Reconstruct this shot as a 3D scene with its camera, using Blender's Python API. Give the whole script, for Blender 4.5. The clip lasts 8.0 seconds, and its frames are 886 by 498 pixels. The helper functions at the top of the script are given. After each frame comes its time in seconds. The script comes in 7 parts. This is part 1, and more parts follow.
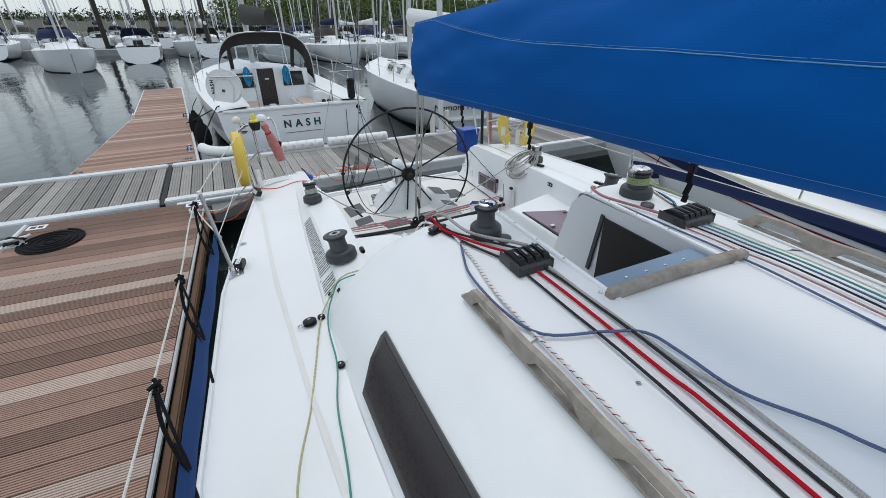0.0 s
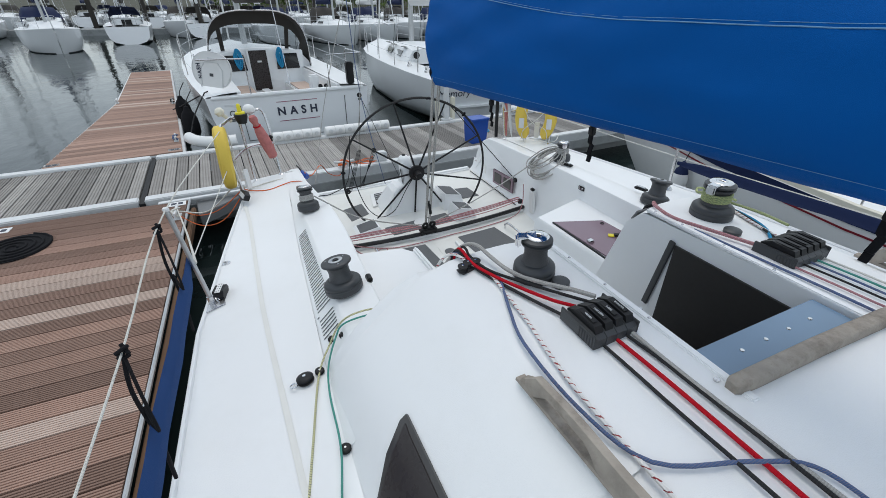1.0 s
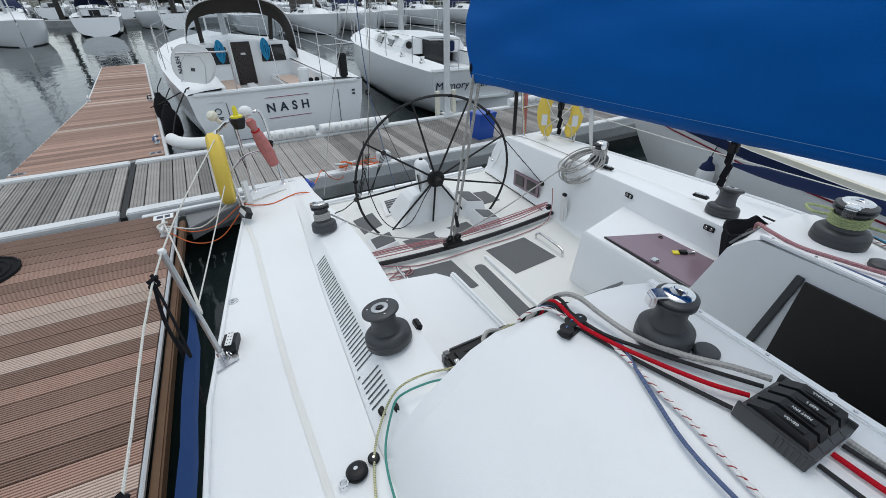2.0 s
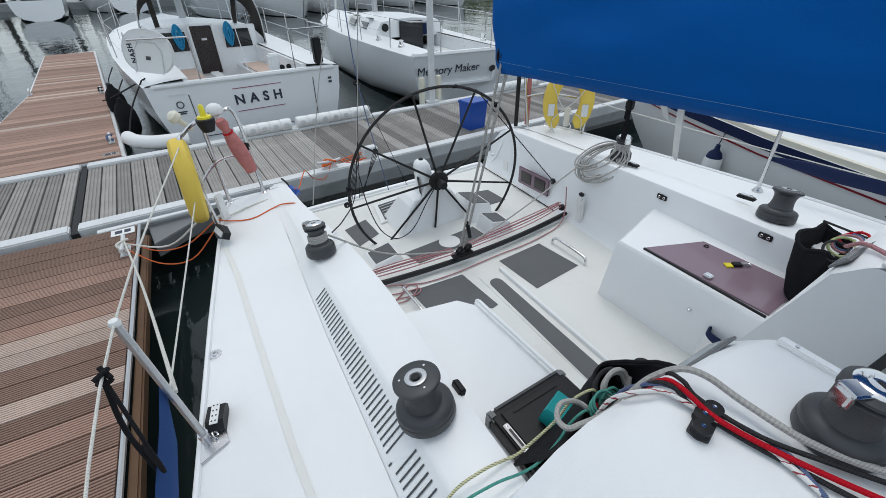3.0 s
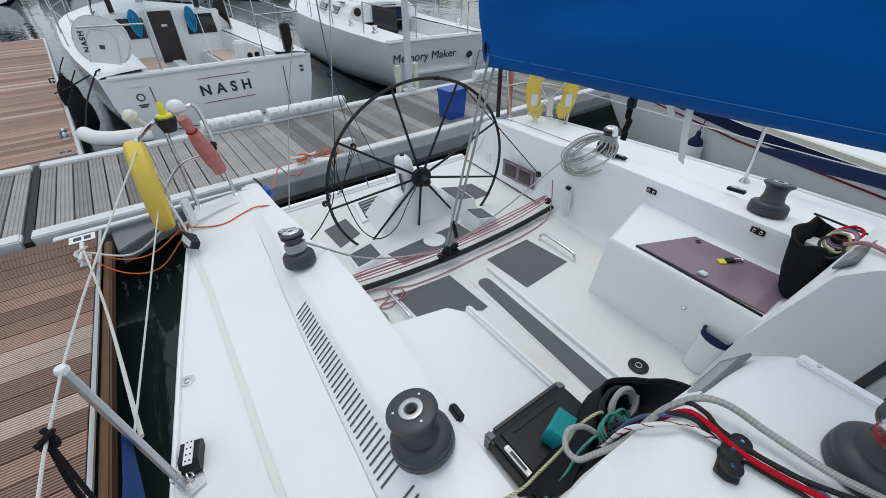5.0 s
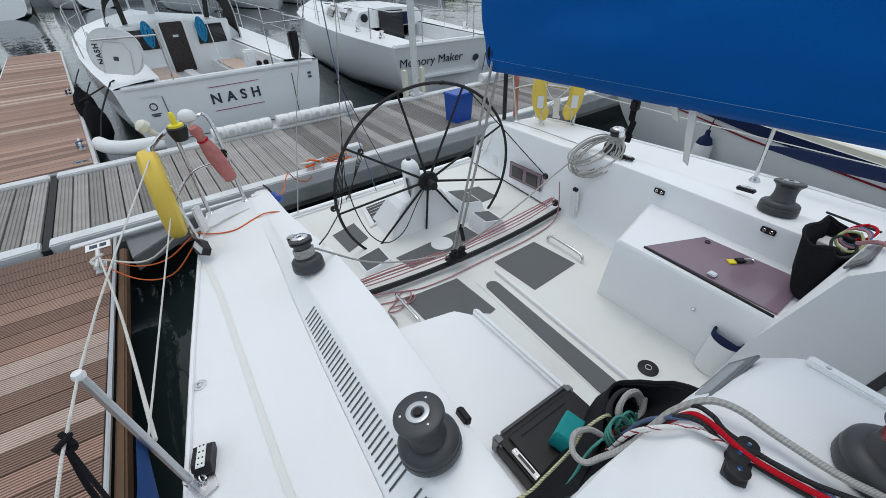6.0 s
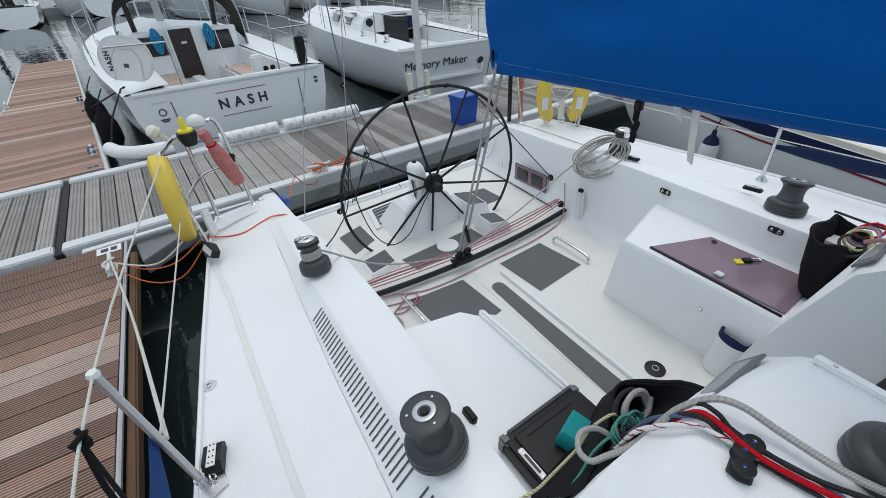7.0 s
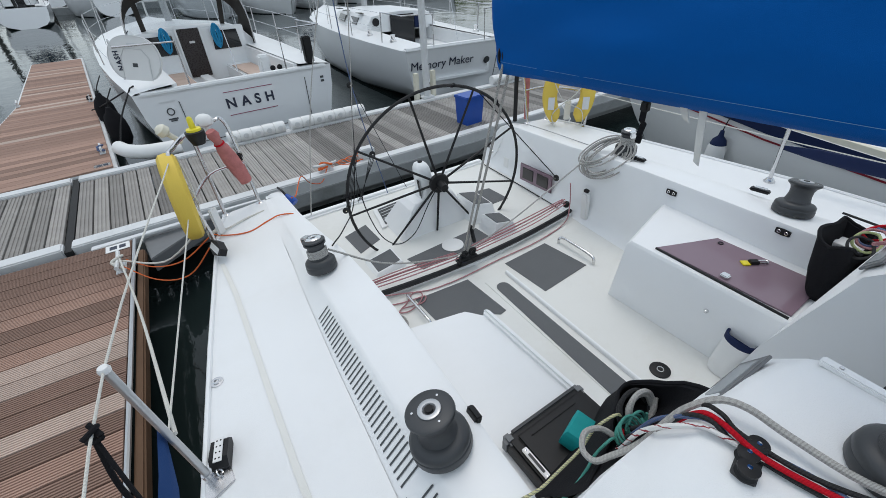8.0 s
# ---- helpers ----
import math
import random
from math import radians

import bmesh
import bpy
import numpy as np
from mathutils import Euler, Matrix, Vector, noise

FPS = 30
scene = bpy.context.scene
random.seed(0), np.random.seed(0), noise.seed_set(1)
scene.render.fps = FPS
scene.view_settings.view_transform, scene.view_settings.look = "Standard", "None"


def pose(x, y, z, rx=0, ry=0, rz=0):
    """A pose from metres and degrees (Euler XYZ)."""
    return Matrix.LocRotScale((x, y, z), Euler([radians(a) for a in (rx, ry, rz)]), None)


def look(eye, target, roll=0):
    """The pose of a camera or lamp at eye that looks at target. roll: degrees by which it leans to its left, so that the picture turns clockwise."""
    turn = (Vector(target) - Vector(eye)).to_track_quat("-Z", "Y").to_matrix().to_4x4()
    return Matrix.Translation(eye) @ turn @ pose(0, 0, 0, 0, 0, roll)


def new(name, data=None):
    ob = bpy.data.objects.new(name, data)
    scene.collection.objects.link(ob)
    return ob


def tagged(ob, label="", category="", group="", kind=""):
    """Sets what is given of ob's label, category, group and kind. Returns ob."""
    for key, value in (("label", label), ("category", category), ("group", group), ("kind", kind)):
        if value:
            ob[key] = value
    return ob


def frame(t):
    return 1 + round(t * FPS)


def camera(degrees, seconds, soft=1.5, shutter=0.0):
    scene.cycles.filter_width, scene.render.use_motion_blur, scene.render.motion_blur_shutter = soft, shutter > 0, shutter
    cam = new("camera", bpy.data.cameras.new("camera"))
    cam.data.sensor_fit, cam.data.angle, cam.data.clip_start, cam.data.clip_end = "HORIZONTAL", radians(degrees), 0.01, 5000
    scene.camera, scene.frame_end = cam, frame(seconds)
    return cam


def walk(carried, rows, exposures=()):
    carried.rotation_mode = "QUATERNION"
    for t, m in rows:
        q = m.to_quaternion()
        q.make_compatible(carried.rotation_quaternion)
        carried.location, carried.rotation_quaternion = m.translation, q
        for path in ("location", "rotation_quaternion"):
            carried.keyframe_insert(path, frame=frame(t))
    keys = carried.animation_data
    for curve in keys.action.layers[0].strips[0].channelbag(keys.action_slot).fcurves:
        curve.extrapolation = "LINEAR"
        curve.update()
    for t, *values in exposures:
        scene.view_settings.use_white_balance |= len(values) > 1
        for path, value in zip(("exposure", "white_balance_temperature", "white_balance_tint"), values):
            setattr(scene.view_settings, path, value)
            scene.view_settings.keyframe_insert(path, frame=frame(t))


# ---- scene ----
cam = camera(94.6, 8.0, soft=0.7)
PATH = [
    (0, (-1.445, 0.037, 2.589), (-0.741, 1.643, 1.626), 0.0),
    (0.5, (-1.384, 0.363, 2.557), (-0.689, 1.951, 1.558), 0.3),
    (1, (-1.36, 0.585, 2.554), (-0.662, 2.154, 1.529), 0.3),
    (1.5, (-1.414, 0.847, 2.535), (-0.696, 2.394, 1.491), 0.2),
    (2, (-1.48, 1.13, 2.529), (-0.733, 2.65, 1.466), -0.1),
    (2.2, (-1.484, 1.245, 2.527), (-0.728, 2.745, 1.442), -0.3),
    (3.3, (-1.488, 1.728, 2.479), (-0.634, 3.137, 1.347), 0.2),
    (3.5, (-1.509, 1.78, 2.478), (-0.638, 3.169, 1.332), 0.6),
    (4, (-1.489, 1.81, 2.48), (-0.586, 3.16, 1.312), 1.1),
    (5.5, (-1.435, 1.755, 2.505), (-0.563, 3.122, 1.334), -0.8),
    (6, (-1.435, 1.757, 2.508), (-0.579, 3.143, 1.346), -1.6),
    (6.5, (-1.435, 1.758, 2.51), (-0.588, 3.154, 1.356), -2.2),
    (7, (-1.441, 1.744, 2.511), (-0.606, 3.151, 1.36), -2.5),
    (7.5, (-1.445, 1.743, 2.513), (-0.621, 3.159, 1.365), -2.7),
    (8, (-1.447, 1.74, 2.515), (-0.632, 3.158, 1.364), -2.6),
]

walk(cam, [(t, look(eye, target, roll)) for t, eye, target, roll in PATH], [(0.0, -0.14), (8.0, -0.20)])

# ---- sky and sun: bright, thinly overcast day ----
world = bpy.data.worlds.new("sky")
scene.world = world
world.use_nodes = True
wn, wl = world.node_tree.nodes, world.node_tree.links
sky = wn.new("ShaderNodeTexSky")
sky.sky_type, sky.sun_disc = "NISHITA", False
sky.sun_elevation, sky.sun_rotation = radians(72), radians(18)
sky.air_density, sky.dust_density, sky.ozone_density = 1.0, 3.0, 1.0
veil = wn.new("ShaderNodeMix")
veil.data_type = "RGBA"
veil.inputs[0].default_value = 0.62
veil.inputs[7].default_value = (6.75, 7.6, 8.1, 1)
wl.new(sky.outputs[0], veil.inputs[6])
wl.new(veil.outputs[2], wn["Background"].inputs[0])
wn["Background"].inputs[1].default_value = 0.155
sun = new("sun", bpy.data.lights.new("sun", "SUN"))
sun.data.energy, sun.data.angle, sun.data.color = 0.58, radians(30), (1.0, 0.98, 0.94)
sun.matrix_world = look((1.3, 4, 14), (0, 0, 0))


# ---- materials ----
def mat(name, colour, rough=0.5, metal=0.0, vary=0.08, scale=6.0, bump=0.0, bump_scale=60.0, spec=0.5, coat=0.0, per_piece=0.0, stain=None, stain_amount=0.0):
    m = bpy.data.materials.new(name)
    m.use_nodes = True
    n, l = m.node_tree.nodes, m.node_tree.links
    b = n["Principled BSDF"]
    b.inputs["Roughness"].default_value, b.inputs["Metallic"].default_value = rough, metal
    b.inputs["Specular IOR Level"].default_value = spec
    b.inputs["Coat Weight"].default_value = coat
    co = n.new("ShaderNodeTexCoord")
    big, fine = n.new("ShaderNodeTexNoise"), n.new("ShaderNodeTexNoise")
    big.inputs["Scale"].default_value, big.inputs["Detail"].default_value = scale, 5
    fine.inputs["Scale"].default_value, fine.inputs["Detail"].default_value = bump_scale, 3
    l.new(co.outputs["Object"], big.inputs["Vector"])
    l.new(co.outputs["Object"], fine.inputs["Vector"])
    dark, light = [c * (1 - vary) for c in colour], [min(1, c * (1 + vary)) for c in colour]
    ramp = n.new("ShaderNodeMix")
    ramp.data_type = "RGBA"
    ramp.inputs[6].default_value, ramp.inputs[7].default_value = (*dark, 1), (*light, 1)
    l.new(big.outputs[0], ramp.inputs[0])
    out = ramp.outputs[2]
    if stain:
        spot = n.new("ShaderNodeTexNoise")
        spot.inputs["Scale"].default_value, spot.inputs["Detail"].default_value, spot.inputs["Roughness"].default_value = scale * 0.45, 8, 0.7
        l.new(co.outputs["Object"], spot.inputs["Vector"])
        cut = n.new("ShaderNodeMapRange")
        cut.inputs[1].default_value, cut.inputs[2].default_value, cut.inputs[4].default_value = 0.5, 0.75, stain_amount
        l.new(spot.outputs[0], cut.inputs[0])
        mix = n.new("ShaderNodeMix")
        mix.data_type = "RGBA"
        mix.inputs[7].default_value = (*stain, 1)
        l.new(cut.outputs[0], mix.inputs[0])
        l.new(out, mix.inputs[6])
        out = mix.outputs[2]
    if per_piece:
        info, hsv, rng = n.new("ShaderNodeObjectInfo"), n.new("ShaderNodeHueSaturation"), n.new("ShaderNodeMapRange")
        rng.inputs[3].default_value, rng.inputs[4].default_value = 1 - per_piece, 1 + per_piece
        l.new(info.outputs["Random"], rng.inputs[0])
        l.new(rng.outputs[0], hsv.inputs["Value"])
        l.new(out, hsv.inputs["Color"])
        out = hsv.outputs[0]
    l.new(out, b.inputs["Base Color"])
    rr = n.new("ShaderNodeMapRange")
    rr.inputs[3].default_value, rr.inputs[4].default_value = max(0.02, rough - 0.07), min(1, rough + 0.07)
    l.new(fine.outputs[0], rr.inputs[0])
    l.new(rr.outputs[0], b.inputs["Roughness"])
    if bump:
        bp = n.new("ShaderNodeBump")
        bp.inputs["Strength"].default_value, bp.inputs["Distance"].default_value = bump, 0.004
        l.new(fine.outputs[0], bp.inputs["Height"])
        l.new(bp.outputs[0], b.inputs["Normal"])
    return m


def rope_mat(name, base, fleck, turns=110.0, share=0.5):
    """Braided rope: coloured flecks run round the cord."""
    m = mat(name, base, 0.85, 0, 0.1, 40, 0.6, 500, 0.2)
    n, l = m.node_tree.nodes, m.node_tree.links
    b = n["Principled BSDF"]
    old = b.inputs["Base Color"].links[0].from_socket
    co, w = n.new("ShaderNodeTexCoord"), n.new("ShaderNodeTexWave")
    w.wave_type, w.bands_direction = "BANDS", "DIAGONAL"
    w.inputs["Scale"].default_value, w.inputs["Distortion"].default_value = turns, 2.2
    w.inputs["Detail Scale"].default_value = 3.0
    l.new(co.outputs["Object"], w.inputs["Vector"])
    cut = n.new("ShaderNodeMapRange")
    cut.inputs[1].default_value, cut.inputs[2].default_value = 1 - share - 0.05, 1 - share + 0.05
    l.new(w.outputs["Fac"], cut.inputs[0])
    mix = n.new("ShaderNodeMix")
    mix.data_type = "RGBA"
    mix.inputs[7].default_value = (*fleck, 1)
    l.new(cut.outputs[0], mix.inputs[0])
    l.new(old, mix.inputs[6])
    l.new(mix.outputs[2], b.inputs["Base Color"])
    return m


def glass_mat(name, colour, rough=0.05, see=0.75):
    m = bpy.data.materials.new(name)
    m.use_nodes = True
    b = m.node_tree.nodes["Principled BSDF"]
    b.inputs["Base Color"].default_value = (*colour, 1)
    b.inputs["Roughness"].default_value = rough
    b.inputs["Transmission Weight"].default_value = see
    b.inputs["IOR"].default_value = 1.3
    return m


GEL = mat("white_gelcoat", (0.82, 0.83, 0.835), 0.32, 0, 0.02, 1.6, 0.05, 90, 0.4, stain=(0.62, 0.61, 0.57), stain_amount=0.18)
NONSLIP = mat("white_nonslip", (0.81, 0.82, 0.825), 0.55, 0, 0.025, 2.2, 0.25, 420, 0.35, stain=(0.6, 0.585, 0.54), stain_amount=0.2)
SOLE = mat("cream_sole", (0.74, 0.74, 0.71), 0.5, 0, 0.03, 3, 0.2, 300, 0.35, stain=(0.5, 0.46, 0.38), stain_amount=0.3)
HULLW = mat("white_hull", (0.78, 0.79, 0.80), 0.18, 0, 0.02, 0.8, 0, 30, 0.5, coat=0.4, stain=(0.6, 0.59, 0.52), stain_amount=0.15)
HULLG = mat("pale_grey_hull", (0.83, 0.83, 0.82), 0.22, 0, 0.03, 0.8, 0, 30, 0.5, coat=0.3, stain=(0.5, 0.5, 0.46), stain_amount=0.2)
ANTIFOUL = mat("black_bottom_paint", (0.02, 0.022, 0.025), 0.6, 0, 0.2, 3)
GREYPAD = mat("grey_deck_pad", (0.135, 0.14, 0.145), 0.8, 0, 0.06, 5, 0.5, 500, 0.2)
WINCHG = mat("grey_winch_alloy", (0.052, 0.055, 0.059), 0.45, 0.25, 0.08, 12, 0.1, 300)
WINCHD = mat("grey_winch_drum", (0.08, 0.082, 0.086), 0.5, 0.4, 0.08, 20, 0.5, 400)
CHROME = mat("polished_steel", (0.72, 0.72, 0.72), 0.14, 1.0, 0.05, 20)
STEEL = mat("stainless_tube", (0.62, 0.62, 0.63), 0.25, 1.0, 0.06, 15)
ALLOY = mat("grey_alloy_tube", (0.5, 0.51, 0.52), 0.38, 0.8, 0.06, 12)
BLACK = mat("black_plastic", (0.014, 0.014, 0.015), 0.45, 0, 0.15, 14, 0.1, 200, 0.28)
RUBBER = mat("black_rubber", (0.014, 0.014, 0.015), 0.75, 0, 0.15, 10, 0.2, 150)
DARKGREY = mat("dark_grey_plastic", (0.045, 0.047, 0.05), 0.5, 0, 0.1, 10, 0.2, 250)
PANELGREY = mat("pale_smoked_acrylic", (0.30, 0.32, 0.33), 0.2, 0, 0.1, 5)
CASEGREY = mat("mid_grey_plastic", (0.16, 0.165, 0.17), 0.55, 0, 0.1, 10, 0.2, 250)
TEAK = mat("weathered_teak", (0.36, 0.32, 0.275), 0.85, 0, 0.40, 16, 0.8, 120, 0.15, stain=(0.12, 0.095, 0.075), stain_amount=0.8)
BLUE = mat("blue_canvas", (0.0, 0.092, 0.36), 0.7, 0, 0.12, 1.4, 0.3, 700, 0.08)
THREAD = mat("pale_thread", (0.12, 0.28, 0.48), 0.8)
NAVY = mat("navy_canvas", (0.009, 0.018, 0.062), 0.7, 0, 0.12, 4, 0.3, 300, 0.2)
FENDERB = mat("blue_fender_cover", (0.018, 0.055, 0.17), 0.85, 0, 0.12, 6, 0.5, 250, 0.15)
DARKCANVAS = mat("dark_grey_canvas", (0.055, 0.05, 0.046), 0.8, 0, 0.12, 5, 0.3, 300, 0.2)
YELLOW = mat("yellow_foam_cover", (0.72, 0.52, 0.09), 0.6, 0, 0.08, 6, 0.3, 120, 0.3, stain=(0.45, 0.34, 0.1), stain_amount=0.25)
REDCLOTH = mat("faded_red_cloth", (0.48, 0.18, 0.17), 0.8, 0, 0.4, 25, 0.5, 90, 0.2)
PURPLE = mat("smoked_purple_acrylic", (0.225, 0.155, 0.19), 0.16, 0, 0.05, 4, 0, 30, 0.5)
SMOKED = mat("smoked_acrylic", (0.05, 0.046, 0.045), 0.2, 0, 0.1, 4, 0, 40, 0.5)
DARKBROWN = mat("brown_black_acrylic", (0.030, 0.024, 0.024), 0.28, 0, 0.15, 5, 0, 40, 0.4)
DARKWIN = mat("dark_window", (0.012, 0.013, 0.015), 0.06, 0, 0.1, 3, 0, 30, 0.6)
CLEARVINYL = glass_mat("clear_vinyl", (0.85, 0.9, 0.92), 0.08, 0.9)
_see, _mix = CLEARVINYL.node_tree.nodes.new("ShaderNodeBsdfTransparent"), CLEARVINYL.node_tree.nodes.new("ShaderNodeMixShader")
_see.inputs[0].default_value, _mix.inputs[0].default_value = (0.86, 0.89, 0.91, 1), 0.14
CLEARVINYL.node_tree.nodes["Principled BSDF"].inputs["Transmission Weight"].default_value = 0.0
CLEARVINYL.node_tree.nodes["Principled BSDF"].inputs["Base Color"].default_value = (0.12, 0.13, 0.14, 1)
CLEARVINYL.node_tree.links.new(_see.outputs[0], _mix.inputs[1])
CLEARVINYL.node_tree.links.new(CLEARVINYL.node_tree.nodes["Principled BSDF"].outputs[0], _mix.inputs[2])
CLEARVINYL.node_tree.links.new(_mix.outputs[0], CLEARVINYL.node_tree.nodes["Material Output"].inputs[0])
BLUEACRYL = mat("blue_grey_acrylic", (0.16, 0.25, 0.36), 0.12, 0, 0.1, 3, 0, 30, 0.6)
# near-black base colour holds the shade of the unlit cabin
CABIN_SHADE = mat("painted_cabin_shade", (0.018, 0.016, 0.015), 0.7)
WOODRED = mat("red_brown_decking", (0.315, 0.202, 0.158), 0.75, 0, 0.16, 3, 0.4, 90, 0.2, per_piece=0.3, stain=(0.36, 0.26, 0.21), stain_amount=0.4)
WOODPALE = mat("pale_worn_decking", (0.50, 0.39, 0.33), 0.78, 0, 0.14, 3, 0.4, 90, 0.2, per_piece=0.12, stain=(0.27, 0.18, 0.14), stain_amount=0.4)
WOODGREY = mat("grey_weathered_decking", (0.30, 0.285, 0.27), 0.85, 0, 0.3, 4, 0.5, 80, 0.15, per_piece=0.38, stain=(0.17, 0.155, 0.14), stain_amount=0.5)
WOODEDGE = mat("brown_timber_edge", (0.13, 0.075, 0.045), 0.7, 0, 0.25, 6, 0.3, 60, 0.2)
GALV = mat("galvanised_edge", (0.66, 0.67, 0.675), 0.5, 0.15, 0.1, 5, 0.2, 60, 0.4, stain=(0.38, 0.37, 0.35), stain_amount=0.4)
CONCRETE = mat("pontoon_float", (0.33, 0.34, 0.34), 0.85, 0, 0.15, 3, 0.5, 40, 0.2, stain=(0.1, 0.11, 0.09), stain_amount=0.6)
TAPE = mat("off_white_webbing", (0.74, 0.735, 0.70), 0.7, 0, 0.05, 10, 0.3, 300, 0.2)
WHITEP = mat("white_plastic", (0.76, 0.76, 0.75), 0.4, 0, 0.04, 8)
CREAMP = mat("cream_plastic", (0.70, 0.67, 0.56), 0.4, 0, 0.05, 8)
YELLOWP = mat("yellow_plastic", (0.78, 0.66, 0.03), 0.4, 0, 0.05, 8)
BLUEP = mat("blue_plastic", (0.01, 0.07, 0.36), 0.4, 0, 0.1, 8)
TEAL = mat("teal_cloth", (0.0, 0.30, 0.30), 0.7, 0, 0.12, 30, 0.4, 250)
BLACKCLOTH = mat("black_cloth", (0.012, 0.012, 0.014), 0.9, 0, 0.2, 12, 0.5, 160, 0.15)
INK = mat("charcoal_lettering", (0.055, 0.06, 0.065), 0.5)
INKNAVY = mat("navy_lettering", (0.02, 0.025, 0.05), 0.5)
MAROON = mat("maroon_line", (0.27, 0.03, 0.09), 0.5)
REDSTRIPE = mat("red_stripe", (0.22, 0.012, 0.025), 0.4)
GOLD = mat("brass", (0.75, 0.56, 0.2), 0.3, 1.0)
PILE = mat("dark_pile", (0.05, 0.045, 0.04), 0.85, 0, 0.3, 2, 0.5, 20, 0.2)
R_RED = rope_mat("red_rope", (0.55, 0.008, 0.02), (0.36, 0.0, 0.01), 160, 0.3)
R_BLACK = rope_mat("black_rope", (0.02, 0.02, 0.022), (0.05, 0.05, 0.05), 160, 0.3)
R_GREY = rope_mat("grey_rope", (0.50, 0.49, 0.465), (0.24, 0.23, 0.22), 160, 0.3)
R_BLUE = rope_mat("blue_flecked_rope", (0.06, 0.12, 0.26), (0.22, 0.20, 0.25), 120, 0.25)
R_WHITERED = rope_mat("white_rope_red_fleck", (0.80, 0.79, 0.77), (0.30, 0.03, 0.04), 22, 0.07)
R_WHITE = rope_mat("white_rope", (0.70, 0.69, 0.64), (0.5, 0.49, 0.45), 200, 0.3)
R_YELLOW = rope_mat("pale_yellow_rope", (0.62, 0.60, 0.34), (0.2, 0.2, 0.18), 60, 0.2)
R_GREEN = rope_mat("green_rope", (0.055, 0.26, 0.21), (0.12, 0.36, 0.31), 140, 0.3)
R_LIME = rope_mat("lime_rope", (0.46, 0.50, 0.24), (0.2, 0.26, 0.14), 120, 0.3)
R_PINK = rope_mat("faded_red_rope", (0.36, 0.12, 0.14), (0.55, 0.4, 0.4), 150, 0.25)
R_ORANGE = rope_mat("orange_cord", (0.72, 0.17, 0.05), (0.6, 0.1, 0.03), 160, 0.3)
R_CYAN = rope_mat("cyan_rope", (0.02, 0.22, 0.45), (0.05, 0.35, 0.55), 140, 0.3)

# water: dark, nearly still, with small ripples
WATER = bpy.data.materials.new("harbour_water")
WATER.use_nodes = True
n_, l_ = WATER.node_tree.nodes, WATER.node_tree.links
b_ = n_["Principled BSDF"]
b_.inputs["Base Color"].default_value = (0.014, 0.022, 0.022, 1)
b_.inputs["Roughness"].default_value = 0.04
b_.inputs["IOR"].default_value = 1.33
c_ = n_.new("ShaderNodeTexCoord")
map_ = n_.new("ShaderNodeMapping")
map_.inputs["Scale"].default_value = (1, 0.45, 1)
l_.new(c_.outputs["Object"], map_.inputs["Vector"])
prev = None
for sc, st, di in ((0.35, 0.10, 0.5), (2.6, 0.16, 0.06), (11.0, 0.12, 0.02)):
    t_ = n_.new("ShaderNodeTexNoise")
    t_.inputs["Scale"].default_value, t_.inputs["Detail"].default_value = sc, 3
    l_.new(map_.outputs[0], t_.inputs["Vector"])
    p_ = n_.new("ShaderNodeBump")
    p_.inputs["Strength"].default_value, p_.inputs["Distance"].default_value = st, di
    l_.new(t_.outputs[0], p_.inputs["Height"])
    if prev:
        l_.new(prev.outputs[0], p_.inputs["Normal"])
    prev = p_
l_.new(prev.outputs[0], b_.inputs["Normal"])


# ---- mesh helpers ----
def obj_from(name, bm, material, smooth=True):
    me = bpy.data.meshes.new(name)
    bmesh.ops.recalc_face_normals(bm, faces=bm.faces)
    bm.to_mesh(me)
    bm.free()
    for f in me.polygons:
        f.use_smooth = smooth
    if smooth:
        me.set_sharp_from_angle(angle=radians(38))
    me.materials.append(material)
    return new(name, me)


def part(name, bm, material, parent, label="", smooth=True):
    ob = obj_from(name, bm, material, smooth)
    ob.parent = parent
    if label:
        ob["label"] = label
    return ob


def thing(name, label, category, group="", at=None, kind=""):
    return tagged(placed(new(name), at), label, category, group, kind)


def placed(ob, at):
    if at is not None:
        ob.matrix_world = at
    return ob


def single(name, bm, material, label, category, group="", at=None, kind="", smooth=True):
    return tagged(placed(obj_from(name, bm, material, smooth), at), label, category, group, kind)


def box(x0, x1, y0, y1, z0, z1, bevel=0.0, bm=None, seg=2):
    b = bmesh.new()
    bmesh.ops.create_cube(b, size=1)
    for v in b.verts:
        v.co = Vector(((x0 + x1) / 2 + v.co.x * (x1 - x0), (y0 + y1) / 2 + v.co.y * (y1 - y0), (z0 + z1) / 2 + v.co.z * (z1 - z0)))
    if bevel:
        bmesh.ops.bevel(b, geom=b.edges[:], offset=bevel, segments=seg, affect="EDGES", clamp_overlap=True)
    return merge(bm, b)


def merge(into, b, m=None):
    if m is not None:
        bmesh.ops.transform(b, matrix=m, verts=b.verts)
    if into is None:
        return b
    me = bpy.data.meshes.new("tmp")
    b.to_mesh(me)
    b.free()
    into.from_mesh(me)
    bpy.data.meshes.remove(me)
    return into


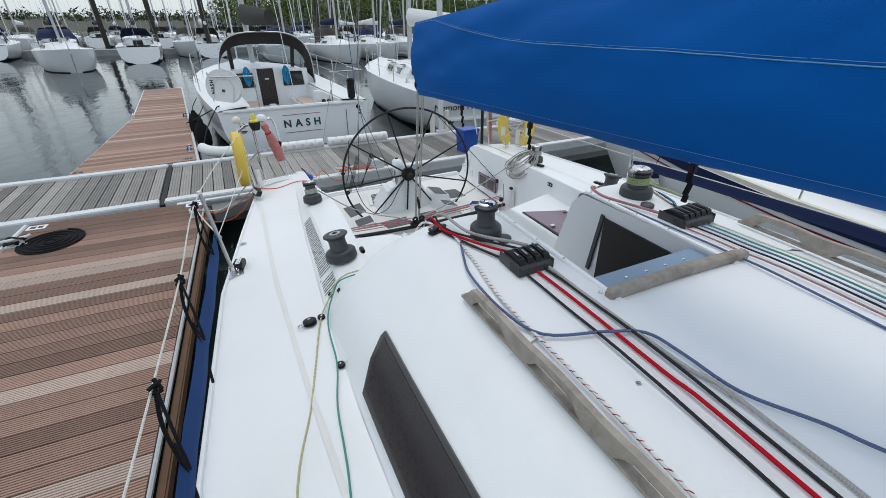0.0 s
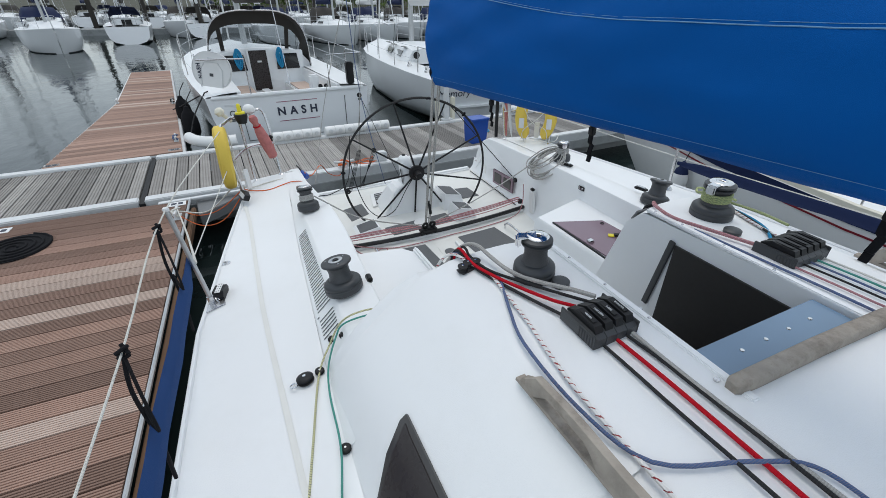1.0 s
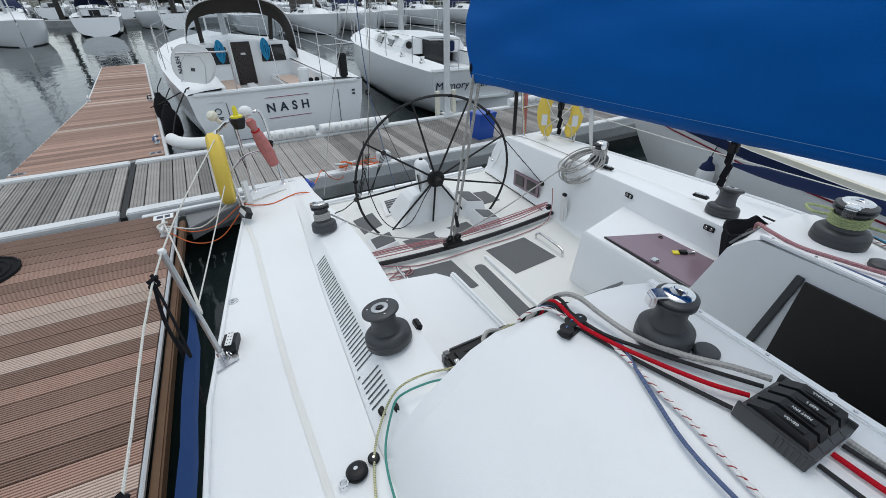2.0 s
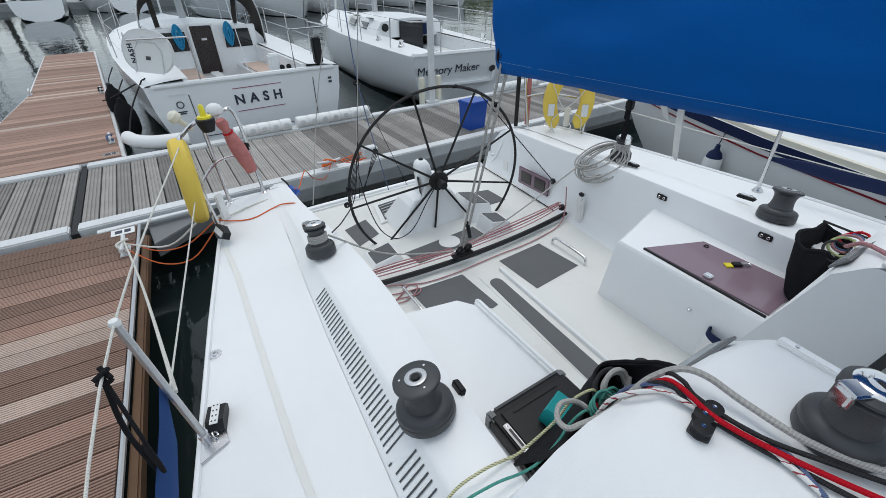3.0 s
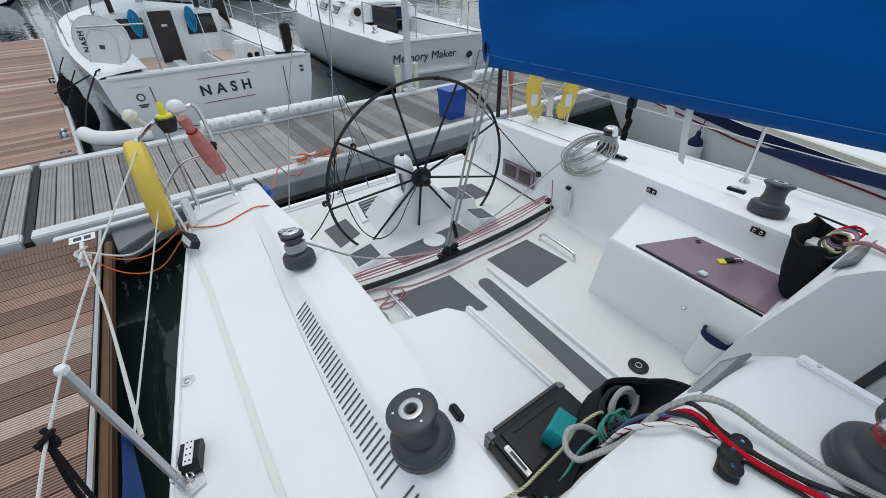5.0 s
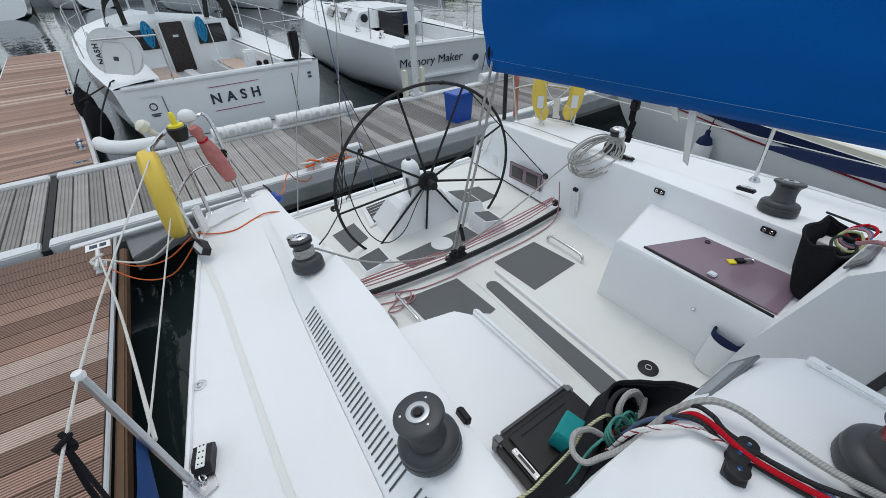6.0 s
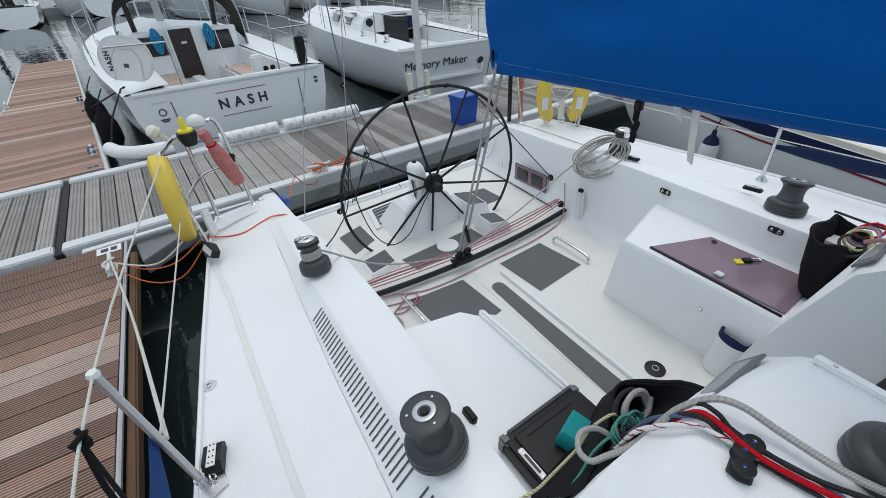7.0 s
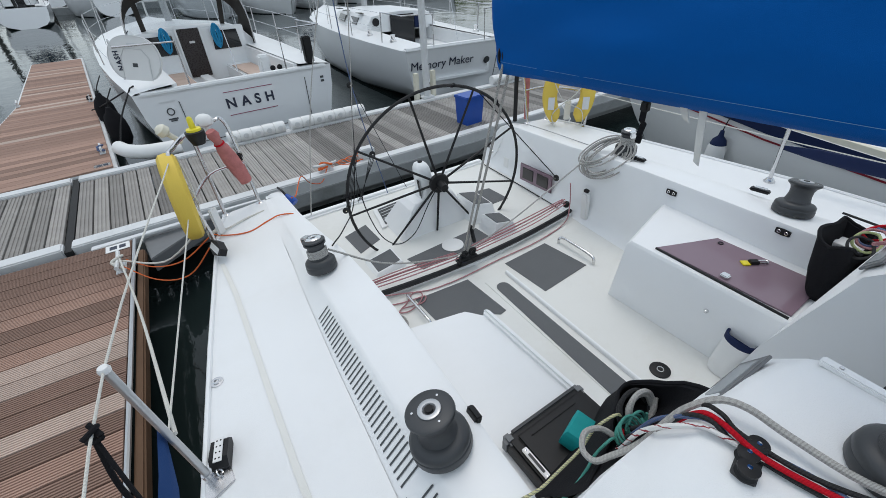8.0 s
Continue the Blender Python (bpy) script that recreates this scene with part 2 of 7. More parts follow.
def prism(outline, z0, z1, bevel=0.0, bm=None, seg=2):
    """A solid with that outline (x, y), from z0 to z1."""
    b = bmesh.new()
    low = [b.verts.new((x, y, z0)) for x, y in outline]
    top = [b.verts.new((x, y, z1)) for x, y in outline]
    b.faces.new(low[::-1]), b.faces.new(top)
    k = len(outline)
    for i in range(k):
        b.faces.new((low[i], low[(i + 1) % k], top[(i + 1) % k], top[i]))
    if bevel:
        bmesh.ops.bevel(b, geom=b.edges[:], offset=bevel, segments=seg, affect="EDGES", clamp_overlap=True)
    return merge(bm, b)


def loft(rings, closed=True, caps=True, bm=None):
    b = bmesh.new()
    rows_ = [[b.verts.new(p) for p in r] for r in rings]
    k = len(rings[0])
    for a, c in zip(rows_, rows_[1:]):
        for i in range(k if closed else k - 1):
            j = (i + 1) % k
            b.faces.new((a[i], a[j], c[j], c[i]))
    if caps and closed:
        b.faces.new(rows_[0][::-1]), b.faces.new(rows_[-1])
    return merge(bm, b)


def lathe(profile, seg=24, bm=None, m=None):
    """Turned round z: profile of (radius, z), from bottom to top."""
    rings = [[(r * math.cos(a), r * math.sin(a), z) for a in (2 * math.pi * i / seg for i in range(seg))] for r, z in profile]
    b = loft(rings)
    return merge(bm, b, m) if bm is not None else (merge(None, b, m))


def smooth_path(pts, steps=6):
    """Points of a soft curve through pts."""
    p = [Vector(q) for q in pts]
    if len(p) < 3:
        return p
    p = [p[0] * 2 - p[1], *p, p[-1] * 2 - p[-2]]
    out = []
    for a, b, c, d in zip(p, p[1:], p[2:], p[3:]):
        for i in range(steps):
            t = i / steps
            out.append(0.5 * ((2 * b) + (c - a) * t + (2 * a - 5 * b + 4 * c - d) * t * t + (3 * b - a - 3 * c + d) * t ** 3))
    out.append(p[-2])
    return out


def tube(pts, r, seg=8, soft=True, bm=None, steps=6, flat=1.0, loop=False):
    """A round bar or rope along pts."""
    p = smooth_path(pts, steps) if soft else [Vector(q) for q in pts]
    rings = []
    ref = Vector((0.13, 0.21, 0.97))
    for i, q in enumerate(p):
        d = (p[min(i + 1, len(p) - 1)] - p[max(i - 1, 0)]).normalized()
        if abs(d.dot(ref)) > 0.98:
            ref = Vector((0.9, 0.3, 0.1))
        a = d.cross(ref).normalized()
        c = a.cross(d)
        rad = r(i / (len(p) - 1)) if callable(r) else r
        rings.append([q + a * math.cos(w) * rad + c * math.sin(w) * rad * flat for w in (2 * math.pi * k / seg for k in range(seg))])
    b = loft(rings, caps=not loop)
    return merge(bm, b)


def torus(centre, radius, r, normal=(0, 0, 1), seg=40, ring=8, bm=None, arc=2 * math.pi):
    b = bmesh.new()
    full = abs(arc - 2 * math.pi) < 1e-6
    k = seg if full else seg + 1
    rows_ = []
    for i in range(k):
        a = arc * i / seg
        rows_.append([b.verts.new(((radius + r * math.cos(w)) * math.cos(a), (radius + r * math.cos(w)) * math.sin(a), r * math.sin(w))) for w in (2 * math.pi * j / ring for j in range(ring))])
    for i in range(k if full else k - 1):
        u, v = rows_[i], rows_[(i + 1) % k]
        for j in range(ring):
            b.faces.new((u[j], v[j], v[(j + 1) % ring], u[(j + 1) % ring]))
    if not full:
        b.faces.new(rows_[0]), b.faces.new(rows_[-1][::-1])
    m = Matrix.Translation(centre) @ Vector(normal).to_track_quat("Z", "Y").to_matrix().to_4x4()
    return merge(bm, b, m) if bm is not None else merge(None, b, m)


def text_mesh(name, words, size, m, material, parent, label="", wide=1.0, bold=0.0):
    cu = bpy.data.curves.new(name, "FONT")
    cu.body, cu.size, cu.extrude, cu.space_character = words, size, 0.002, wide
    cu.offset = bold
    cu.align_x = "CENTER"
    tmp = bpy.data.objects.new("tmp_text", cu)
    scene.collection.objects.link(tmp)
    me = bpy.data.meshes.new_from_object(tmp.evaluated_get(bpy.context.evaluated_depsgraph_get()))
    bpy.data.objects.remove(tmp)
    me.materials.append(material)
    ob = new(name, me)
    ob.parent = parent
    ob.matrix_local = m
    if label:
        ob["label"] = label
    return ob


def lerp(stations, y, col):
    """Between rows of stations (y first)."""
    return float(np.interp(y, [s[0] for s in stations], [s[col] for s in stations]))


# The yacht lies heeled a little to the side that is boarded: every thing on it stands in its frame.
BOAT = Matrix.Translation((0, 0, 1.1)) @ pose(0, 0, 0, 0, -1.7, 0) @ Matrix.Translation((0, 0, -1.1))


def on(x, y, z, rx=0, ry=0, rz=0):
    return BOAT @ pose(x, y, z, rx, ry, rz)

# ---- water, shore ----
bm = bmesh.new()
bmesh.ops.create_grid(bm, x_segments=2, y_segments=2, size=2500)
single("water", bm, WATER, "dark calm harbour water with small ripples", "water", kind="structure")

# ---- the yacht: hull, decks, coamings, cabin, cockpit ----
# y, half beam at the deck edge, height of the deck edge
EDGE = [(-6.6, 0.03, 1.50), (-5.6, 0.52, 1.44), (-4.2, 1.10, 1.36), (-2.6, 1.56, 1.28), (-1.0, 1.82, 1.22), (0.2, 1.885, 1.19), (1.2, 1.90, 1.178), (2.5, 1.86, 1.172), (3.4, 1.74, 1.168), (4.1, 1.635, 1.165), (4.5, 1.57, 1.16), (4.72, 1.50, 1.15)]
# y, coaming: foot outside, top outside, top inside, height of its top
COAM = [(1.8, 1.31, 1.18, 0.93, 1.345), (2.3, 1.30, 1.17, 0.93, 1.335), (3.0, 1.29, 1.18, 0.955, 1.315), (3.6, 1.27, 1.19, 0.99, 1.285), (3.9, 1.25, 1.18, 1.02, 1.24), (4.3, 1.24, 1.18, 1.06, 1.205), (4.72, 1.22, 1.17, 1.08, 1.18)]

yacht = thing("racing_yacht", "white racing yacht with open transom cockpit moored beside the pontoon", "sailing boat", at=BOAT)


def deck_y():
    return [-6.6, -5.6, -4.2, -3.6, -3.2, -2.6, -2.0, -1.0, 0.2, 1.2, 2.0, 2.5, 3.0, 3.4, 3.8, 4.1, 4.4, 4.6, 4.72]


rings = []
for y in deck_y() + [5.14]:
    b0, z0 = lerp(EDGE, y, 1), lerp(EDGE, y, 2)
    if y > 5:
        b0, z0 = 1.24, 0.70
    half = [(b0, z0), (b0 * 0.995, z0 * 0.75), (b0 * 0.97, z0 * 0.45), (b0 * 0.86, 0.12), (b0 * 0.6, -0.22), (0.0, -0.42)]
    rings.append([(-x, y, z) for x, z in half] + [(x, y, z) for x, z in half[-2::-1]])
part("hull", loft(rings, closed=False), HULLW, yacht, "glossy white hull sides")
# foot of the cabin, then of the coaming, along the side deck
INNER = [(-6.6, 0.0), (-3.6, 0.0), (-3.2, 0.45), (-2.0, 0.95), (0.0, 1.22), (1.0, 1.28), (1.8, 1.31), (2.3, 1.30), (3.0, 1.29), (3.6, 1.27), (3.9, 1.25), (4.3, 1.24), (4.72, 1.22)]
for s in (-1, 1):
    rings = []
    for y in deck_y():
        bo, bi, z0 = lerp(EDGE, y, 1), lerp(INNER, y, 1), lerp(EDGE, y, 2)
        bi = min(bi, bo - 0.01)
        ring = [(s * bo, y, z0 - 0.02), (s * (bo - 0.012), y, z0)]
        for k in range(1, 6):
            f = k / 5
            ring.append((s * (bo - 0.012 + (bi - bo + 0.012) * f), y, z0 + 0.022 * f))
        rings.append(ring)
    part("side_deck", loft(rings, closed=False), NONSLIP, yacht, "white non-slip side deck")
    # toe rail: a thin rolled edge of the deck
    part("toe_rail", tube([(s * (lerp(EDGE, y, 1) - 0.004), y, lerp(EDGE, y, 2) + 0.004) for y in deck_y()], 0.011, 6, False), GEL, yacht)
    rings = []
    for y in [1.55, 1.8, 2.0, 2.3, 2.65, 3.0, 3.3, 3.6, 3.75, 3.9, 4.1, 4.3, 4.55, 4.70, 4.80, 4.90, 4.98, 5.05, 5.10]:
        fo, to, ti, zt = (lerp(COAM, y, k) for k in (1, 2, 3, 4))
        if s < 0:
            ti += float(np.interp(y, (2.3, 3.2), (0.052, 0.0)))
        zf = lerp(EDGE, y, 2) + 0.018
        zt = max(zt, zf + 0.006)
        if y > 4.72:
            zt = float(np.interp(y, (4.72, 4.80, 4.90, 4.98, 5.05, 5.10), (1.18, 1.165, 1.115, 1.035, 0.93, 0.80)))
            zf, fo, to = zt - 0.012, 1.20, 1.165
        low = 0.69
        sl = 0.022 if y < 4.72 else 0.0
        ring = [(fo, zf), (to + 0.016, max(zf, zt - 0.016 - sl)), (to + 0.009, max(zf, zt - 0.005 - sl)), (to - 0.004, max(zf, zt - sl)), (ti + 0.025, zt), (ti + 0.007, zt - 0.006), (ti, zt - 0.025), (ti - 0.005, 0.85), (ti - 0.03, 0.74), (ti - 0.08, low)]
        ring += [(ti - 0.08, 0.5), (fo, 0.5)]
        rings.append([(s * x, y, z) for x, z in ring])
    part("coaming", loft(rings), GEL, yacht, "white moulded cockpit coaming")
    # the quarter behind the coaming: rounded end that closes the side deck
    q = loft([[(s * 1.50, 4.72, 1.15), (s * 1.22, 4.72, 1.17), (s * 1.08, 4.72, 1.17)], [(s * 1.46, 4.80, 1.10), (s * 1.22, 4.82, 1.12), (s * 1.08, 4.80, 1.10)], [(s * 1.42, 4.92, 0.85), (s * 1.2, 4.94, 0.85), (s * 1.06, 4.92, 0.85)], [(s * 1.36, 5.10, 0.6), (s * 1.15, 5.13, 0.6), (s * 1.03, 5.12, 0.6)]], closed=False)
    part("quarter_end", q, GEL, yacht)

# cabin: y, half width at the foot, half width of the top, height of the top's edge, of its middle
CAB = [(-3.6, 0.05, 0.02, 1.36, 1.37), (-3.2, 0.45, 0.25, 1.42, 1.44), (-2.0, 0.95, 0.62, 1.54, 1.58), (0.0, 1.22, 0.80, 1.64, 1.695), (1.0, 1.28, 0.84, 1.65, 1.698), (1.5, 1.30, 0.85, 1.648, 1.692), (1.88, 1.31, 0.86, 1.645, 1.688)]


def cabin_half(y, s, inner):
    f, w, ze, zm = (lerp(CAB, y, k) for k in (1, 2, 3, 4))
    zf = lerp(EDGE, min(y, 1.8), 2) + 0.015
    pts = [(f, zf), (f - 0.03, zf + 0.04)]
    pts += [(f - 0.06 + (w - f + 0.06) * k / 4, zf + 0.09 + (ze - 0.03 - zf - 0.09) * (k / 4) ** 0.8) for k in range(0, 5)]
    for k in range(1, 7):
        x = w - 0.05 + (inner - w + 0.05) * k / 6
        pts.append((x, ze + (zm - ze) * (1 - (x / max(w, 0.05)) ** 2)))
    return [(s * x, y, z) for x, z in pts]


for s in (-1, 1):
    ys = [-3.6, -3.2, -2.6, -2.0, -1.0, 0.0, 0.5, 0.9]
    rings = [cabin_half(y, s, 0.0) for y in ys]
    rings.append([(x, 0.94, z - 0.004) for x, y, z in rings[-1]])
    part("cabin_roof", loft(rings, closed=False), NONSLIP, yacht, "white cabin top and side")
    ys = [0.9, 1.2, 1.5, 1.7, 1.82, 1.88]
    arms = [cabin_half(y, s, 0.30) for y in ys]
    # the arm's raked aft end
    def rounded(x):
        return 0.012 - 0.05 * max(0.0, (0.6 - abs(x)) / 0.3) ** 2

    last = [(x, y + rounded(x), z - 0.010 * max(0.0, (0.42 - abs(x)) / 0.12)) for x, y, z in arms[-1]]
    arms[-1] = last
    mid = [(x, y + 0.020, z - 0.014) for x, y, z in last]
    mid2 = [(x, 1.957 + rounded(x) * 0.7, min(z, 1.585)) for x, y, z in last]
    foot = [(x, 2.078, 1.10) for x, y, z in last]
    bot = [(x, 2.165, 0.62) for x, y, z in last]
    part("cabin_arm", loft(arms + [mid, mid2, foot, bot], closed=False), NONSLIP, yacht, "white cabin top beside the companionway")
    # inner face towards the companionway
    b = bmesh.new()
    outline = [(0.9, 1.693), (1.842, 1.671), (1.866, 1.655), (1.934, 1.585), (2.082, 1.10), (2.169, 0.62), (1.0, 0.62)]
    v0 = [b.verts.new((s * 0.30, y, z)) for y, z in outline]
    v1 = [b.verts.new((s * 0.315, y, z)) for y, z in outline]
    b.faces.new(v0), b.faces.new(v1[::-1])
    for i in range(7):
        b.faces.new((v0[i], v0[(i + 1) % 7], v1[(i + 1) % 7], v1[i]))
    part("companionway_side", b, GEL, yacht, "white side wall of the companionway")
    # near-black slab paints the cabin's shade forward of the washboard slot
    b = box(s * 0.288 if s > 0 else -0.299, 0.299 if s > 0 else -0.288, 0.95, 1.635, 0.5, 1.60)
    part("cabin_opening", b, CABIN_SHADE, yacht, "cabin interior with its shade painted near-black, seen through the companionway")
    b = box(-0.006, 0.006, -0.015, 0.015, -0.20, 0.20, 0.003)
    ob = part("washboard_track", b, DARKGREY, yacht, "dark washboard track")
    ob.matrix_local = pose(s * 0.292, 1.68, 1.415, 8, 0, 0)
# floor and end wall, the inside shade put into their colour
part("cabin_floor", box(-0.3, 0.3, 0.2, 1.64, 0.25, 0.28), CABIN_SHADE, yacht)
part("cabin_bulkhead", box(-0.3, 0.3, 0.15, 0.2, 0.25, 1.62), CABIN_SHADE, yacht)
part("bridge_deck", box(-0.3, 0.3, 1.64, 2.1, 0.6, 0.93, 0.03), GEL, yacht, "white companionway step")

# cockpit floor with its raised foot brace, benches
part("cockpit_sole", prism([(-1.0, 1.7), (1.0, 1.7), (1.03, 3.8), (1.0, 4.9), (1.02, 5.13), (-1.02, 5.13), (-1.0, 4.9), (-1.03, 3.8)], 0.60, 0.70, 0.012), SOLE, yacht, "off-white moulded cockpit floor")
part("foot_brace", box(-0.145, 0.030, 1.9, 3.47, 0.68, 0.704, 0.003), SOLE, yacht, "low white ridge along the cockpit floor")
b = prism([(-1.0, 1.9), (-0.47, 1.9), (-0.53, 2.93), (-0.60, 3.02), (-1.0, 3.10)], 0.66, 1.075, 0.02)
part("bench", b, GEL, yacht, "white moulded cockpit bench")
b = prism([(-0.50, 1.95), (-0.465, 1.95), (-0.515, 2.94), (-0.55, 2.94)], 1.06, 1.105, 0.012)
part("bench_lip", b, GEL, yacht)
b = loft([[(0.49, 1.95, 0.66), (0.44, 2.93, 0.66), (1.0, 3.06, 0.66), (1.0, 1.95, 0.66)], [(0.475, 1.95, 1.125), (0.44, 2.88, 1.125), (1.0, 3.04, 1.125), (1.0, 1.95, 1.125)], [(0.49, 1.96, 1.145), (0.455, 2.865, 1.145), (1.0, 3.02, 1.145), (1.0, 1.96, 1.145)]])
part("locker", b, GEL, yacht, "white moulded cockpit locker")
part("traveller_bridge", prism([(-1.0, 3.755), (0, 3.67), (1.0, 3.755), (1.0, 3.80), (0, 3.715), (-1.0, 3.80)], 0.66, 0.725, 0.006), GEL, yacht, "white ridge under the traveller")
part("transom_lip", box(-1.0, 1.0, 5.06, 5.14, 0.66, 0.735, 0.02), GEL, yacht)

# ---- pontoon: near finger, walkway, far finger ----
def boards(owner, x0, x1, y0, y1, pitch, along_x, z, materials, pick, grooves, parent_matrix):
    """Single boards laid side by side; grooved boards have ridges."""
    made = {}
    n_b = int(round(((y1 - y0) if along_x else (x1 - x0)) / pitch))
    length = (x1 - x0) if along_x else (y1 - y0)
    for i in range(n_b):
        w = pitch - (0.007 if grooves == 8 else 0.012)
        k = pick(i)
        if k not in made:
            b = bmesh.new()
            if grooves:
                prof = []
                steps = grooves
                for g in range(steps):
                    a = -w / 2 + w * g / steps
                    prof += [(a + 0.0015, 0.0), (a + w / steps * 0.62, 0.0), (a + w / steps * 0.66, -0.007), (a + w / steps * 0.96, -0.007)]
                prof += [(w / 2, -0.007), (w / 2, -0.03), (-w / 2, -0.03)]
                rings = [[(sx, yy, zz) for yy, zz in prof] for sx in (-length / 2, length / 2)]
                b.free()
                b = loft(rings)
            else:
                b.free()
                b = box(-length / 2, length / 2, -w / 2, w / 2, -0.03, 0)
            me = bpy.data.meshes.new("board")
            bmesh.ops.recalc_face_normals(b, faces=b.faces)
            b.to_mesh(me)
            b.free()
            me.materials.append(materials[k])
            made[k] = me
        ob = new("board", made[k])
        ob.parent = owner
        c = (y0 if along_x else x0) + pitch * (i + 0.5)
        dz = random.uniform(-0.0015, 0.0015)
        ob.matrix_local = pose((x0 + x1) / 2, c, z + dz, 0, 0, 0) if along_x else pose(c, (y0 + y1) / 2, z + dz, 0, 0, 90)


def pale(i, seed):
    return 1 if random.Random(seed * 999 + i).random() < 0.17 else 0


near = tagged(new("pontoon_finger"), "red-brown grooved timber finger pontoon with galvanised edge", "pontoon", kind="structure")
near.matrix_world = pose(0, 0, 0)
part("float", box(-3.9, -2.55, -7.5, 5.85, -0.2, 0.40, 0.03), CONCRETE, near)
part("edge_rail", tube([(-2.298, -7.5, 0.548), (-2.298, 5.9, 0.548)], 0.015, 8, False), ALLOY, near, "galvanised edge rail")
part("edge_rail", box(-4.17, -4.12, -7.5, 5.9, 0.42, 0.56, 0.01), GALV, near)
part("timber_fender", box(-2.281, -2.228, -7.5, 5.7, 0.445, 0.528, 0.010), WOODEDGE, near, "brown timber rubbing edge")

WALKM = pose(-2.8, 6.0, 0, 0, 0, 3.6)
walkway = tagged(new("pontoon_walkway"), "grey weathered plank walkway with pale metal kerbs", "walkway", kind="structure")
walkway.matrix_world = WALKM
for x0, x1 in ((-14, -0.032), (0.032, 12.0)):
    part("float", box(x0, x1, 0.40, 1.45, -0.2, 0.36, 0.02), CONCRETE, walkway)
    part("kerb", box(x0, x1, -0.02, 0.13, 0.43, 0.585, 0.012), GALV, walkway, "pale metal kerb")
    part("kerb", box(x0, x1, 1.72, 1.87, 0.43, 0.585, 0.012), GALV, walkway)
    part("rubbing_strake", box(x0, x1, -0.05, -0.024, 0.29, 0.45, 0.006), CONCRETE, walkway)
part("joint", box(-0.03, 0.03, -0.02, 1.87, 0.40, 0.55), RUBBER, walkway, "black rubber joint")

far = tagged(new("pontoon_finger"), "red-brown timber finger pontoon with pale edge", "pontoon", kind="structure")
far.matrix_world = pose(-3.45, 7.9, 0, 0, 0, 6.8)
part("float", box(-0.2, 0.82, 0.1, 10.7, -0.2, 0.38, 0.02), CONCRETE, far)
b = prism([(-0.88, 0.06), (0.95, 0.06), (0.93, 11.0), (-0.29, 10.75), (-0.31, 4.95)], 0.38, 0.53, 0.01)
part("edge_frame", b, GALV, far)

# ---- boom and its blue cover ----
boom = thing("boom", "boom with furled sail under a bright blue canvas cover", "boom", at=BOAT)


def boom_x(y):
    return -0.212 - 0.04 * (y - 3.25)


SEC_C, SEC_A = (0.0, 0.04, 0.10, 0.32, 0.55, 0.80, 0.96, 1.0), (0.0, 0.45, 0.75, 1.0, 0.92, 0.6, 0.25, 0.0)


def cover_foot(y):
    return 2.108 + 0.0345 * max(0.0, 3.25 - y)


def seam_height(y):
    d = max(0.0, 3.25 - y)
    h = 0.50 + 0.049 * d - 0.013 * max(0.0, d - 1.5)
    return min(0.97, (2.525 + 0.11 * max(0.0, (y - 1.6) / 1.4) ** 1.5 - cover_foot(y)) / h)


def cover_pt(y, c, side, off=0.0):
    """A place on the boom cover's cloth: c from its foot (0) to its ridge (1)."""
    d = max(0.0, 3.25 - y)
    zb, h, w = cover_foot(y), 0.50 + 0.049 * d - 0.013 * max(0.0, d - 1.5), 0.05 + 0.075 * d ** 0.6
    a = float(np.interp(c, SEC_C, SEC_A))
    fold = 0.022 * noise.noise(Vector((side * 3, y * 1.6 + c * 2.2, c * 2.4))) + 0.016 * noise.noise(Vector((side * 9, y * 2.2 - c * 4.0, c * 1.2 + 7)))
    fold += 0.018 * abs(noise.noise(Vector((side * 5, y * 4.5 + c * 7.0, c * 1.5)))) * min(1, d * 3)
    return Vector((boom_x(y) + side * (a * w + off + fold * min(1, a * 2)), y, zb + c * h + 0.3 * fold))


rings = []
for y in [3.25 - 0.02 * k for k in range(3)] + [3.18 - 0.07 * k for k in range(50)] + [-0.6, -1.0, -1.6, -2.2]:
    cs = [k / 16 for k in range(17)]
    rings.append([cover_pt(y, c, -1) for c in cs] + [cover_pt(y, c, 1) for c in cs[-2:0:-1]])
part("boom_cover", loft(rings), BLUE, boom, "bright blue canvas sail cover")
part("spar", tube([(boom_x(3.2), 3.2, 2.225), (boom_x(-2.2), -2.2, 2.38)], 0.035, 12, False), ALLOY, boom)

# ---- neighbouring boats ----
def hull_rings(L, beam, free, stern=0.86, rake=0.6, sink=0.3, fine=1.7):
    rings = []
    for f in (0.0, 0.06, 0.16, 0.3, 0.45, 0.6, 0.74, 0.86, 0.95, 1.0):
        y = L * f
        w = beam / 2 * min(1.0, (stern + (1 - stern) * math.sin(min(1, f / 0.4) * math.pi / 2)) if f < 0.4 else math.cos(((f - 0.4) / 0.6) ** fine * math.pi / 2) + 0.012)
        zt = free * (1.0 + 0.18 * f * f + 0.02)
        back = rake * f ** 4
        q = max(0.0, 1 - f / 0.3)
        half = [(w, zt, 0), (w * (0.99 - 0.02 * q), zt * 0.7, 0.25), (w * (0.95 - 0.05 * q), zt * 0.36, 0.55), (w * (0.84 - 0.14 * q), 0.05 + 0.10 * q, 0.9), (w * (0.5 - 0.2 * q), -sink * (1 - q), 1.0), (0, -sink * 1.3 * (1 - q), 1.0)]
        rings.append([(-x, y - back * k, z) for x, z, k in half] + [(x, y - back * k, z) for x, z, k in half[-2::-1]])
    return rings


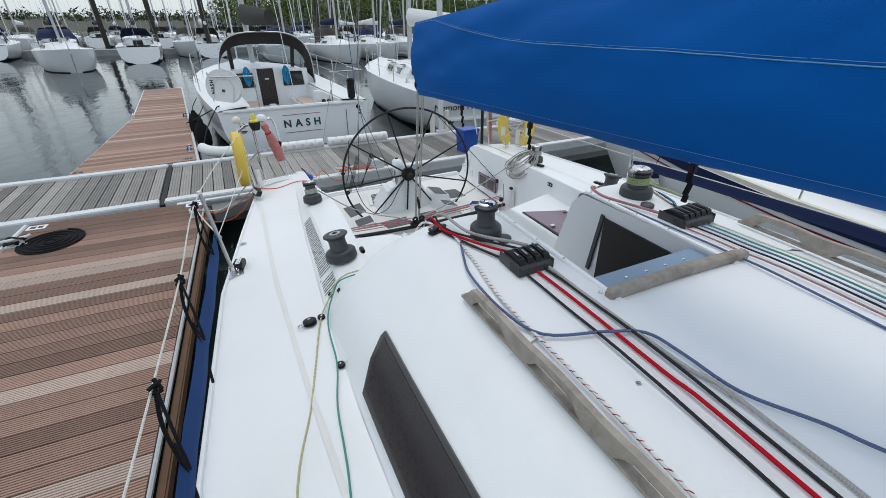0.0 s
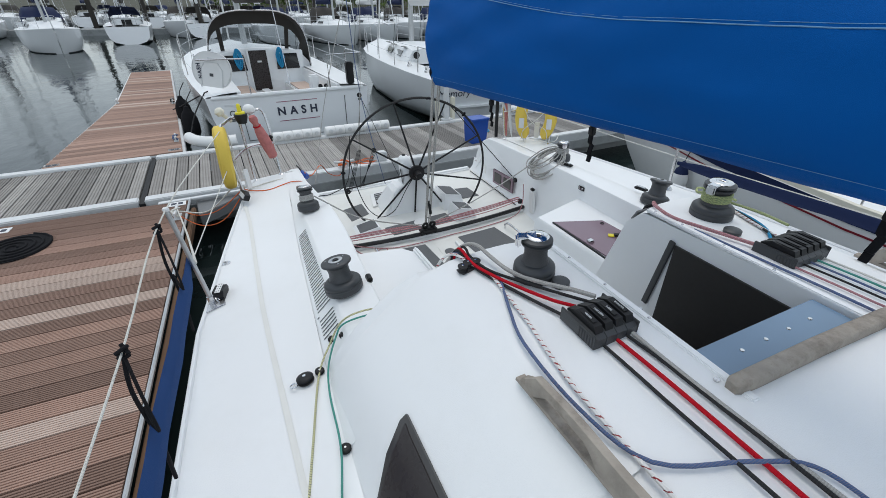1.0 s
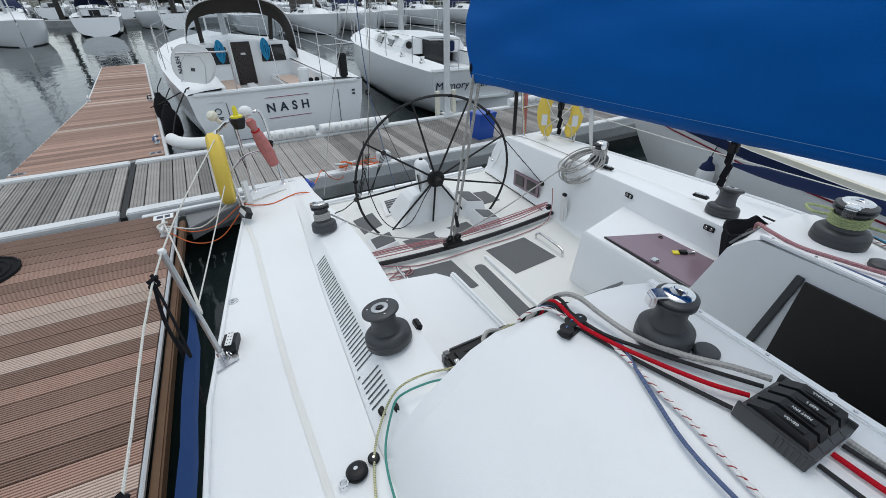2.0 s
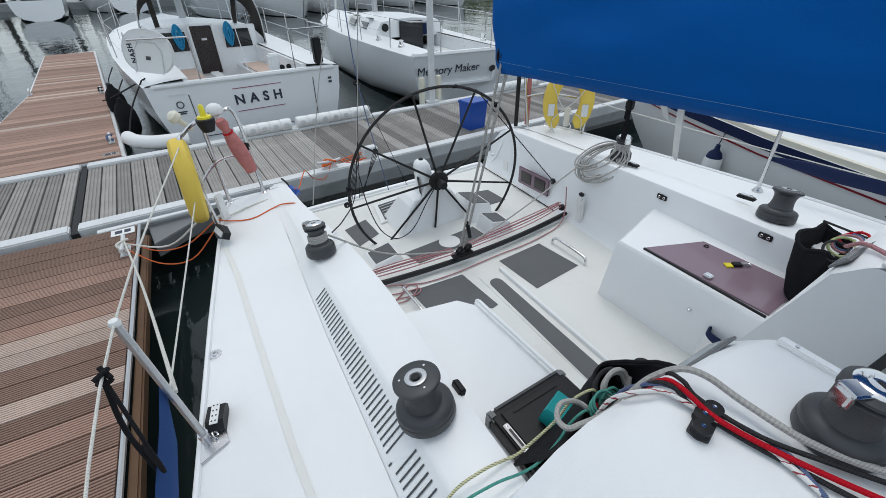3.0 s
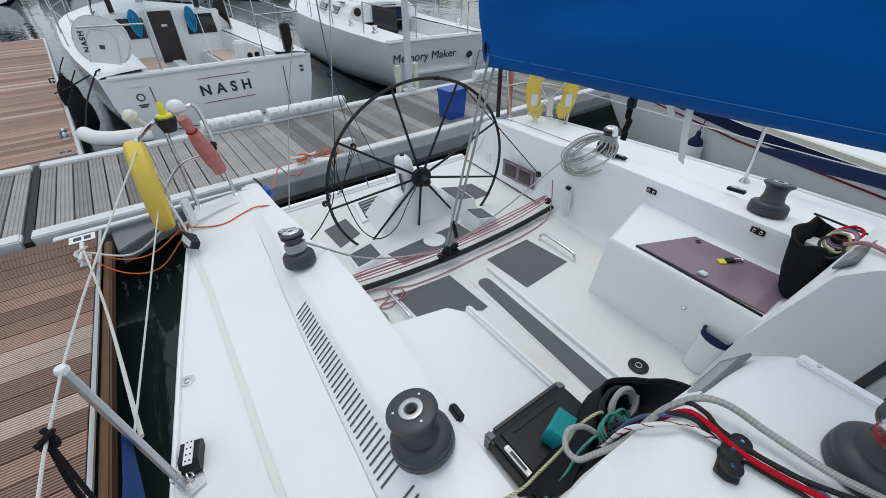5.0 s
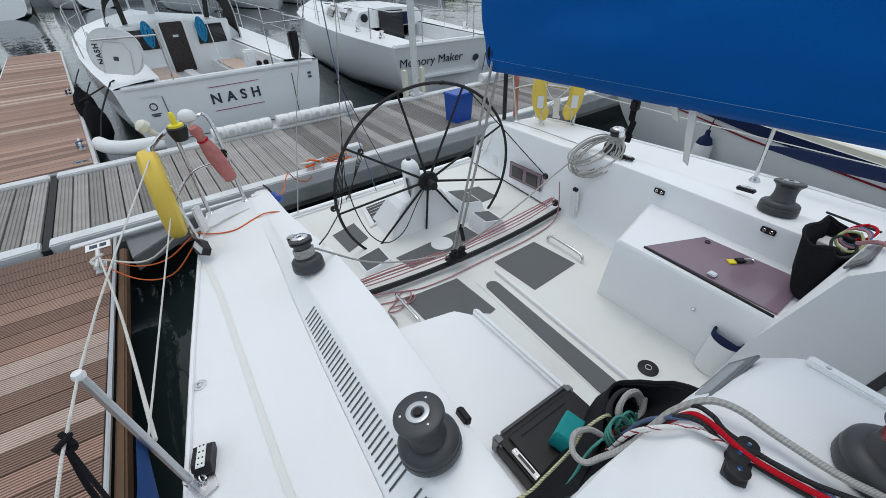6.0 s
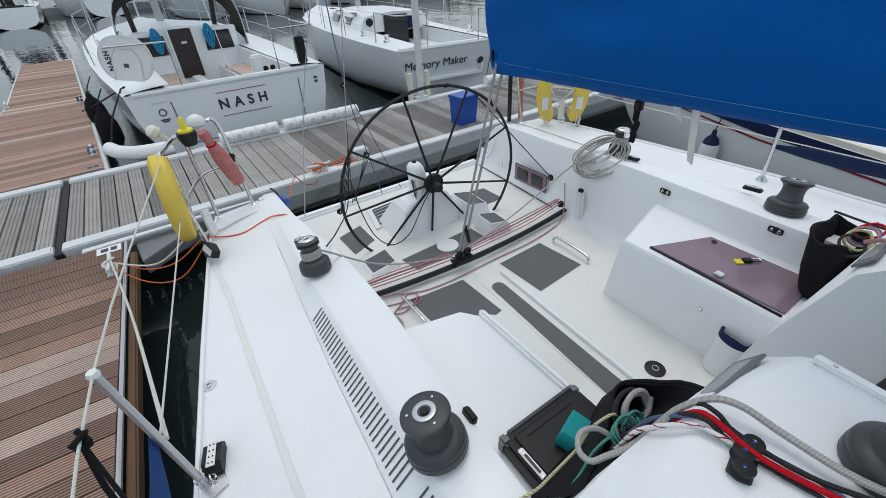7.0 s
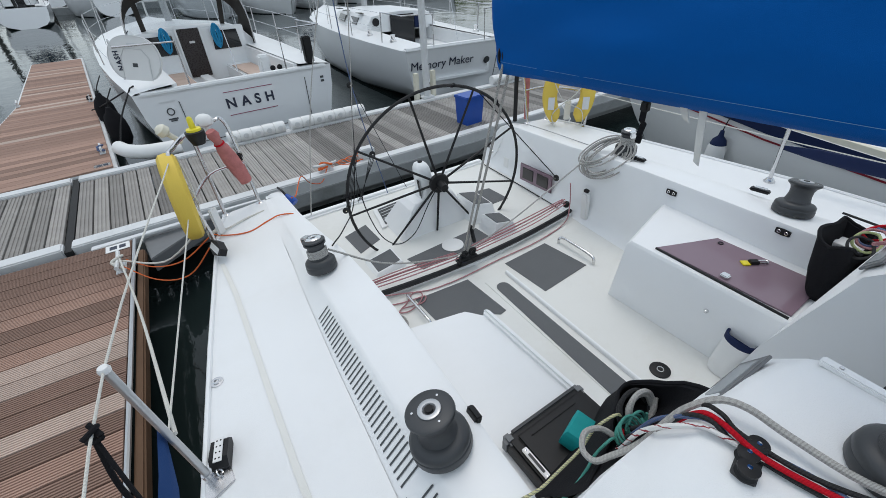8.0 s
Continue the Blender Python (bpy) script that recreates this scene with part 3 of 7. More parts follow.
def sail_boat(name, label, L, beam, free, at, hull=None, cabin_h=0.42, mast=14.0, hood=None, boom_col=None, group="", detail=False, stripe=None, reverse=0.35, window=None, mast_y=0.55, rake=0.6, fine=1.7):
    """A moored sailing boat, transom at y=0, bow at y=L."""
    o = thing(name, label, "sailing boat", group, at)
    rings = hull_rings(L, beam, free, rake=rake, fine=fine)
    part("hull", loft(rings, closed=False, caps=False), hull or HULLW, o)
    # transom, raked
    r0 = rings[0]
    tr = bmesh.new()
    tr.faces.new([tr.verts.new((x, y - reverse * max(0, (free - z)) / free, z)) for x, y, z in r0])
    part("transom", tr, hull or HULLW, o)
    link = loft([r0, [(x, y - reverse * max(0, (free - z)) / free, z) for x, y, z in r0]], closed=False)
    part("quarter", link, hull or HULLW, o)
    # deck with camber, cockpit cut away between y0 and y1
    y0, y1 = 0.03 * L, 0.30 * L
    d = bmesh.new()
    tops = [(abs(r[0][0]), r[0][1], r[0][2]) for r in rings]
    for s in (0, 1):
        sg = -1 if s == 0 else 1
        rr = []
        for w, y, z in tops:
            wi = 0.0 if y > y1 else min(w - 0.05, beam * 0.27)
            rr.append([(sg * w, y, z), (sg * (w * 0.97), y, z + 0.02), (sg * (w * 0.5 + wi * 0.5), y, z + 0.05), (sg * wi, y, z + 0.07)])
        merge(d, loft(rr, closed=False))
    part("deck", d, GEL, o)
    well = box(-beam * 0.275, beam * 0.275, y0 - 0.2, y1 + 0.2, free * 0.42, free * 0.46)
    box(-beam * 0.275, -beam * 0.255, y0 - 0.2, y1 + 0.2, free * 0.42, free * 1.07, 0, well)
    box(beam * 0.255, beam * 0.275, y0 - 0.2, y1 + 0.2, free * 0.42, free * 1.07, 0, well)
    box(-beam * 0.26, -beam * 0.12, y0 + 0.5, y1 + 0.2, free * 0.42, free * 0.8, 0.02, well)
    box(beam * 0.12, beam * 0.26, y0 + 0.5, y1 + 0.2, free * 0.42, free * 0.8, 0.02, well)
    part("cockpit", well, GEL, o)
    # cabin
    cab = []
    for f, wf, hf in ((0.29, 0.34, 0.92), (0.33, 0.345, 1.0), (0.45, 0.34, 1.0), (0.58, 0.29, 0.85), (0.68, 0.22, 0.5), (0.76, 0.12, 0.05)):
        w, h, z0 = beam * wf, cabin_h * hf, free * 1.04
        cab.append([(-w, L * f, z0), (-w * 0.93, L * f, z0 + h * 0.45), (-w * 0.80, L * f, z0 + h * 0.9), (-w * 0.4, L * f, z0 + h * 1.05), (0, L * f, z0 + h * 1.1), (w * 0.4, L * f, z0 + h * 1.05), (w * 0.8, L * f, z0 + h * 0.9), (w * 0.93, L * f, z0 + h * 0.45), (w, L * f, z0)])
    part("cabin", loft(cab), GEL, o)
    for s in (-1, 1):
        for fa, fb in ((0.36, 0.44), (0.46, 0.54)):
            b = bmesh.new()
            za = free * 1.04 + cabin_h * 0.35
            pa = [(s * (beam * 0.328 + 0.012), L * fa, za), (s * (beam * (0.328 - (fb - 0.36) * 0.18) + 0.012), L * fb, za), (s * (beam * (0.30 - (fb - 0.36) * 0.18) + 0.012), L * fb, za + cabin_h * 0.36), (s * (beam * 0.30 + 0.012), L * fa, za + cabin_h * 0.36)]
            merge(b, loft([[Vector(p) for p in pa], [Vector(p) + Vector((-s * 0.03, 0, 0)) for p in pa]]))
            part("window", b, DARKWIN, o)
    if not detail:
        part("companionway", box(-0.32, 0.32, L * 0.283, L * 0.29, free * 0.7, free * 1.04 + cabin_h * 0.85, 0.01), DARKWIN, o, "dark companionway hatch boards")
    if stripe:
        for s in (-1, 1):
            rr = [[(s * (abs(r[0][0]) + 0.004), r[0][1], r[0][2] - 0.178), (s * (abs(r[0][0]) + 0.006), r[0][1], r[0][2] - 0.158)] for r in rings[:-1]]
            part("hull_stripe", loft(rr, closed=False), stripe, o)
    part("boot_stripe", loft([[(x * 1.004, y, z) for x, y, z in (r[3], r[4])] for r in rings[:-1]], closed=False), ANTIFOUL, o)
    part("boot_stripe", loft([[(x * 1.004, y, z) for x, y, z in (r[7], r[6])] for r in rings[:-1]], closed=False), ANTIFOUL, o)
    # mast, rigging, boom
    my = L * mast_y
    zc = free * 1.04 + cabin_h
    part("mast", tube([(0, my, zc - 0.05), (0, my - 0.1, zc + mast)], lambda t: 0.085 - 0.03 * t, 8, False), ALLOY, o, "tall alloy mast")
    part("spreader", tube([(-0.9, my - 0.15, zc + mast * 0.38), (0, my - 0.02, zc + mast * 0.385), (0.9, my - 0.15, zc + mast * 0.38)], 0.025, 6, False), ALLOY, o)
    part("spreader", tube([(-0.7, my - 0.15, zc + mast * 0.68), (0, my - 0.05, zc + mast * 0.685), (0.7, my - 0.15, zc + mast * 0.68)], 0.022, 6, False), ALLOY, o)
    for s in (-1, 1):
        part("shroud", tube([(s * beam * 0.42, my - 0.2, free * 1.05), (s * 0.9, my - 0.15, zc + mast * 0.38), (s * 0.7, my - 0.15, zc + mast * 0.68), (0, my - 0.1, zc + mast * 0.95)], 0.007, 4, False), STEEL, o)
    part("forestay", tube([(0, L * 0.99, free * 1.2), (0, my - 0.06, zc + mast * 0.96)], 0.03, 6, False), WHITEP, o, "furled headsail on the forestay")
    part("backstay", tube([(0, 0.1, free * 1.1), (0, my - 0.12, zc + mast)], 0.007, 4, False), STEEL, o)
    if boom_col:
        rr = []
        for f in (0, 0.05, 0.3, 0.6, 0.9, 1.0):
            y, hh = L * 0.15 + (my - 0.15 - L * 0.15) * f, 0.28 + 0.22 * f
            z0 = zc + 1.0
            rr.append([(math.cos(a) * (0.1 + 0.05 * f) + 0.01 * math.sin(a * 5 + f * 9), y, z0 + hh * 0.5 + math.sin(a) * hh * 0.55) for a in (2 * math.pi * k / 10 for k in range(10))])
        part("boom_cover", loft(rr), boom_col, o, "stowed mainsail on the boom")
    if hood:
        rr = []
        for f, k in ((0.0, 1.0), (0.35, 1.0), (0.8, 0.72), (1.0, 0.3)):
            y, z0 = L * 0.265 + 1.35 * f, free * 1.06 + (cabin_h * 0.75 * f)
            top = free * 1.06 + cabin_h + 0.78 * k
            w = beam * 0.33
            rr.append([(-w, y, z0), (-w * 0.97, y, z0 + (top - z0) * 0.6), (-w * 0.75, y, top - 0.06), (0, y, top), (w * 0.75, y, top - 0.06), (w * 0.97, y, z0 + (top - z0) * 0.6), (w, y, z0)])
        part("sprayhood", loft(rr, closed=False), hood, o, "canvas sprayhood over the companionway")
    # pushpit, pulpit and lifelines
    t0 = tops
    for s in (-1, 1):
        w = beam * 0.42
        part("pushpit", tube([(s * w, 1.2, free * 1.02), (s * w, 1.15, free + 0.62), (s * w, 0.15, free + 0.62), (s * w * 0.5, 0.02, free + 0.62), (s * w * 0.5, 0.02, free * 1.02)], 0.014, 6, False), STEEL, o)
        wy = [(float(np.interp(L * f, [p[1] for p in t0], [p[0] for p in t0])) - 0.06, L * f, float(np.interp(L * f, [p[1] for p in t0], [p[2] for p in t0]))) for f in (0.12, 0.28, 0.44, 0.6, 0.76, 0.9)]
        for x, y, z in wy[1:]:
            part("stanchion", tube([(s * x, y, z), (s * x, y, z + 0.6)], 0.011, 5, False), STEEL, o)
        part("lifeline", tube([(s * x, y, z + 0.6) for x, y, z in wy], 0.004, 4, False), STEEL, o)
        part("lifeline", tube([(s * x, y, z + 0.32) for x, y, z in wy], 0.004, 4, False), STEEL, o)
    part("pulpit", tube([(-0.3, L * 0.9, free * 1.15 + 0.6), (-0.18, L * 0.98, free * 1.2 + 0.62), (0.18, L * 0.98, free * 1.2 + 0.62), (0.3, L * 0.9, free * 1.15 + 0.6)], 0.014, 6), STEEL, o)
    return o


nash = sail_boat("sailing_boat", "white cruising yacht with wide transom and dark sprayhood moored stern-to", 10.6, 3.45, 1.12, pose(-0.66, 9.15, 0, 0, 0, 6.0), boom_col=DARKCANVAS, reverse=0.09, mast=14.5, detail=True)
memory = sail_boat("sailing_boat", "white cruiser-racer with sugar-scoop stern moored stern-to", 9.6, 2.9, 1.08, pose(3.64, 9.5, 0, 0, 0, -1.5), boom_col=WHITEP, reverse=-0.30, mast=13.5)
side_boat = sail_boat("sailing_boat", "pale grey yacht with navy and red stripes moored bow-in alongside", 10.5, 2.7, 0.925, pose(4.55, -4.2, 0, 0, 0, 0), hull=HULLG, stripe=REDSTRIPE, mast=13.5, mast_y=0.50, rake=0.9, fine=1.35)

# ---- far rows of moored boats ----
far_rows = [(-13.5, 40.5, 8.0, 200, NAVY, NAVY), (-8.6, 40, 10, 8, DARKCANVAS, NAVY), (-3.9, 45, 9.5, 10, WHITEP, DARKCANVAS), (4.7, 42, 9, 190, NAVY, DARKCANVAS), (8.6, 44, 10, 185, WHITEP, NAVY), (12.4, 46, 9, 182, NAVY, DARKCANVAS), (-20, 47, 10, 12, WHITEP, NAVY), (-27, 50, 9, 12, NAVY, DARKCANVAS),
            (-10.5, 66, 10, 8, WHITEP, DARKCANVAS), (-5, 68, 10, 188, NAVY, None), (0.5, 66, 10, 8, WHITEP, DARKCANVAS), (5.5, 69, 10, 188, NAVY, NAVY), (10.5, 66, 10, 8, DARKCANVAS, DARKCANVAS), (15.5, 67, 10, 188, WHITEP, NAVY), (-18, 70, 11, 8, NAVY, DARKCANVAS), (-25, 72, 10, 188, WHITEP, DARKCANVAS), (-33, 74, 10, 8, NAVY, NAVY), (20.5, 64, 10, 5, NAVY, DARKCANVAS), (16.5, 47, 9, 182, WHITEP, NAVY),
            (1.0, 43, 9, 188, DARKCANVAS, NAVY), (-22.5, 38, 9, 196, WHITEP, None), (-30, 42, 9, 196, NAVY, DARKCANVAS), (21, 46, 9, 182, NAVY, NAVY), (-13.5, 67, 10, 188, WHITEP, NAVY), (-21.5, 69, 10, 8, DARKCANVAS, DARKCANVAS), (-29, 72, 10, 8, WHITEP, NAVY), (-38, 76, 10, 188, NAVY, NAVY), (3, 84, 11, 8, WHITEP, NAVY), (-4, 86, 11, 8, NAVY, DARKCANVAS), (-12, 88, 11, 188, DARKCANVAS, NAVY), (10, 84, 11, 8, NAVY, DARKCANVAS), (18, 82, 11, 8, WHITEP, None), (-20, 90, 11, 8, WHITEP, NAVY), (26, 80, 11, 8, NAVY, NAVY), (-28, 92, 11, 8, NAVY, DARKCANVAS),
            (-17.5, 52.5, 9, 8, DARKCANVAS, NAVY), (-6.5, 54, 9, 188, NAVY, DARKCANVAS), (-1.5, 55, 9.5, 8, NAVY, DARKCANVAS), (7.0, 56, 9, 188, DARKCANVAS, NAVY), (11.5, 57, 9, 8, WHITEP, DARKCANVAS), (24.0, 58, 10, 8, DARKCANVAS, NAVY), (-24.5, 57, 9, 8, NAVY, DARKCANVAS)]
for x, y, L, rz, bc, hd in far_rows:
    sail_boat("moored_boat", "white sailing boat moored among others across the basin", L, 3.1, 1.1, pose(x, y, 0, 0, 0, rz), boom_col=bc, hood=hd, mast=12.5 + (x * 7 % 3), group="boats moored across the basin")
for x, y in ((-14.0, 56), (-9, 52), (-4.2, 47), (6.5, 52), (14, 54), (-24, 60)):
    single("mooring_post", tube([(x, y, -1), (x, y, 6.2)], 0.22, 10, False), PILE, "tall dark timber mooring post in the water", "post", "mooring posts")
for y in (52.0, 78.0):
    single("far_pontoon", box(-60, 60, y, y + 1.8, -0.2, 0.5, 0.03), CONCRETE, "brown timber pontoon between far moored boats", "pontoon", kind="structure")

# ---- far shore: wooded slopes ----
LEAF = mat("spring_leaves", (0.085, 0.125, 0.03), 0.7, 0, 0.55, 0.12, 0.2, 3, 0.2)
LEAFDARK = mat("dark_far_leaves", (0.045, 0.065, 0.03), 0.8, 0, 0.5, 0.1, 0.2, 3, 0.2)
EARTH = mat("shore_earth", (0.06, 0.06, 0.04), 0.9, 0, 0.3, 0.2)


def woods(name, label, x0, x1, y0, y1, h, count, size, material, seed):
    rnd = random.Random(seed)
    verts, faces = [], []
    crowns = [(rnd.uniform(x0, x1), rnd.uniform(y0, y1), rnd.uniform(0.55, 1.0)) for _ in range(int((x1 - x0) * 2.2))]
    for _ in range(count):
        cx, cy, k = rnd.choice(crowns)
        slope = h * (0.35 + 0.65 * (cy - y0) / max(1, y1 - y0))
        r = rnd.uniform(1.4, 3.8)
        a, e = rnd.uniform(0, 6.283), rnd.uniform(-0.9, 1.5)
        p = Vector((cx + r * math.cos(a) * math.cos(e), cy + r * math.sin(a) * math.cos(e), slope * k + r * 1.2 * math.sin(e)))
        p.z = max(0.3, p.z)
        s = size * rnd.uniform(0.5, 1.3)
        base = len(verts)
        for j in range(3):
            verts.append(p + Vector((rnd.uniform(-s, s), rnd.uniform(-s, s), rnd.uniform(-s, s))))
        faces.append((base, base + 1, base + 2))
    me = bpy.data.meshes.new(name)
    me.from_pydata(verts, [], faces)
    me.materials.append(material)
    tagged(new(name, me), label, "woods", kind="stuff")


bmh = loft([[(-400, 130, -1), (-8, 130, -1), (20, 130, -1), (400, 130, -1)], [(-400, 200, 2.4), (-8, 170, 2.4), (20, 145, 3), (400, 140, 5)], [(-400, 260, 5.5), (-8, 240, 5.5), (20, 220, 12), (400, 220, 18)]], closed=False)
single("shore_bank", bmh, EARTH, "low wooded bank behind the moorings", "bank", kind="structure")
woods("woodland", "fresh green trees on the slope behind the marina", -6, 170, 128, 190, 15, 60000, 0.55, LEAF, 5)
woods("far_woodland", "dark distant tree line behind the marina", -260, 0, 200, 240, 5.0, 22000, 0.8, LEAFDARK, 6)
woods("left_woodland", "green trees on the slope behind the marina", -190, -105, 150, 190, 8, 16000, 0.6, LEAF, 7)


# ---- helpers that know the yacht's surfaces ----
def cab_z(x, y):
    w, ze, zm = lerp(CAB, y, 2), lerp(CAB, y, 3), lerp(CAB, y, 4)
    return ze + (zm - ze) * (1 - (min(abs(x), w) / w) ** 2)


def coam_z(y):
    return lerp(COAM, y, 4)


def deck_z(x, y):
    bo, bi, z0 = lerp(EDGE, y, 1), lerp(INNER, y, 1), lerp(EDGE, y, 2)
    return z0 + 0.022 * min(1, max(0, (bo - abs(x)) / max(0.05, bo - bi)))


def rope(name, label, pts, r, material, seg=7, steps=5, at=BOAT):
    return single(name, tube(pts, r, seg, True, None, steps), material, label, "rope", at=at)


def on_cabin(pts, r, lift=0.0):
    return [(x, y, cab_z(x, y) + r + lift + 0.004) for x, y in pts]


# ---- winches ----
def winch(label, at, tailing=False, k=1.0):
    o = thing("winch", label, "winch", "deck winches", at)
    part("base", lathe([(0.0, 0), (0.088 * k, 0), (0.093 * k, 0.008), (0.093 * k, 0.030), (0.090 * k, 0.034), (0.092 * k, 0.038), (0.090 * k, 0.052), (0.080 * k, 0.062), (0.062 * k, 0.068)], 32), WINCHG, o, "dark grey winch base")
    part("drum", lathe([(0.060 * k, 0.066), (0.054 * k, 0.082), (0.050 * k, 0.105), (0.051 * k, 0.128), (0.056 * k, 0.142)], 32), WINCHD, o, "ribbed grey drum")
    if tailing:
        part("jaw", lathe([(0.052 * k, 0.140), (0.066 * k, 0.143), (0.067 * k, 0.149), (0.056 * k, 0.154), (0.067 * k, 0.159), (0.066 * k, 0.166), (0.05 * k, 0.172)], 32), WINCHG, o, "grey self-tailing jaw")
        part("cap", lathe([(0.05 * k, 0.168), (0.050 * k, 0.176), (0.042 * k, 0.181), (0.026 * k, 0.182), (0.022 * k, 0.176), (0.0, 0.174)], 28), CHROME, o, "polished steel cap")
        arm = box(-0.085 * k, 0.0, -0.022, 0.022, 0.170, 0.179, 0.004)
        box(-0.092 * k, -0.070 * k, -0.020, 0.020, 0.135, 0.176, 0.006, arm)
        part("feeder_arm", arm, CHROME, o, "polished steel feeder arm")
    else:
        cap_ = part("cap", lathe([(0.054 * k, 0.140), (0.066 * k, 0.152), (0.073 * k, 0.158), (0.072 * k, 0.166), (0.067 * k, 0.170), (0.034 * k, 0.170)], 32), WINCHG, o, "flat grey winch top")
        part("socket_ring", lathe([(0.034 * k, 0.1695), (0.034 * k, 0.174), (0.029 * k, 0.176), (0.020 * k, 0.175), (0.016 * k, 0.170), (0.0, 0.169)], 28), ALLOY, o, "steel ring round the handle socket")
        for a in (0.6, 2.7, 4.8):
            part("screw", lathe([(0.0, 0), (0.004, 0), (0.004, 0.002), (0.0, 0.0025)], 8, None, pose(0.05 * k * math.cos(a), 0.05 * k * math.sin(a), 0.1695)), CHROME, cap_)
    part("socket", lathe([(0.0, 0.171), (0.013 * k, 0.171), (0.013 * k, 0.1775), (0.0, 0.1775)] if tailing else [(0.0, 0.169), (0.013 * k, 0.169), (0.013 * k, 0.1772), (0.0, 0.1772)], 8), BLACK, o)
    return o


winch("large dark grey primary winch on the white coaming", on(-1.122, 2.352, coam_z(2.34) - 0.012, -9, -6, 0), False, 1.05)
winch("large dark grey winch on the coaming beside the neighbouring boat", on(1.09, 2.41, coam_z(2.38) - 0.014, -4, 13, 0), False, 1.0)
winch("grey self-tailing winch with rope turns on the coaming", on(-1.145, 3.505, coam_z(3.5) - 0.012, -12, 0, 0) @ pose(0, 0, 0, 0, 0, -60), True, 0.84)
winch("grey self-tailing winch under a grey rope coil", on(1.14, 3.50, coam_z(3.5) - 0.004, 0, 0, 60), True, 0.82)
winch("dark grey self-tailing winch on the cabin top", on(-0.492, 1.638, cab_z(0.492, 1.638) - 0.004, 0, 0, -25), True, 0.86)
winch("grey self-tailing winch with lime rope turns on the cabin top", on(0.56, 1.69, cab_z(0.56, 1.69) - 0.004, 0, 0, 10), True, 1.0)
single("winch_handle_plug", lathe([(0.0, 0), (0.032, 0), (0.034, 0.004), (0.034, 0.018), (0.030, 0.022), (0.010, 0.024), (0.0, 0.024)], 20), WINCHG, "round dark grey turning block on the cabin top", "block", at=on(-0.445, 1.535, cab_z(0.445, 1.535)))
single("winch_handle_plug", lathe([(0.0, 0), (0.034, 0), (0.036, 0.004), (0.036, 0.018), (0.030, 0.022), (0.010, 0.024), (0.0, 0.024)], 20), WINCHG, "round black turning block beside the winch", "block", at=on(0.47, 1.52, cab_z(0.47, 1.52)))


# turns of rope round a drum
def turns(at, r, n, rr, material, label, z0=0.075):
    pts = [(r * math.cos(a), r * math.sin(a), z0 + rr * 1.7 * a / 6.283) for a in (6.283 * i / 16 for i in range(16 * n + 1))]
    single("rope_wrap", tube(pts, rr, 6, False), material, label, "rope", at=at)


turns(on(-1.145, 3.505, coam_z(3.5) - 0.008, -12, 0, 0), 0.047, 4, 0.006, R_GREY, "grey rope turned round the winch drum", 0.07)
turns(on(0.56, 1.69, cab_z(0.56, 1.69)), 0.058, 4, 0.006, R_LIME, "lime green rope turned round the winch drum", 0.08)
turns(on(1.14, 3.50, coam_z(3.5)), 0.05, 5, 0.006, R_GREY, "grey rope turned round the winch drum", 0.07)


# ---- rope clutches ----
def clutch_bank(label, at, n, words=()):
    o = thing("rope_clutch", label, "rope clutch", "rope clutches", at @ Matrix.Diagonal((0.94, 0.94, 1.02, 1)))
    w = 0.043
    for i in range(n):
        x = (i - (n - 1) / 2) * w
        side = [(-0.085, 0.0), (-0.085, 0.034), (-0.062, 0.048), (0.062, 0.048), (0.085, 0.024), (0.085, 0.0)]
        part("clutch_body", loft([[(x - w / 2 + 0.001, y, z) for y, z in side], [(x + w / 2 - 0.001, y, z) for y, z in side]]), DARKGREY, o, "dark grey clutch body", smooth=False)
        lever = [(-0.070, 0.045), (-0.060, 0.068), (0.030, 0.072), (0.070, 0.052), (0.070, 0.044)]
        lev_ = part("lever", loft([[(x - w * 0.36, y, z) for y, z in lever], [(x + w * 0.36, y, z) for y, z in lever]]), BLACK, o, "black clutch lever", smooth=False)
        part("label_strip", box(x - 0.008, x + 0.008, -0.045, 0.02, 0.0700, 0.0728), BLACK, lev_)
        if i < len(words):
            text_mesh("label_text", words[i], 0.009, pose(x + 0.003, -0.012, 0.0731, 0, 0, 90), GALV, lev_, "white label lettering")
    for s in (-1, 1):
        xs = s * (n * w / 2 + 0.003)
        rib = box(xs - 0.004, xs + 0.004, -0.086, 0.086, 0, 0.05, 0.002)
        plate_ = part("side_plate", rib, DARKGREY, o)
        for k in range(6):
            part("rib", box(xs - 0.006, xs + 0.006, -0.075 + k * 0.012, -0.069 + k * 0.012, 0.004, 0.04), DARKGREY, plate_)
    return o


clutch_bank("bank of four dark grey rope clutches on the cabin top", on(-0.475, 1.305, cab_z(0.47, 1.3) - 0.002, 0, 0, 0), 4, ("GENOA", "PORT SPIN", "REEF 2", "OUTHAUL"))
clutch_bank("bank of five dark grey rope clutches holding coloured lines", on(0.51, 1.31, cab_z(0.51, 1.3) - 0.002, 0, 0, 0), 5)

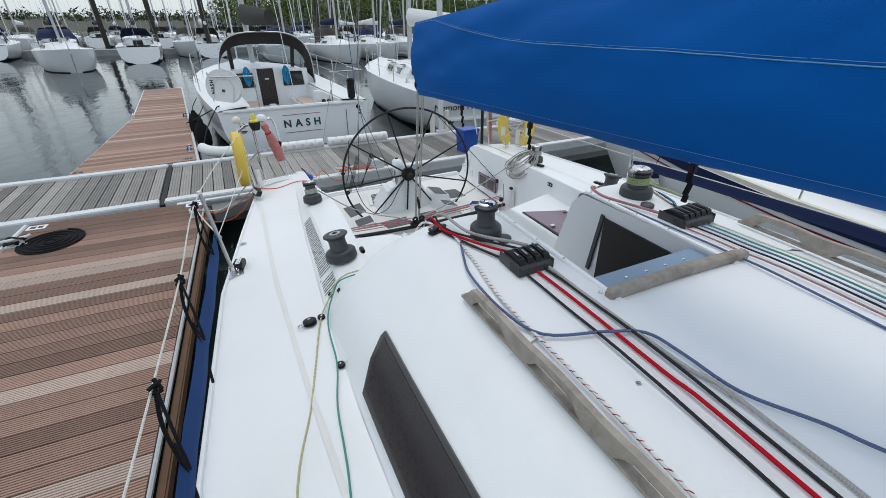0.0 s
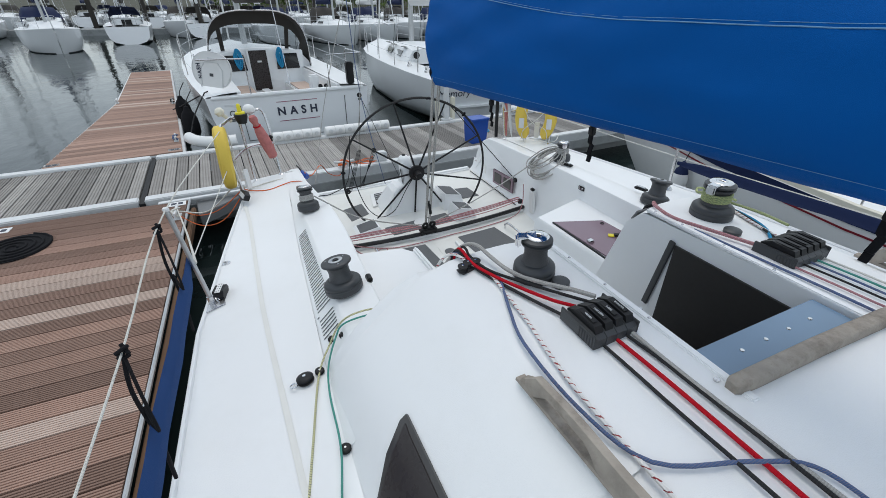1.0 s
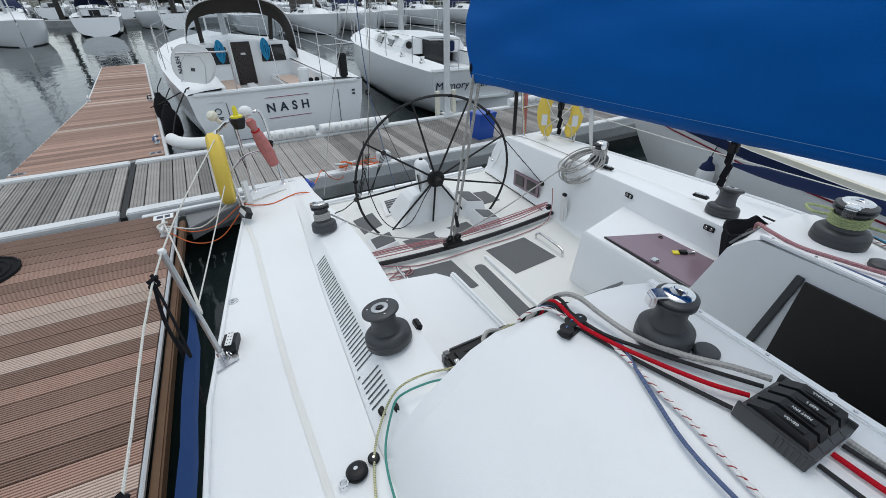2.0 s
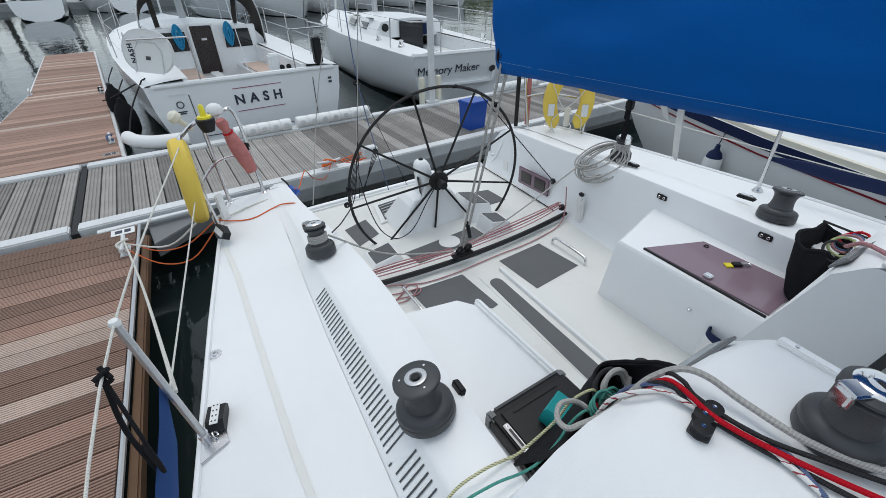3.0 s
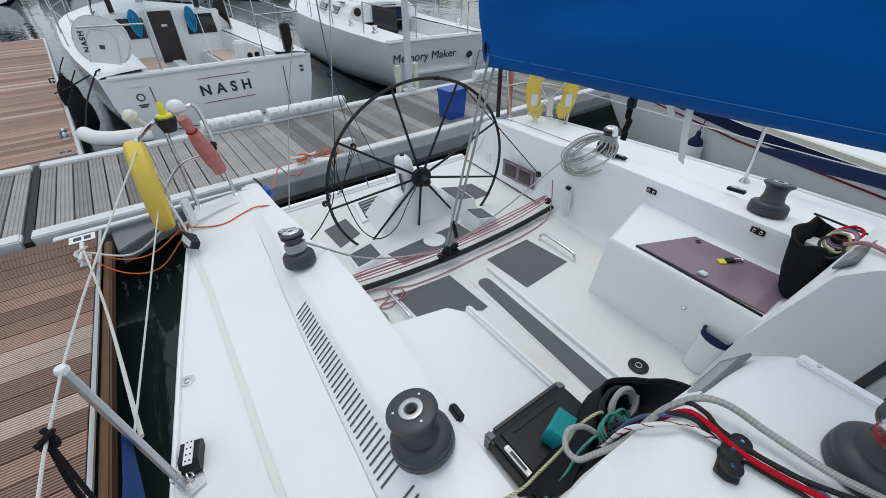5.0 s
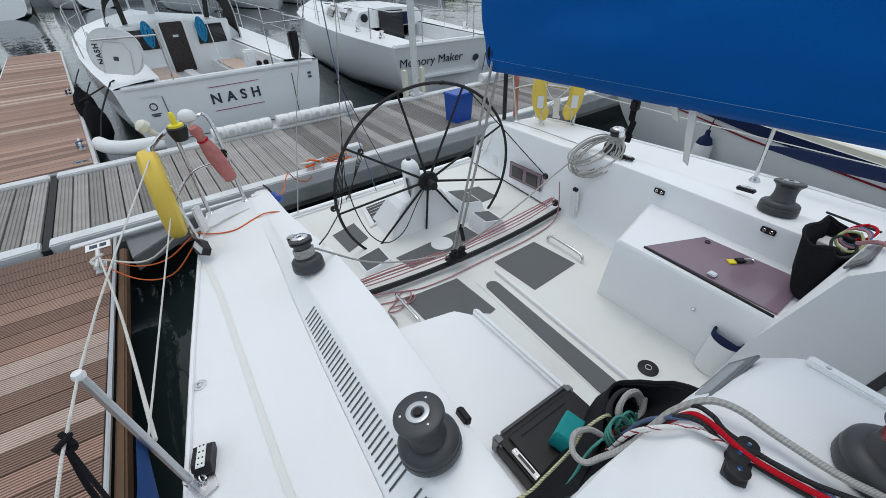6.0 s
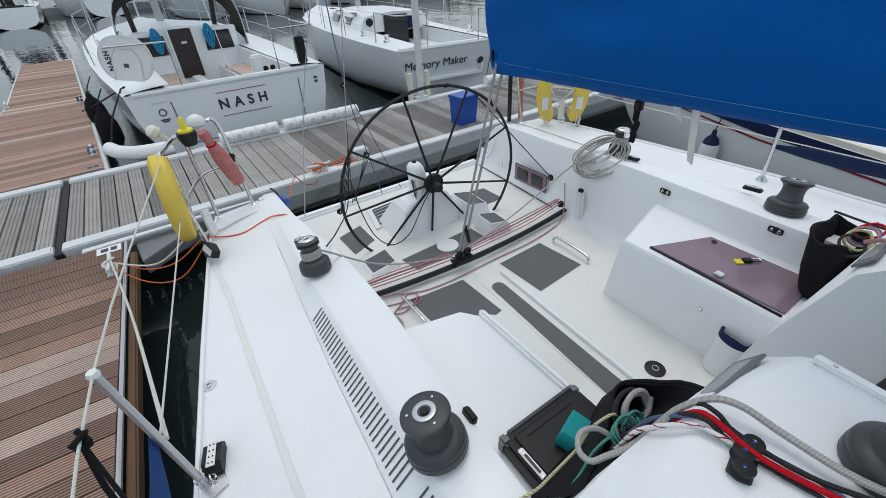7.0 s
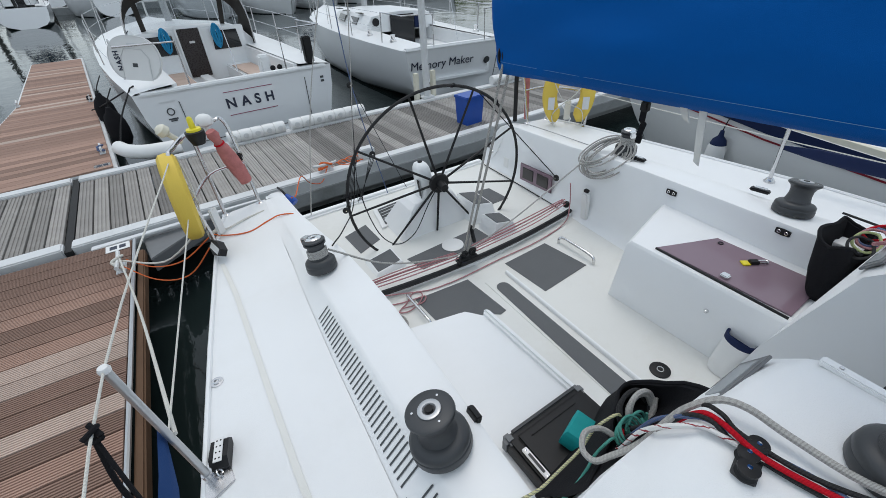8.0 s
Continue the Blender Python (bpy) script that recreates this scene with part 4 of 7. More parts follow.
# ---- lines over the cabin top ----
rope("halyard", "bright red halyard running through the clutch", on_cabin([(-0.455, -2.0), (-0.46, 0.2), (-0.462, 0.6), (-0.468, 1.0), (-0.475, 1.22)], 0.0065), 0.0065, R_RED)
rope("halyard", "bright red halyard bent towards the cockpit", on_cabin([(-0.495, 1.39), (-0.545, 1.46), (-0.60, 1.57), (-0.645, 1.68), (-0.675, 1.79)], 0.0065, 0.014) + [(-0.68, 1.88, 1.700), (-0.685, 1.92, 1.68), (-0.69, 1.96, 1.58), (-0.695, 2.02, 1.44), (-0.70, 2.045, 1.41), (-0.685, 2.06, 1.41)], 0.0065, R_RED)
for dx, nm in ((-0.052, "black line"), (0.048, "black line")):
    rope("control_line", "black control line running along the cabin top", on_cabin([(-0.46 + dx, -2.0), (-0.462 + dx, 0.3), (-0.47 + dx, 1.0), (-0.478 + dx * 0.9, 1.22)], 0.0055), 0.0055, R_BLACK)
rope("control_line", "black control line beside the winch", on_cabin([(-0.44, 1.39), (-0.50, 1.48), (-0.575, 1.60), (-0.64, 1.72), (-0.66, 1.84)], 0.0065, 0.012) + [(-0.66, 1.885, 1.70), (-0.66, 1.93, 1.68), (-0.665, 1.97, 1.57), (-0.68, 2.04, 1.44)], 0.0058, R_BLACK)
rope("control_line", "black control line beside the winch", on_cabin([(-0.55, 1.39), (-0.59, 1.5), (-0.63, 1.62), (-0.665, 1.74), (-0.68, 1.84)], 0.006, 0.002) + [(-0.69, 1.89, 1.695), (-0.695, 1.935, 1.66), (-0.70, 1.97, 1.56), (-0.71, 2.04, 1.42)], 0.006, R_BLACK)
rope("control_line", "thick grey line running along the cabin top", on_cabin([(-0.385, -2.0), (-0.37, 0.2), (-0.395, 0.6), (-0.415, 1.0), (-0.415, 1.22)], 0.0072), 0.0072, R_GREY)
rope("control_line", "thick grey line looping into the rope bag", on_cabin([(-0.415, 1.39), (-0.46, 1.46), (-0.53, 1.55), (-0.585, 1.66), (-0.60, 1.78)], 0.0095, 0.022) + [(-0.615, 1.86, 1.715), (-0.64, 1.91, 1.705), (-0.68, 1.945, 1.66), (-0.71, 1.96, 1.61), (-0.74, 1.97, 1.56), (-0.77, 1.985, 1.515), (-0.81, 2.01, 1.475), (-0.84, 2.03, 1.45), (-0.84, 2.07, 1.445), (-0.80, 2.10, 1.445), (-0.75, 2.09, 1.435), (-0.72, 2.06, 1.41), (-0.70, 2.03, 1.37)], 0.0085, R_GREY)
rope("halyard_tail", "white rope with red flecks lying on the cabin top", on_cabin([(-0.69, 0.0), (-0.69, 0.52), (-0.696, 0.75), (-0.703, 1.07), (-0.69, 1.25), (-0.665, 1.42), (-0.655, 1.55), (-0.645, 1.68), (-0.675, 1.80)], 0.006, 0.004) + [(-0.70, 1.885, 1.680), (-0.73, 1.925, 1.664), (-0.75, 1.985, 1.575), (-0.745, 2.02, 1.43), (-0.73, 2.04, 1.38)], 0.0062, R_WHITERED)
rope("control_line", "blue flecked line lying loose across the cabin top", on_cabin([(0.0, -0.2), (-0.208, 0.168), (-0.256, 0.283), (-0.345, 0.445), (-0.36, 0.62), (-0.384, 0.735), (-0.49, 0.80), (-0.68, 0.895), (-0.733, 1.08), (-0.73, 1.34), (-0.685, 1.50), (-0.645, 1.61), (-0.625, 1.68), (-0.655, 1.80)], 0.0055, 0.006) + [(-0.68, 1.885, 1.684), (-0.695, 1.925, 1.668), (-0.70, 1.985, 1.58), (-0.69, 2.03, 1.43)], 0.0055, R_BLUE)
for i, (m_, dx) in enumerate(((R_PINK, 0.40), (R_BLUE, 0.50), (R_GREEN, 0.545), (R_WHITE, 0.59), (R_BLACK, 0.455))):
    rope("control_line", "coloured control line running forward from the clutches", on_cabin([(dx + 0.03, -2.0), (dx + 0.03, 0.4), (dx + 0.02, 1.0), (dx + 0.01, 1.23)], 0.0042), 0.0042, m_)
rope("control_line", "blue grey line lying on the cabin top", on_cabin([(0.36, -1.5), (0.35, 0.5), (0.36, 0.95), (0.345, 1.3), (0.33, 1.6)], 0.005), 0.005, R_BLUE)
rope("control_line", "faded red line draped round the cabin corner", on_cabin([(0.43, 1.39), (0.40, 1.48), (0.36, 1.6), (0.33, 1.72), (0.36, 1.84)], 0.008, 0.006) + [(0.46, 1.93, 1.66), (0.62, 2.0, 1.55)], 0.008, R_PINK)
rope("control_line", "lime green rope led from the winch", on_cabin([(0.60, 1.64), (0.62, 1.52), (0.60, 1.39)], 0.006, 0.07), 0.006, R_LIME)
rope("control_line", "lime green rope tail over the coaming", [(0.54, 1.74, cab_z(0.54, 1.74) + 0.10), (0.64, 1.84, 1.72), (0.74, 1.90, 1.70), (0.80, 1.84, 1.69), (0.78, 1.72, 1.69)], 0.006, R_LIME)
for m_, dy in ((R_CYAN, 0.0), (R_BLACK, 0.03), (R_WHITERED, 0.06)):
    rope("control_line", "line tail lying beside the cabin top winch", on_cabin([(0.55 + dy, 1.40), (0.66, 1.5 + dy), (0.72, 1.66 + dy), (0.70, 1.80)], 0.006), 0.006, m_)
# deck organiser at the cabin's aft edge
org = thing("deck_organiser", "black rope organiser with three sheaves at the cabin edge", "deck organiser", at=on(-0.69, 1.80, cab_z(0.69, 1.8), 0, 0, 15))
part("plate", prism([(-0.045, -0.022), (0.045, -0.022), (0.055, 0.0), (0.045, 0.024), (-0.045, 0.024), (-0.052, 0)], 0, 0.006, 0.002), DARKGREY, org)
for x, y in ((-0.03, 0.0), (0.005, 0.008), (0.036, -0.002)):
    part("sheave", lathe([(0.0, 0.006), (0.021, 0.006), (0.016, 0.012), (0.016, 0.018), (0.021, 0.024), (0.021, 0.028), (0.006, 0.03), (0.0, 0.03)], 18, None, pose(x, y, 0)), BLACK, org)
    part("screw", lathe([(0.0, 0.029), (0.005, 0.029), (0.005, 0.032), (0.0, 0.0325)], 10, None, pose(x, y, 0)), CHROME, org)
for x, y in ((-0.345, 0.99), (-0.36, 0.45), (-0.30, 1.30), (-0.55, 0.60)):
    single("deck_bolt", lathe([(0.0, 0), (0.009, 0), (0.008, 0.004), (0.0, 0.005)], 12), STEEL, "small steel bolt head in the cabin top", "bolt", "deck bolts", at=on(x, y, cab_z(x, y)))


# ---- wooden handrails ----
def handrail(label, x0, x1, y0, y1, s):
    o = thing("handrail", label, "handrail", "cabin handrails", BOAT)
    n = 6
    L = y1 - y0

    def at_(y, h):
        x = x0 + (x1 - x0) * (y - y0) / L
        return x, y, cab_z(x, y) + h
    rings = []
    for i in range(81):
        y = y1 - L * i / 80
        x, y, z = at_(y, 0)
        ph = (i / 80 * n) % 1
        rise = 0.5 - 0.5 * math.cos(ph * 2 * math.pi)
        lo = 0.050 * min(1, max(0, rise * 2.4 - 0.5))
        hi = 0.070 + 0.008 * rise
        if i < 2 or i > 78:
            hi, lo = 0.022 + 0.02 * (i == 1 or i == 79), 0.0
        rings.append([(x - 0.014, y, z + lo), (x + 0.014, y, z + lo), (x + 0.017, y, z + (lo + hi) / 2), (x + 0.011, y, z + hi), (x - 0.011, y, z + hi), (x - 0.017, y, z + (lo + hi) / 2)])
    part("rail", loft(rings), TEAK, o, "grey weathered rail with finger gaps")
    rings = []
    for i in range(21):
        x, y, z = at_(y1 + 0.02 - (L + 0.04) * i / 20, 0)
        rings.append([(x - 0.016, y, z - 0.004), (x + 0.016, y, z - 0.004), (x + 0.0145, y, z + 0.006), (x - 0.0145, y, z + 0.006)])
    part("rail_base", loft(rings), TEAK, o)


handrail("grey weathered teak handrail on the cabin top", -0.70, -0.80, -0.9, 1.23, -1)
handrail("grey weathered teak handrail on the far side of the cabin", 0.86 - 0.10, 0.86 - 0.06, -0.9, 1.19, 1)

# ---- sliding hatch with wooden bar ----
hatch = thing("sliding_hatch", "blue-grey acrylic sliding hatch with weathered wooden bar", "hatch", at=BOAT)
part("panel", box(-0.29, 0.29, 0.93, 1.10, 1.664, 1.676, 0.003), BLUEACRYL, hatch, "blue-grey acrylic panel")
part("bar", loft([[(x, yc + r * 0.026 * math.copysign(abs(math.cos(w)) ** 0.6, math.cos(w)), zc_ + r * 0.026 * math.copysign(abs(math.sin(w)) ** 0.6, math.sin(w))) for w in (2 * math.pi * j / 12 for j in range(12))] for x, yc, zc_, r in ((-0.345, 0.952, 1.700, 0.6), (-0.33, 0.952, 1.703, 0.9), (-0.27, 0.948, 1.706, 0.95), (0.0, 0.940, 1.716, 0.95), (0.34, 0.932, 1.706, 0.95), (0.39, 0.930, 1.703, 0.9), (0.405, 0.930, 1.700, 0.6))]), TEAK, hatch, "weathered wooden bar")
for x in (-0.16, -0.05, 0.06, 0.17):
    part("screw", lathe([(0.0, 0), (0.007, 0), (0.006, 0.003), (0.0, 0.004)], 10, None, pose(x, 1.04, 1.676)), CHROME, hatch)
for s in (-1, 1):
    part("slide_rail", box(s * 0.315 - 0.014, s * 0.315 + 0.014, 0.9, 1.84, 1.680, 1.697, 0.004), GEL, yacht)
    for y in (1.25, 1.45, 1.65, 1.8):
        part("rail_screw", lathe([(0.0, 0), (0.006, 0), (0.005, 0.003), (0.0, 0.0035)], 8, None, pose(s * 0.315, y, 1.697)), STEEL, yacht)

# ---- cabin side window ----
def side_pt(y, f, s, off=0.0):
    fo, w, ze = lerp(CAB, y, 1), lerp(CAB, y, 2), lerp(CAB, y, 3)
    zf = lerp(EDGE, min(y, 1.8), 2) + 0.015
    x = fo - 0.06 + (w - fo + 0.06) * f if f >= 0 else fo - 0.06 - f * 0.4
    z = zf + 0.09 + ((ze - 0.03 - zf - 0.09) * f ** 0.8 if f >= 0 else f * 0.66)
    return Vector((s * (x + off * 0.66), y, z + off * 0.75))


for s in (-1, 1):
    for nm, inset, off, m_ in (("frame", 0.0, 0.010, SMOKED), ("pane", 0.020, 0.0125, DARKBROWN)):
        rings = []
        for y in (1.43 - inset * 1.3, 1.38 - inset, 1.30, 1.1, 0.8, 0.4, 0.0, -0.4 + inset):
            tip = max(0.0, min(1.0, (1.43 - inset - y) / 0.10))
            lo, hi = 0.30 - 0.36 * tip + inset * 2, 0.36 - inset * 2
            hi = max(hi, lo + 0.01)
            rings.append([side_pt(y, lo, s, off), side_pt(y, (lo + hi) / 2, s, off), side_pt(y, hi, s, off), side_pt(y, hi, s, -0.01), side_pt(y, lo, s, -0.01)])
        part("side_window" if nm == "frame" else "window_pane", loft(rings), m_, yacht, "dark smoked cabin side window" if nm == "frame" else "dark tinted pane")

# ---- side deck: webbing jackline, pads, lettering, blocks ----
def strip(pts, w, zf, thick=0.002):
    rings = []
    for (x, y) in pts:
        z = zf(x, y)
        rings.append([(x - w / 2, y, z), (x + w / 2, y, z), (x + w / 2, y, z + thick), (x - w / 2, y, z + thick)])
    return loft(rings)


single("jackline", strip([(-1.60, 4.05), (-1.575, 3.72), (-1.56, 3.12), (-1.545, 2.6), (-1.53, 2.34), (-1.47, 1.49), (-1.42, 0.96), (-1.3, 0.0), (-1.0, -2.0)], 0.024, lambda x, y: deck_z(x, y) + 0.002, 0.003), TAPE, "flat off-white webbing jackline along the side deck", "jackline", at=BOAT)
marks = thing("lettering", "charcoal row of letter-sized marks along the coaming", "lettering", at=BOAT)
rnd = random.Random(3)
for i in range(21):
    y = 3.23 - i * 0.0535
    fo, to, zt = lerp(COAM, y, 1), lerp(COAM, y, 2), lerp(COAM, y, 4)
    zf = lerp(EDGE, y, 2) + 0.018
    a, b2 = Vector((-fo - 0.0008, 0, zf)), Vector((-(to + 0.016) - 0.0008, 0, zt - 0.038))
    up = (b2 - a)
    nrm = Vector((-up.z, 0, up.x)).normalized()
    if nrm.x > 0:
        nrm = -nrm

    def on_face(dy, f):
        p = a + up * f
        return Vector((p.x, y + dy, p.z)) + nrm * 0.0015
    bmk = bmesh.new()
    hgt = (0.20, 0.88)
    if i == 17:
        strokes = [((0.0, 0.12), (0.0, 0.22))]
    else:
        kind_ = "two"
        strokes = {"bar": [((0.0, 0.22), (0.0, 0.86))], "two": [((0.014, hgt[0]), (0.014, hgt[1])), ((-0.014, hgt[0]), (-0.014, hgt[1]))], "slant": [((0.016, hgt[0]), (0.002, hgt[1])), ((-0.002, hgt[1]), (-0.016, hgt[0]))], "one": [((0.008, hgt[0]), (0.008, hgt[1])), ((0.0, hgt[0]), (-0.014, hgt[0] + 0.02))]}[kind_]
    for (d0, f0), (d1, f1) in strokes:
        p, q = on_face(d0, f0), on_face(d1, f1)
        side = (q - p).cross(nrm).normalized() * 0.0032
        merge(bmk, loft([[p - side, p + side, p + side + nrm * 0.001, p - side + nrm * 0.001], [q - side, q + side, q + side + nrm * 0.001, q - side + nrm * 0.001]]))
    part("mark", bmk, INK, marks)


def block(label, at, k=1.0, m_=BLACK, shackle=True):
    o = thing("pulley_block", label, "pulley block", "deck blocks", at)
    part("cheek", lathe([(0.0, -0.014), (0.020, -0.014), (0.028, -0.010), (0.030, -0.006), (0.024, -0.003), (0.024, 0.003), (0.030, 0.006), (0.028, 0.010), (0.020, 0.014), (0.0, 0.014)], 18, None, Matrix.Scale(k, 4)), m_, o, "black sheave and cheeks")
    part("pin", lathe([(0.0, -0.016), (0.006, -0.016), (0.006, 0.016), (0.0, 0.016)], 10, None, Matrix.Scale(k, 4)), CHROME, o)
    if shackle:
        part("shackle", torus((0.042 * k, 0, 0), 0.012 * k, 0.003 * k, (0, 0, 1), 16, 6), CHROME, o)
    return o


block("black pulley block lying on the side deck", on(-1.40, 1.945, deck_z(1.4, 1.94) + 0.014, 12, 0, 200), 1.25)
block("small black deck block guiding a line", on(-1.335, 1.965, deck_z(1.33, 1.96) + 0.010), 0.7, BLACK, False)
block("small black deck block guiding a green line", on(-1.31, 1.55, deck_z(1.3, 1.55) + 0.012), 0.7, BLACK, False)
for i, (x, y, z, m_) in enumerate(((-1.245, 2.10, 1.235, BLACK), (-1.195, 2.06, 1.275, BLACK))):
    block("black deck block on the coaming end", on(x, y, z, 0, 40, 0), 0.85, m_, False)
rope("control_line", "pale yellow flecked line on the side deck", [(-1.62, 0.5, 1.20), (-1.57, 1.03, 1.195), (-1.48, 1.35, 1.195), (-1.42, 1.61, 1.198), (-1.345, 1.93, 1.208), (-1.27, 2.06, 1.245), (-1.19, 2.09, 1.34), (-1.08, 2.09, 1.365), (-0.97, 2.085, 1.345), (-0.91, 2.09, 1.345), (-0.85, 2.09, 1.37), (-0.81, 2.09, 1.395), (-0.76, 2.10, 1.42), (-0.71, 2.095, 1.44), (-0.66, 2.09, 1.42), (-0.65, 2.07, 1.35)], 0.0045, R_YELLOW)
rope("control_line", "grey green line on the side deck", [(-1.46, 0.5, 1.21), (-1.40, 0.94, 1.205), (-1.385, 1.1, 1.206), (-1.37, 1.32, 1.207), (-1.325, 1.55, 1.225), (-1.318, 1.8, 1.222), (-1.295, 1.95, 1.232), (-1.235, 2.03, 1.31), (-1.19, 2.05, 1.355), (-1.08, 2.04, 1.375), (-0.99, 2.03, 1.36), (-0.92, 2.03, 1.36), (-0.85, 2.04, 1.385), (-0.81, 2.05, 1.41), (-0.77, 2.05, 1.435), (-0.73, 2.05, 1.42), (-0.71, 2.03, 1.36)], 0.0042, R_GREEN)
ring = thing("padeye", "round steel padeye on the side deck edge", "deck fitting", at=on(-1.735, 3.17, deck_z(1.73, 3.17)))
part("plate", lathe([(0.0, 0), (0.026, 0), (0.026, 0.003), (0.014, 0.004), (0.0, 0.004)], 20), STEEL, ring)
part("eye", torus((0, 0, 0.006), 0.012, 0.0035, (0.3, 0, 1), 18, 6), STEEL, ring)
dotted = thing("sheet_block", "black block with white dotted face shackled to the deck", "pulley block", at=on(-1.755, 2.81, deck_z(1.75, 2.8), 0, 0, -12))
part("cheek", loft([[(-0.030 * k_, y, z) for y, z in ((-0.05, 0.0), (0.04, 0.0), (0.055, 0.02), (0.04, 0.045), (-0.03, 0.05), (-0.055, 0.025))] for k_ in (1, -1)]), BLACK, dotted)
part("face_plate", box(-0.014, 0.014, -0.045, 0.045, 0.049, 0.053, 0.001), WHITEP, dotted, "white plate with dark dots")
for i in range(4):
    for j in (-0.006, 0.006):
        part("dot", lathe([(0.0, 0), (0.003, 0), (0.003, 0.001), (0.0, 0.001)], 8, None, pose(j, -0.033 + i * 0.022, 0.053)), BLACK, dotted)
part("shackle", torus((0, -0.065, 0.018), 0.014, 0.004, (1, 0.2, 0.5), 18, 6), CHROME, dotted)

# ---- stanchion, lifelines, padded cloth ----
stan = thing("stanchion", "grey alloy stanchion in a deck socket", "stanchion", at=BOAT)
SB, ST = Vector((-1.795, 2.74, 1.175)), Vector((-1.845, 2.79, 1.745))
part("post", tube([SB, ST], 0.0118, 10, False), ALLOY, stan)
part("cap", lathe([(0.0, -0.010), (0.0145, -0.008), (0.016, 0.0), (0.012, 0.009), (0.0, 0.012)], 14, None, Matrix.Translation(ST)), WHITEP, stan, "white plastic cap")
part("socket", tube([SB - Vector((0, 0, 0.01)), SB + (ST - SB) * 0.09], 0.018, 10, False), STEEL, stan)
part("foot_plate", prism([(-1.83, 2.66), (-1.73, 2.70), (-1.74, 2.79), (-1.83, 2.82)], 1.172, 1.182, 0.003), STEEL, stan, "cast steel foot plate")
PU, PL = Vector((-1.63, 4.32, 1.74)), Vector((-1.64, 4.32, 1.46))
MID = SB + (ST - SB) * 0.48
rope("lifeline", "white covered upper lifeline", [PU, ST, (-1.862, 1.80, 1.705), (-1.875, 0.9, 1.70), (-1.86, -1.2, 1.78), (-1.6, -2.8, 1.86)], 0.0036, R_WHITE)
rope("lifeline", "white covered lower lifeline", [PL, MID], 0.0034, R_WHITE)
rings = []
for i in range(25):
    y = 2.80 - 4.2 * i / 24
    x = -1.842 - 0.02 * math.sin(min(1, (2.72 - y) / 2) * 1.57) + 0.004 * math.sin(i * 1.9)
    k = min(1.0, 0.35 + i / 2.0)
    zt, zb = 1.468, 1.45 - 0.10 * k
    rings.append([(x, y, zt), (x - 0.014 * k, y, zt - 0.05 * k), (x - 0.017 * k, y, (zt + zb) / 2), (x - 0.015 * k, y, zb + 0.01), (x, y, zb), (x + 0.015 * k, y, zb + 0.01), (x + 0.016 * k, y, (zt + zb) / 2), (x + 0.013 * k, y, zt - 0.05 * k)])
single("padded_cloth", loft(rings), FENDERB, "dark blue padded cloth hanging from the lower lifeline", "padded cloth", at=BOAT)
rings = []
for i in range(25):
    y = 2.78 - 4.2 * i / 24
    x = 1.75 + 0.14 * math.sin(min(1, (2.66 - y) / 2) * 1.57) + 0.006 * math.sin(i * 2.3)
    k = min(1.0, 0.35 + i / 2.0)
    rings.append([(x + 0.022 * k * math.cos(w), y, 1.395 + 0.042 * k * math.sin(w)) for w in (6.283 * j / 10 for j in range(10))])
single("padded_cloth", loft(rings), NAVY, "navy padded cloth hanging from the far lifeline", "padded cloth", at=BOAT)
for y in (2.60, 1.80, 1.17):
    t_ = thing("fender_lashing", "black cord lashing tied to the lifeline", "lashing", "lashings", BOAT)
    x = -1.862
    zz = 1.705 if y < 2.5 else 1.735
    part("knot", tube([(x - 0.012, y - 0.02, zz + 0.01), (x + 0.016, y, zz + 0.016), (x - 0.004, y + 0.022, zz - 0.012), (x - 0.016, y, zz - 0.02), (x + 0.018, y - 0.015, zz - 0.006), (x, y + 0.015, zz + 0.018)], 0.0065, 7), BLACKCLOTH, t_)
    part("cord", tube([(x, y, zz), (x - 0.01, y - 0.05, 1.58), (x + 0.01, y - 0.10, 1.40), (x + 0.0, y - 0.12, 1.22)], 0.0065, 7), BLACKCLOTH, t_)
    part("cord", tube([(x, y, zz), (x + 0.03, y - 0.10, 1.6), (x + 0.035, y - 0.13, 1.47), (x + 0.0, y - 0.06, 1.52)], 0.005, 7), BLACKCLOTH, t_)

# ---- cockpit: pads, locker lid, fittings ----
def pad(label, outline, z, parent=None, h=0.004):
    return single("deck_pad", prism(outline, z, z + h, 0.0015), GREYPAD, label, "deck pad", "grey deck pads", BOAT)


pad("grey non-slip pad on the cockpit floor", [(-0.62, 3.60), (-0.22, 3.57), (-0.19, 3.18), (-0.24, 3.17), (-0.30, 3.22), (-0.60, 3.31)], 0.70)
pad("grey non-slip pad on the cockpit floor beside the grab rail", [(0.10, 3.56), (0.50, 3.58), (0.55, 3.21), (0.13, 3.17)], 0.70)
st_ = [(-0.145, 2.0), (-0.012, 2.0)] + [(-0.068 + 0.048 * math.cos(a), 3.36 + 0.048 * math.sin(a)) for a in (math.pi * i / 8 for i in range(9))]
pad("long grey non-slip strip along the foot brace", st_, 0.704)
single("foot_rail", box(0.028, 0.046, 2.0, 3.47, 0.70, 0.73, 0.004), GEL, "thin white edge rail on the cockpit floor", "edge rail", at=BOAT)
lid = thing("locker_lid", "smoked purple acrylic locker lid with steel latch", "locker lid", at=BOAT)
part("lid_panel", prism([(0.50, 2.74), (0.84, 2.60), (0.86, 2.10), (0.52, 2.08)], 1.146, 1.155, 0.0015), PURPLE, lid, "smoked purple acrylic")
part("lid_edge", box(0.492, 0.500, 2.08, 2.74, 1.142, 1.156), BLACK, lid, "black front edge")
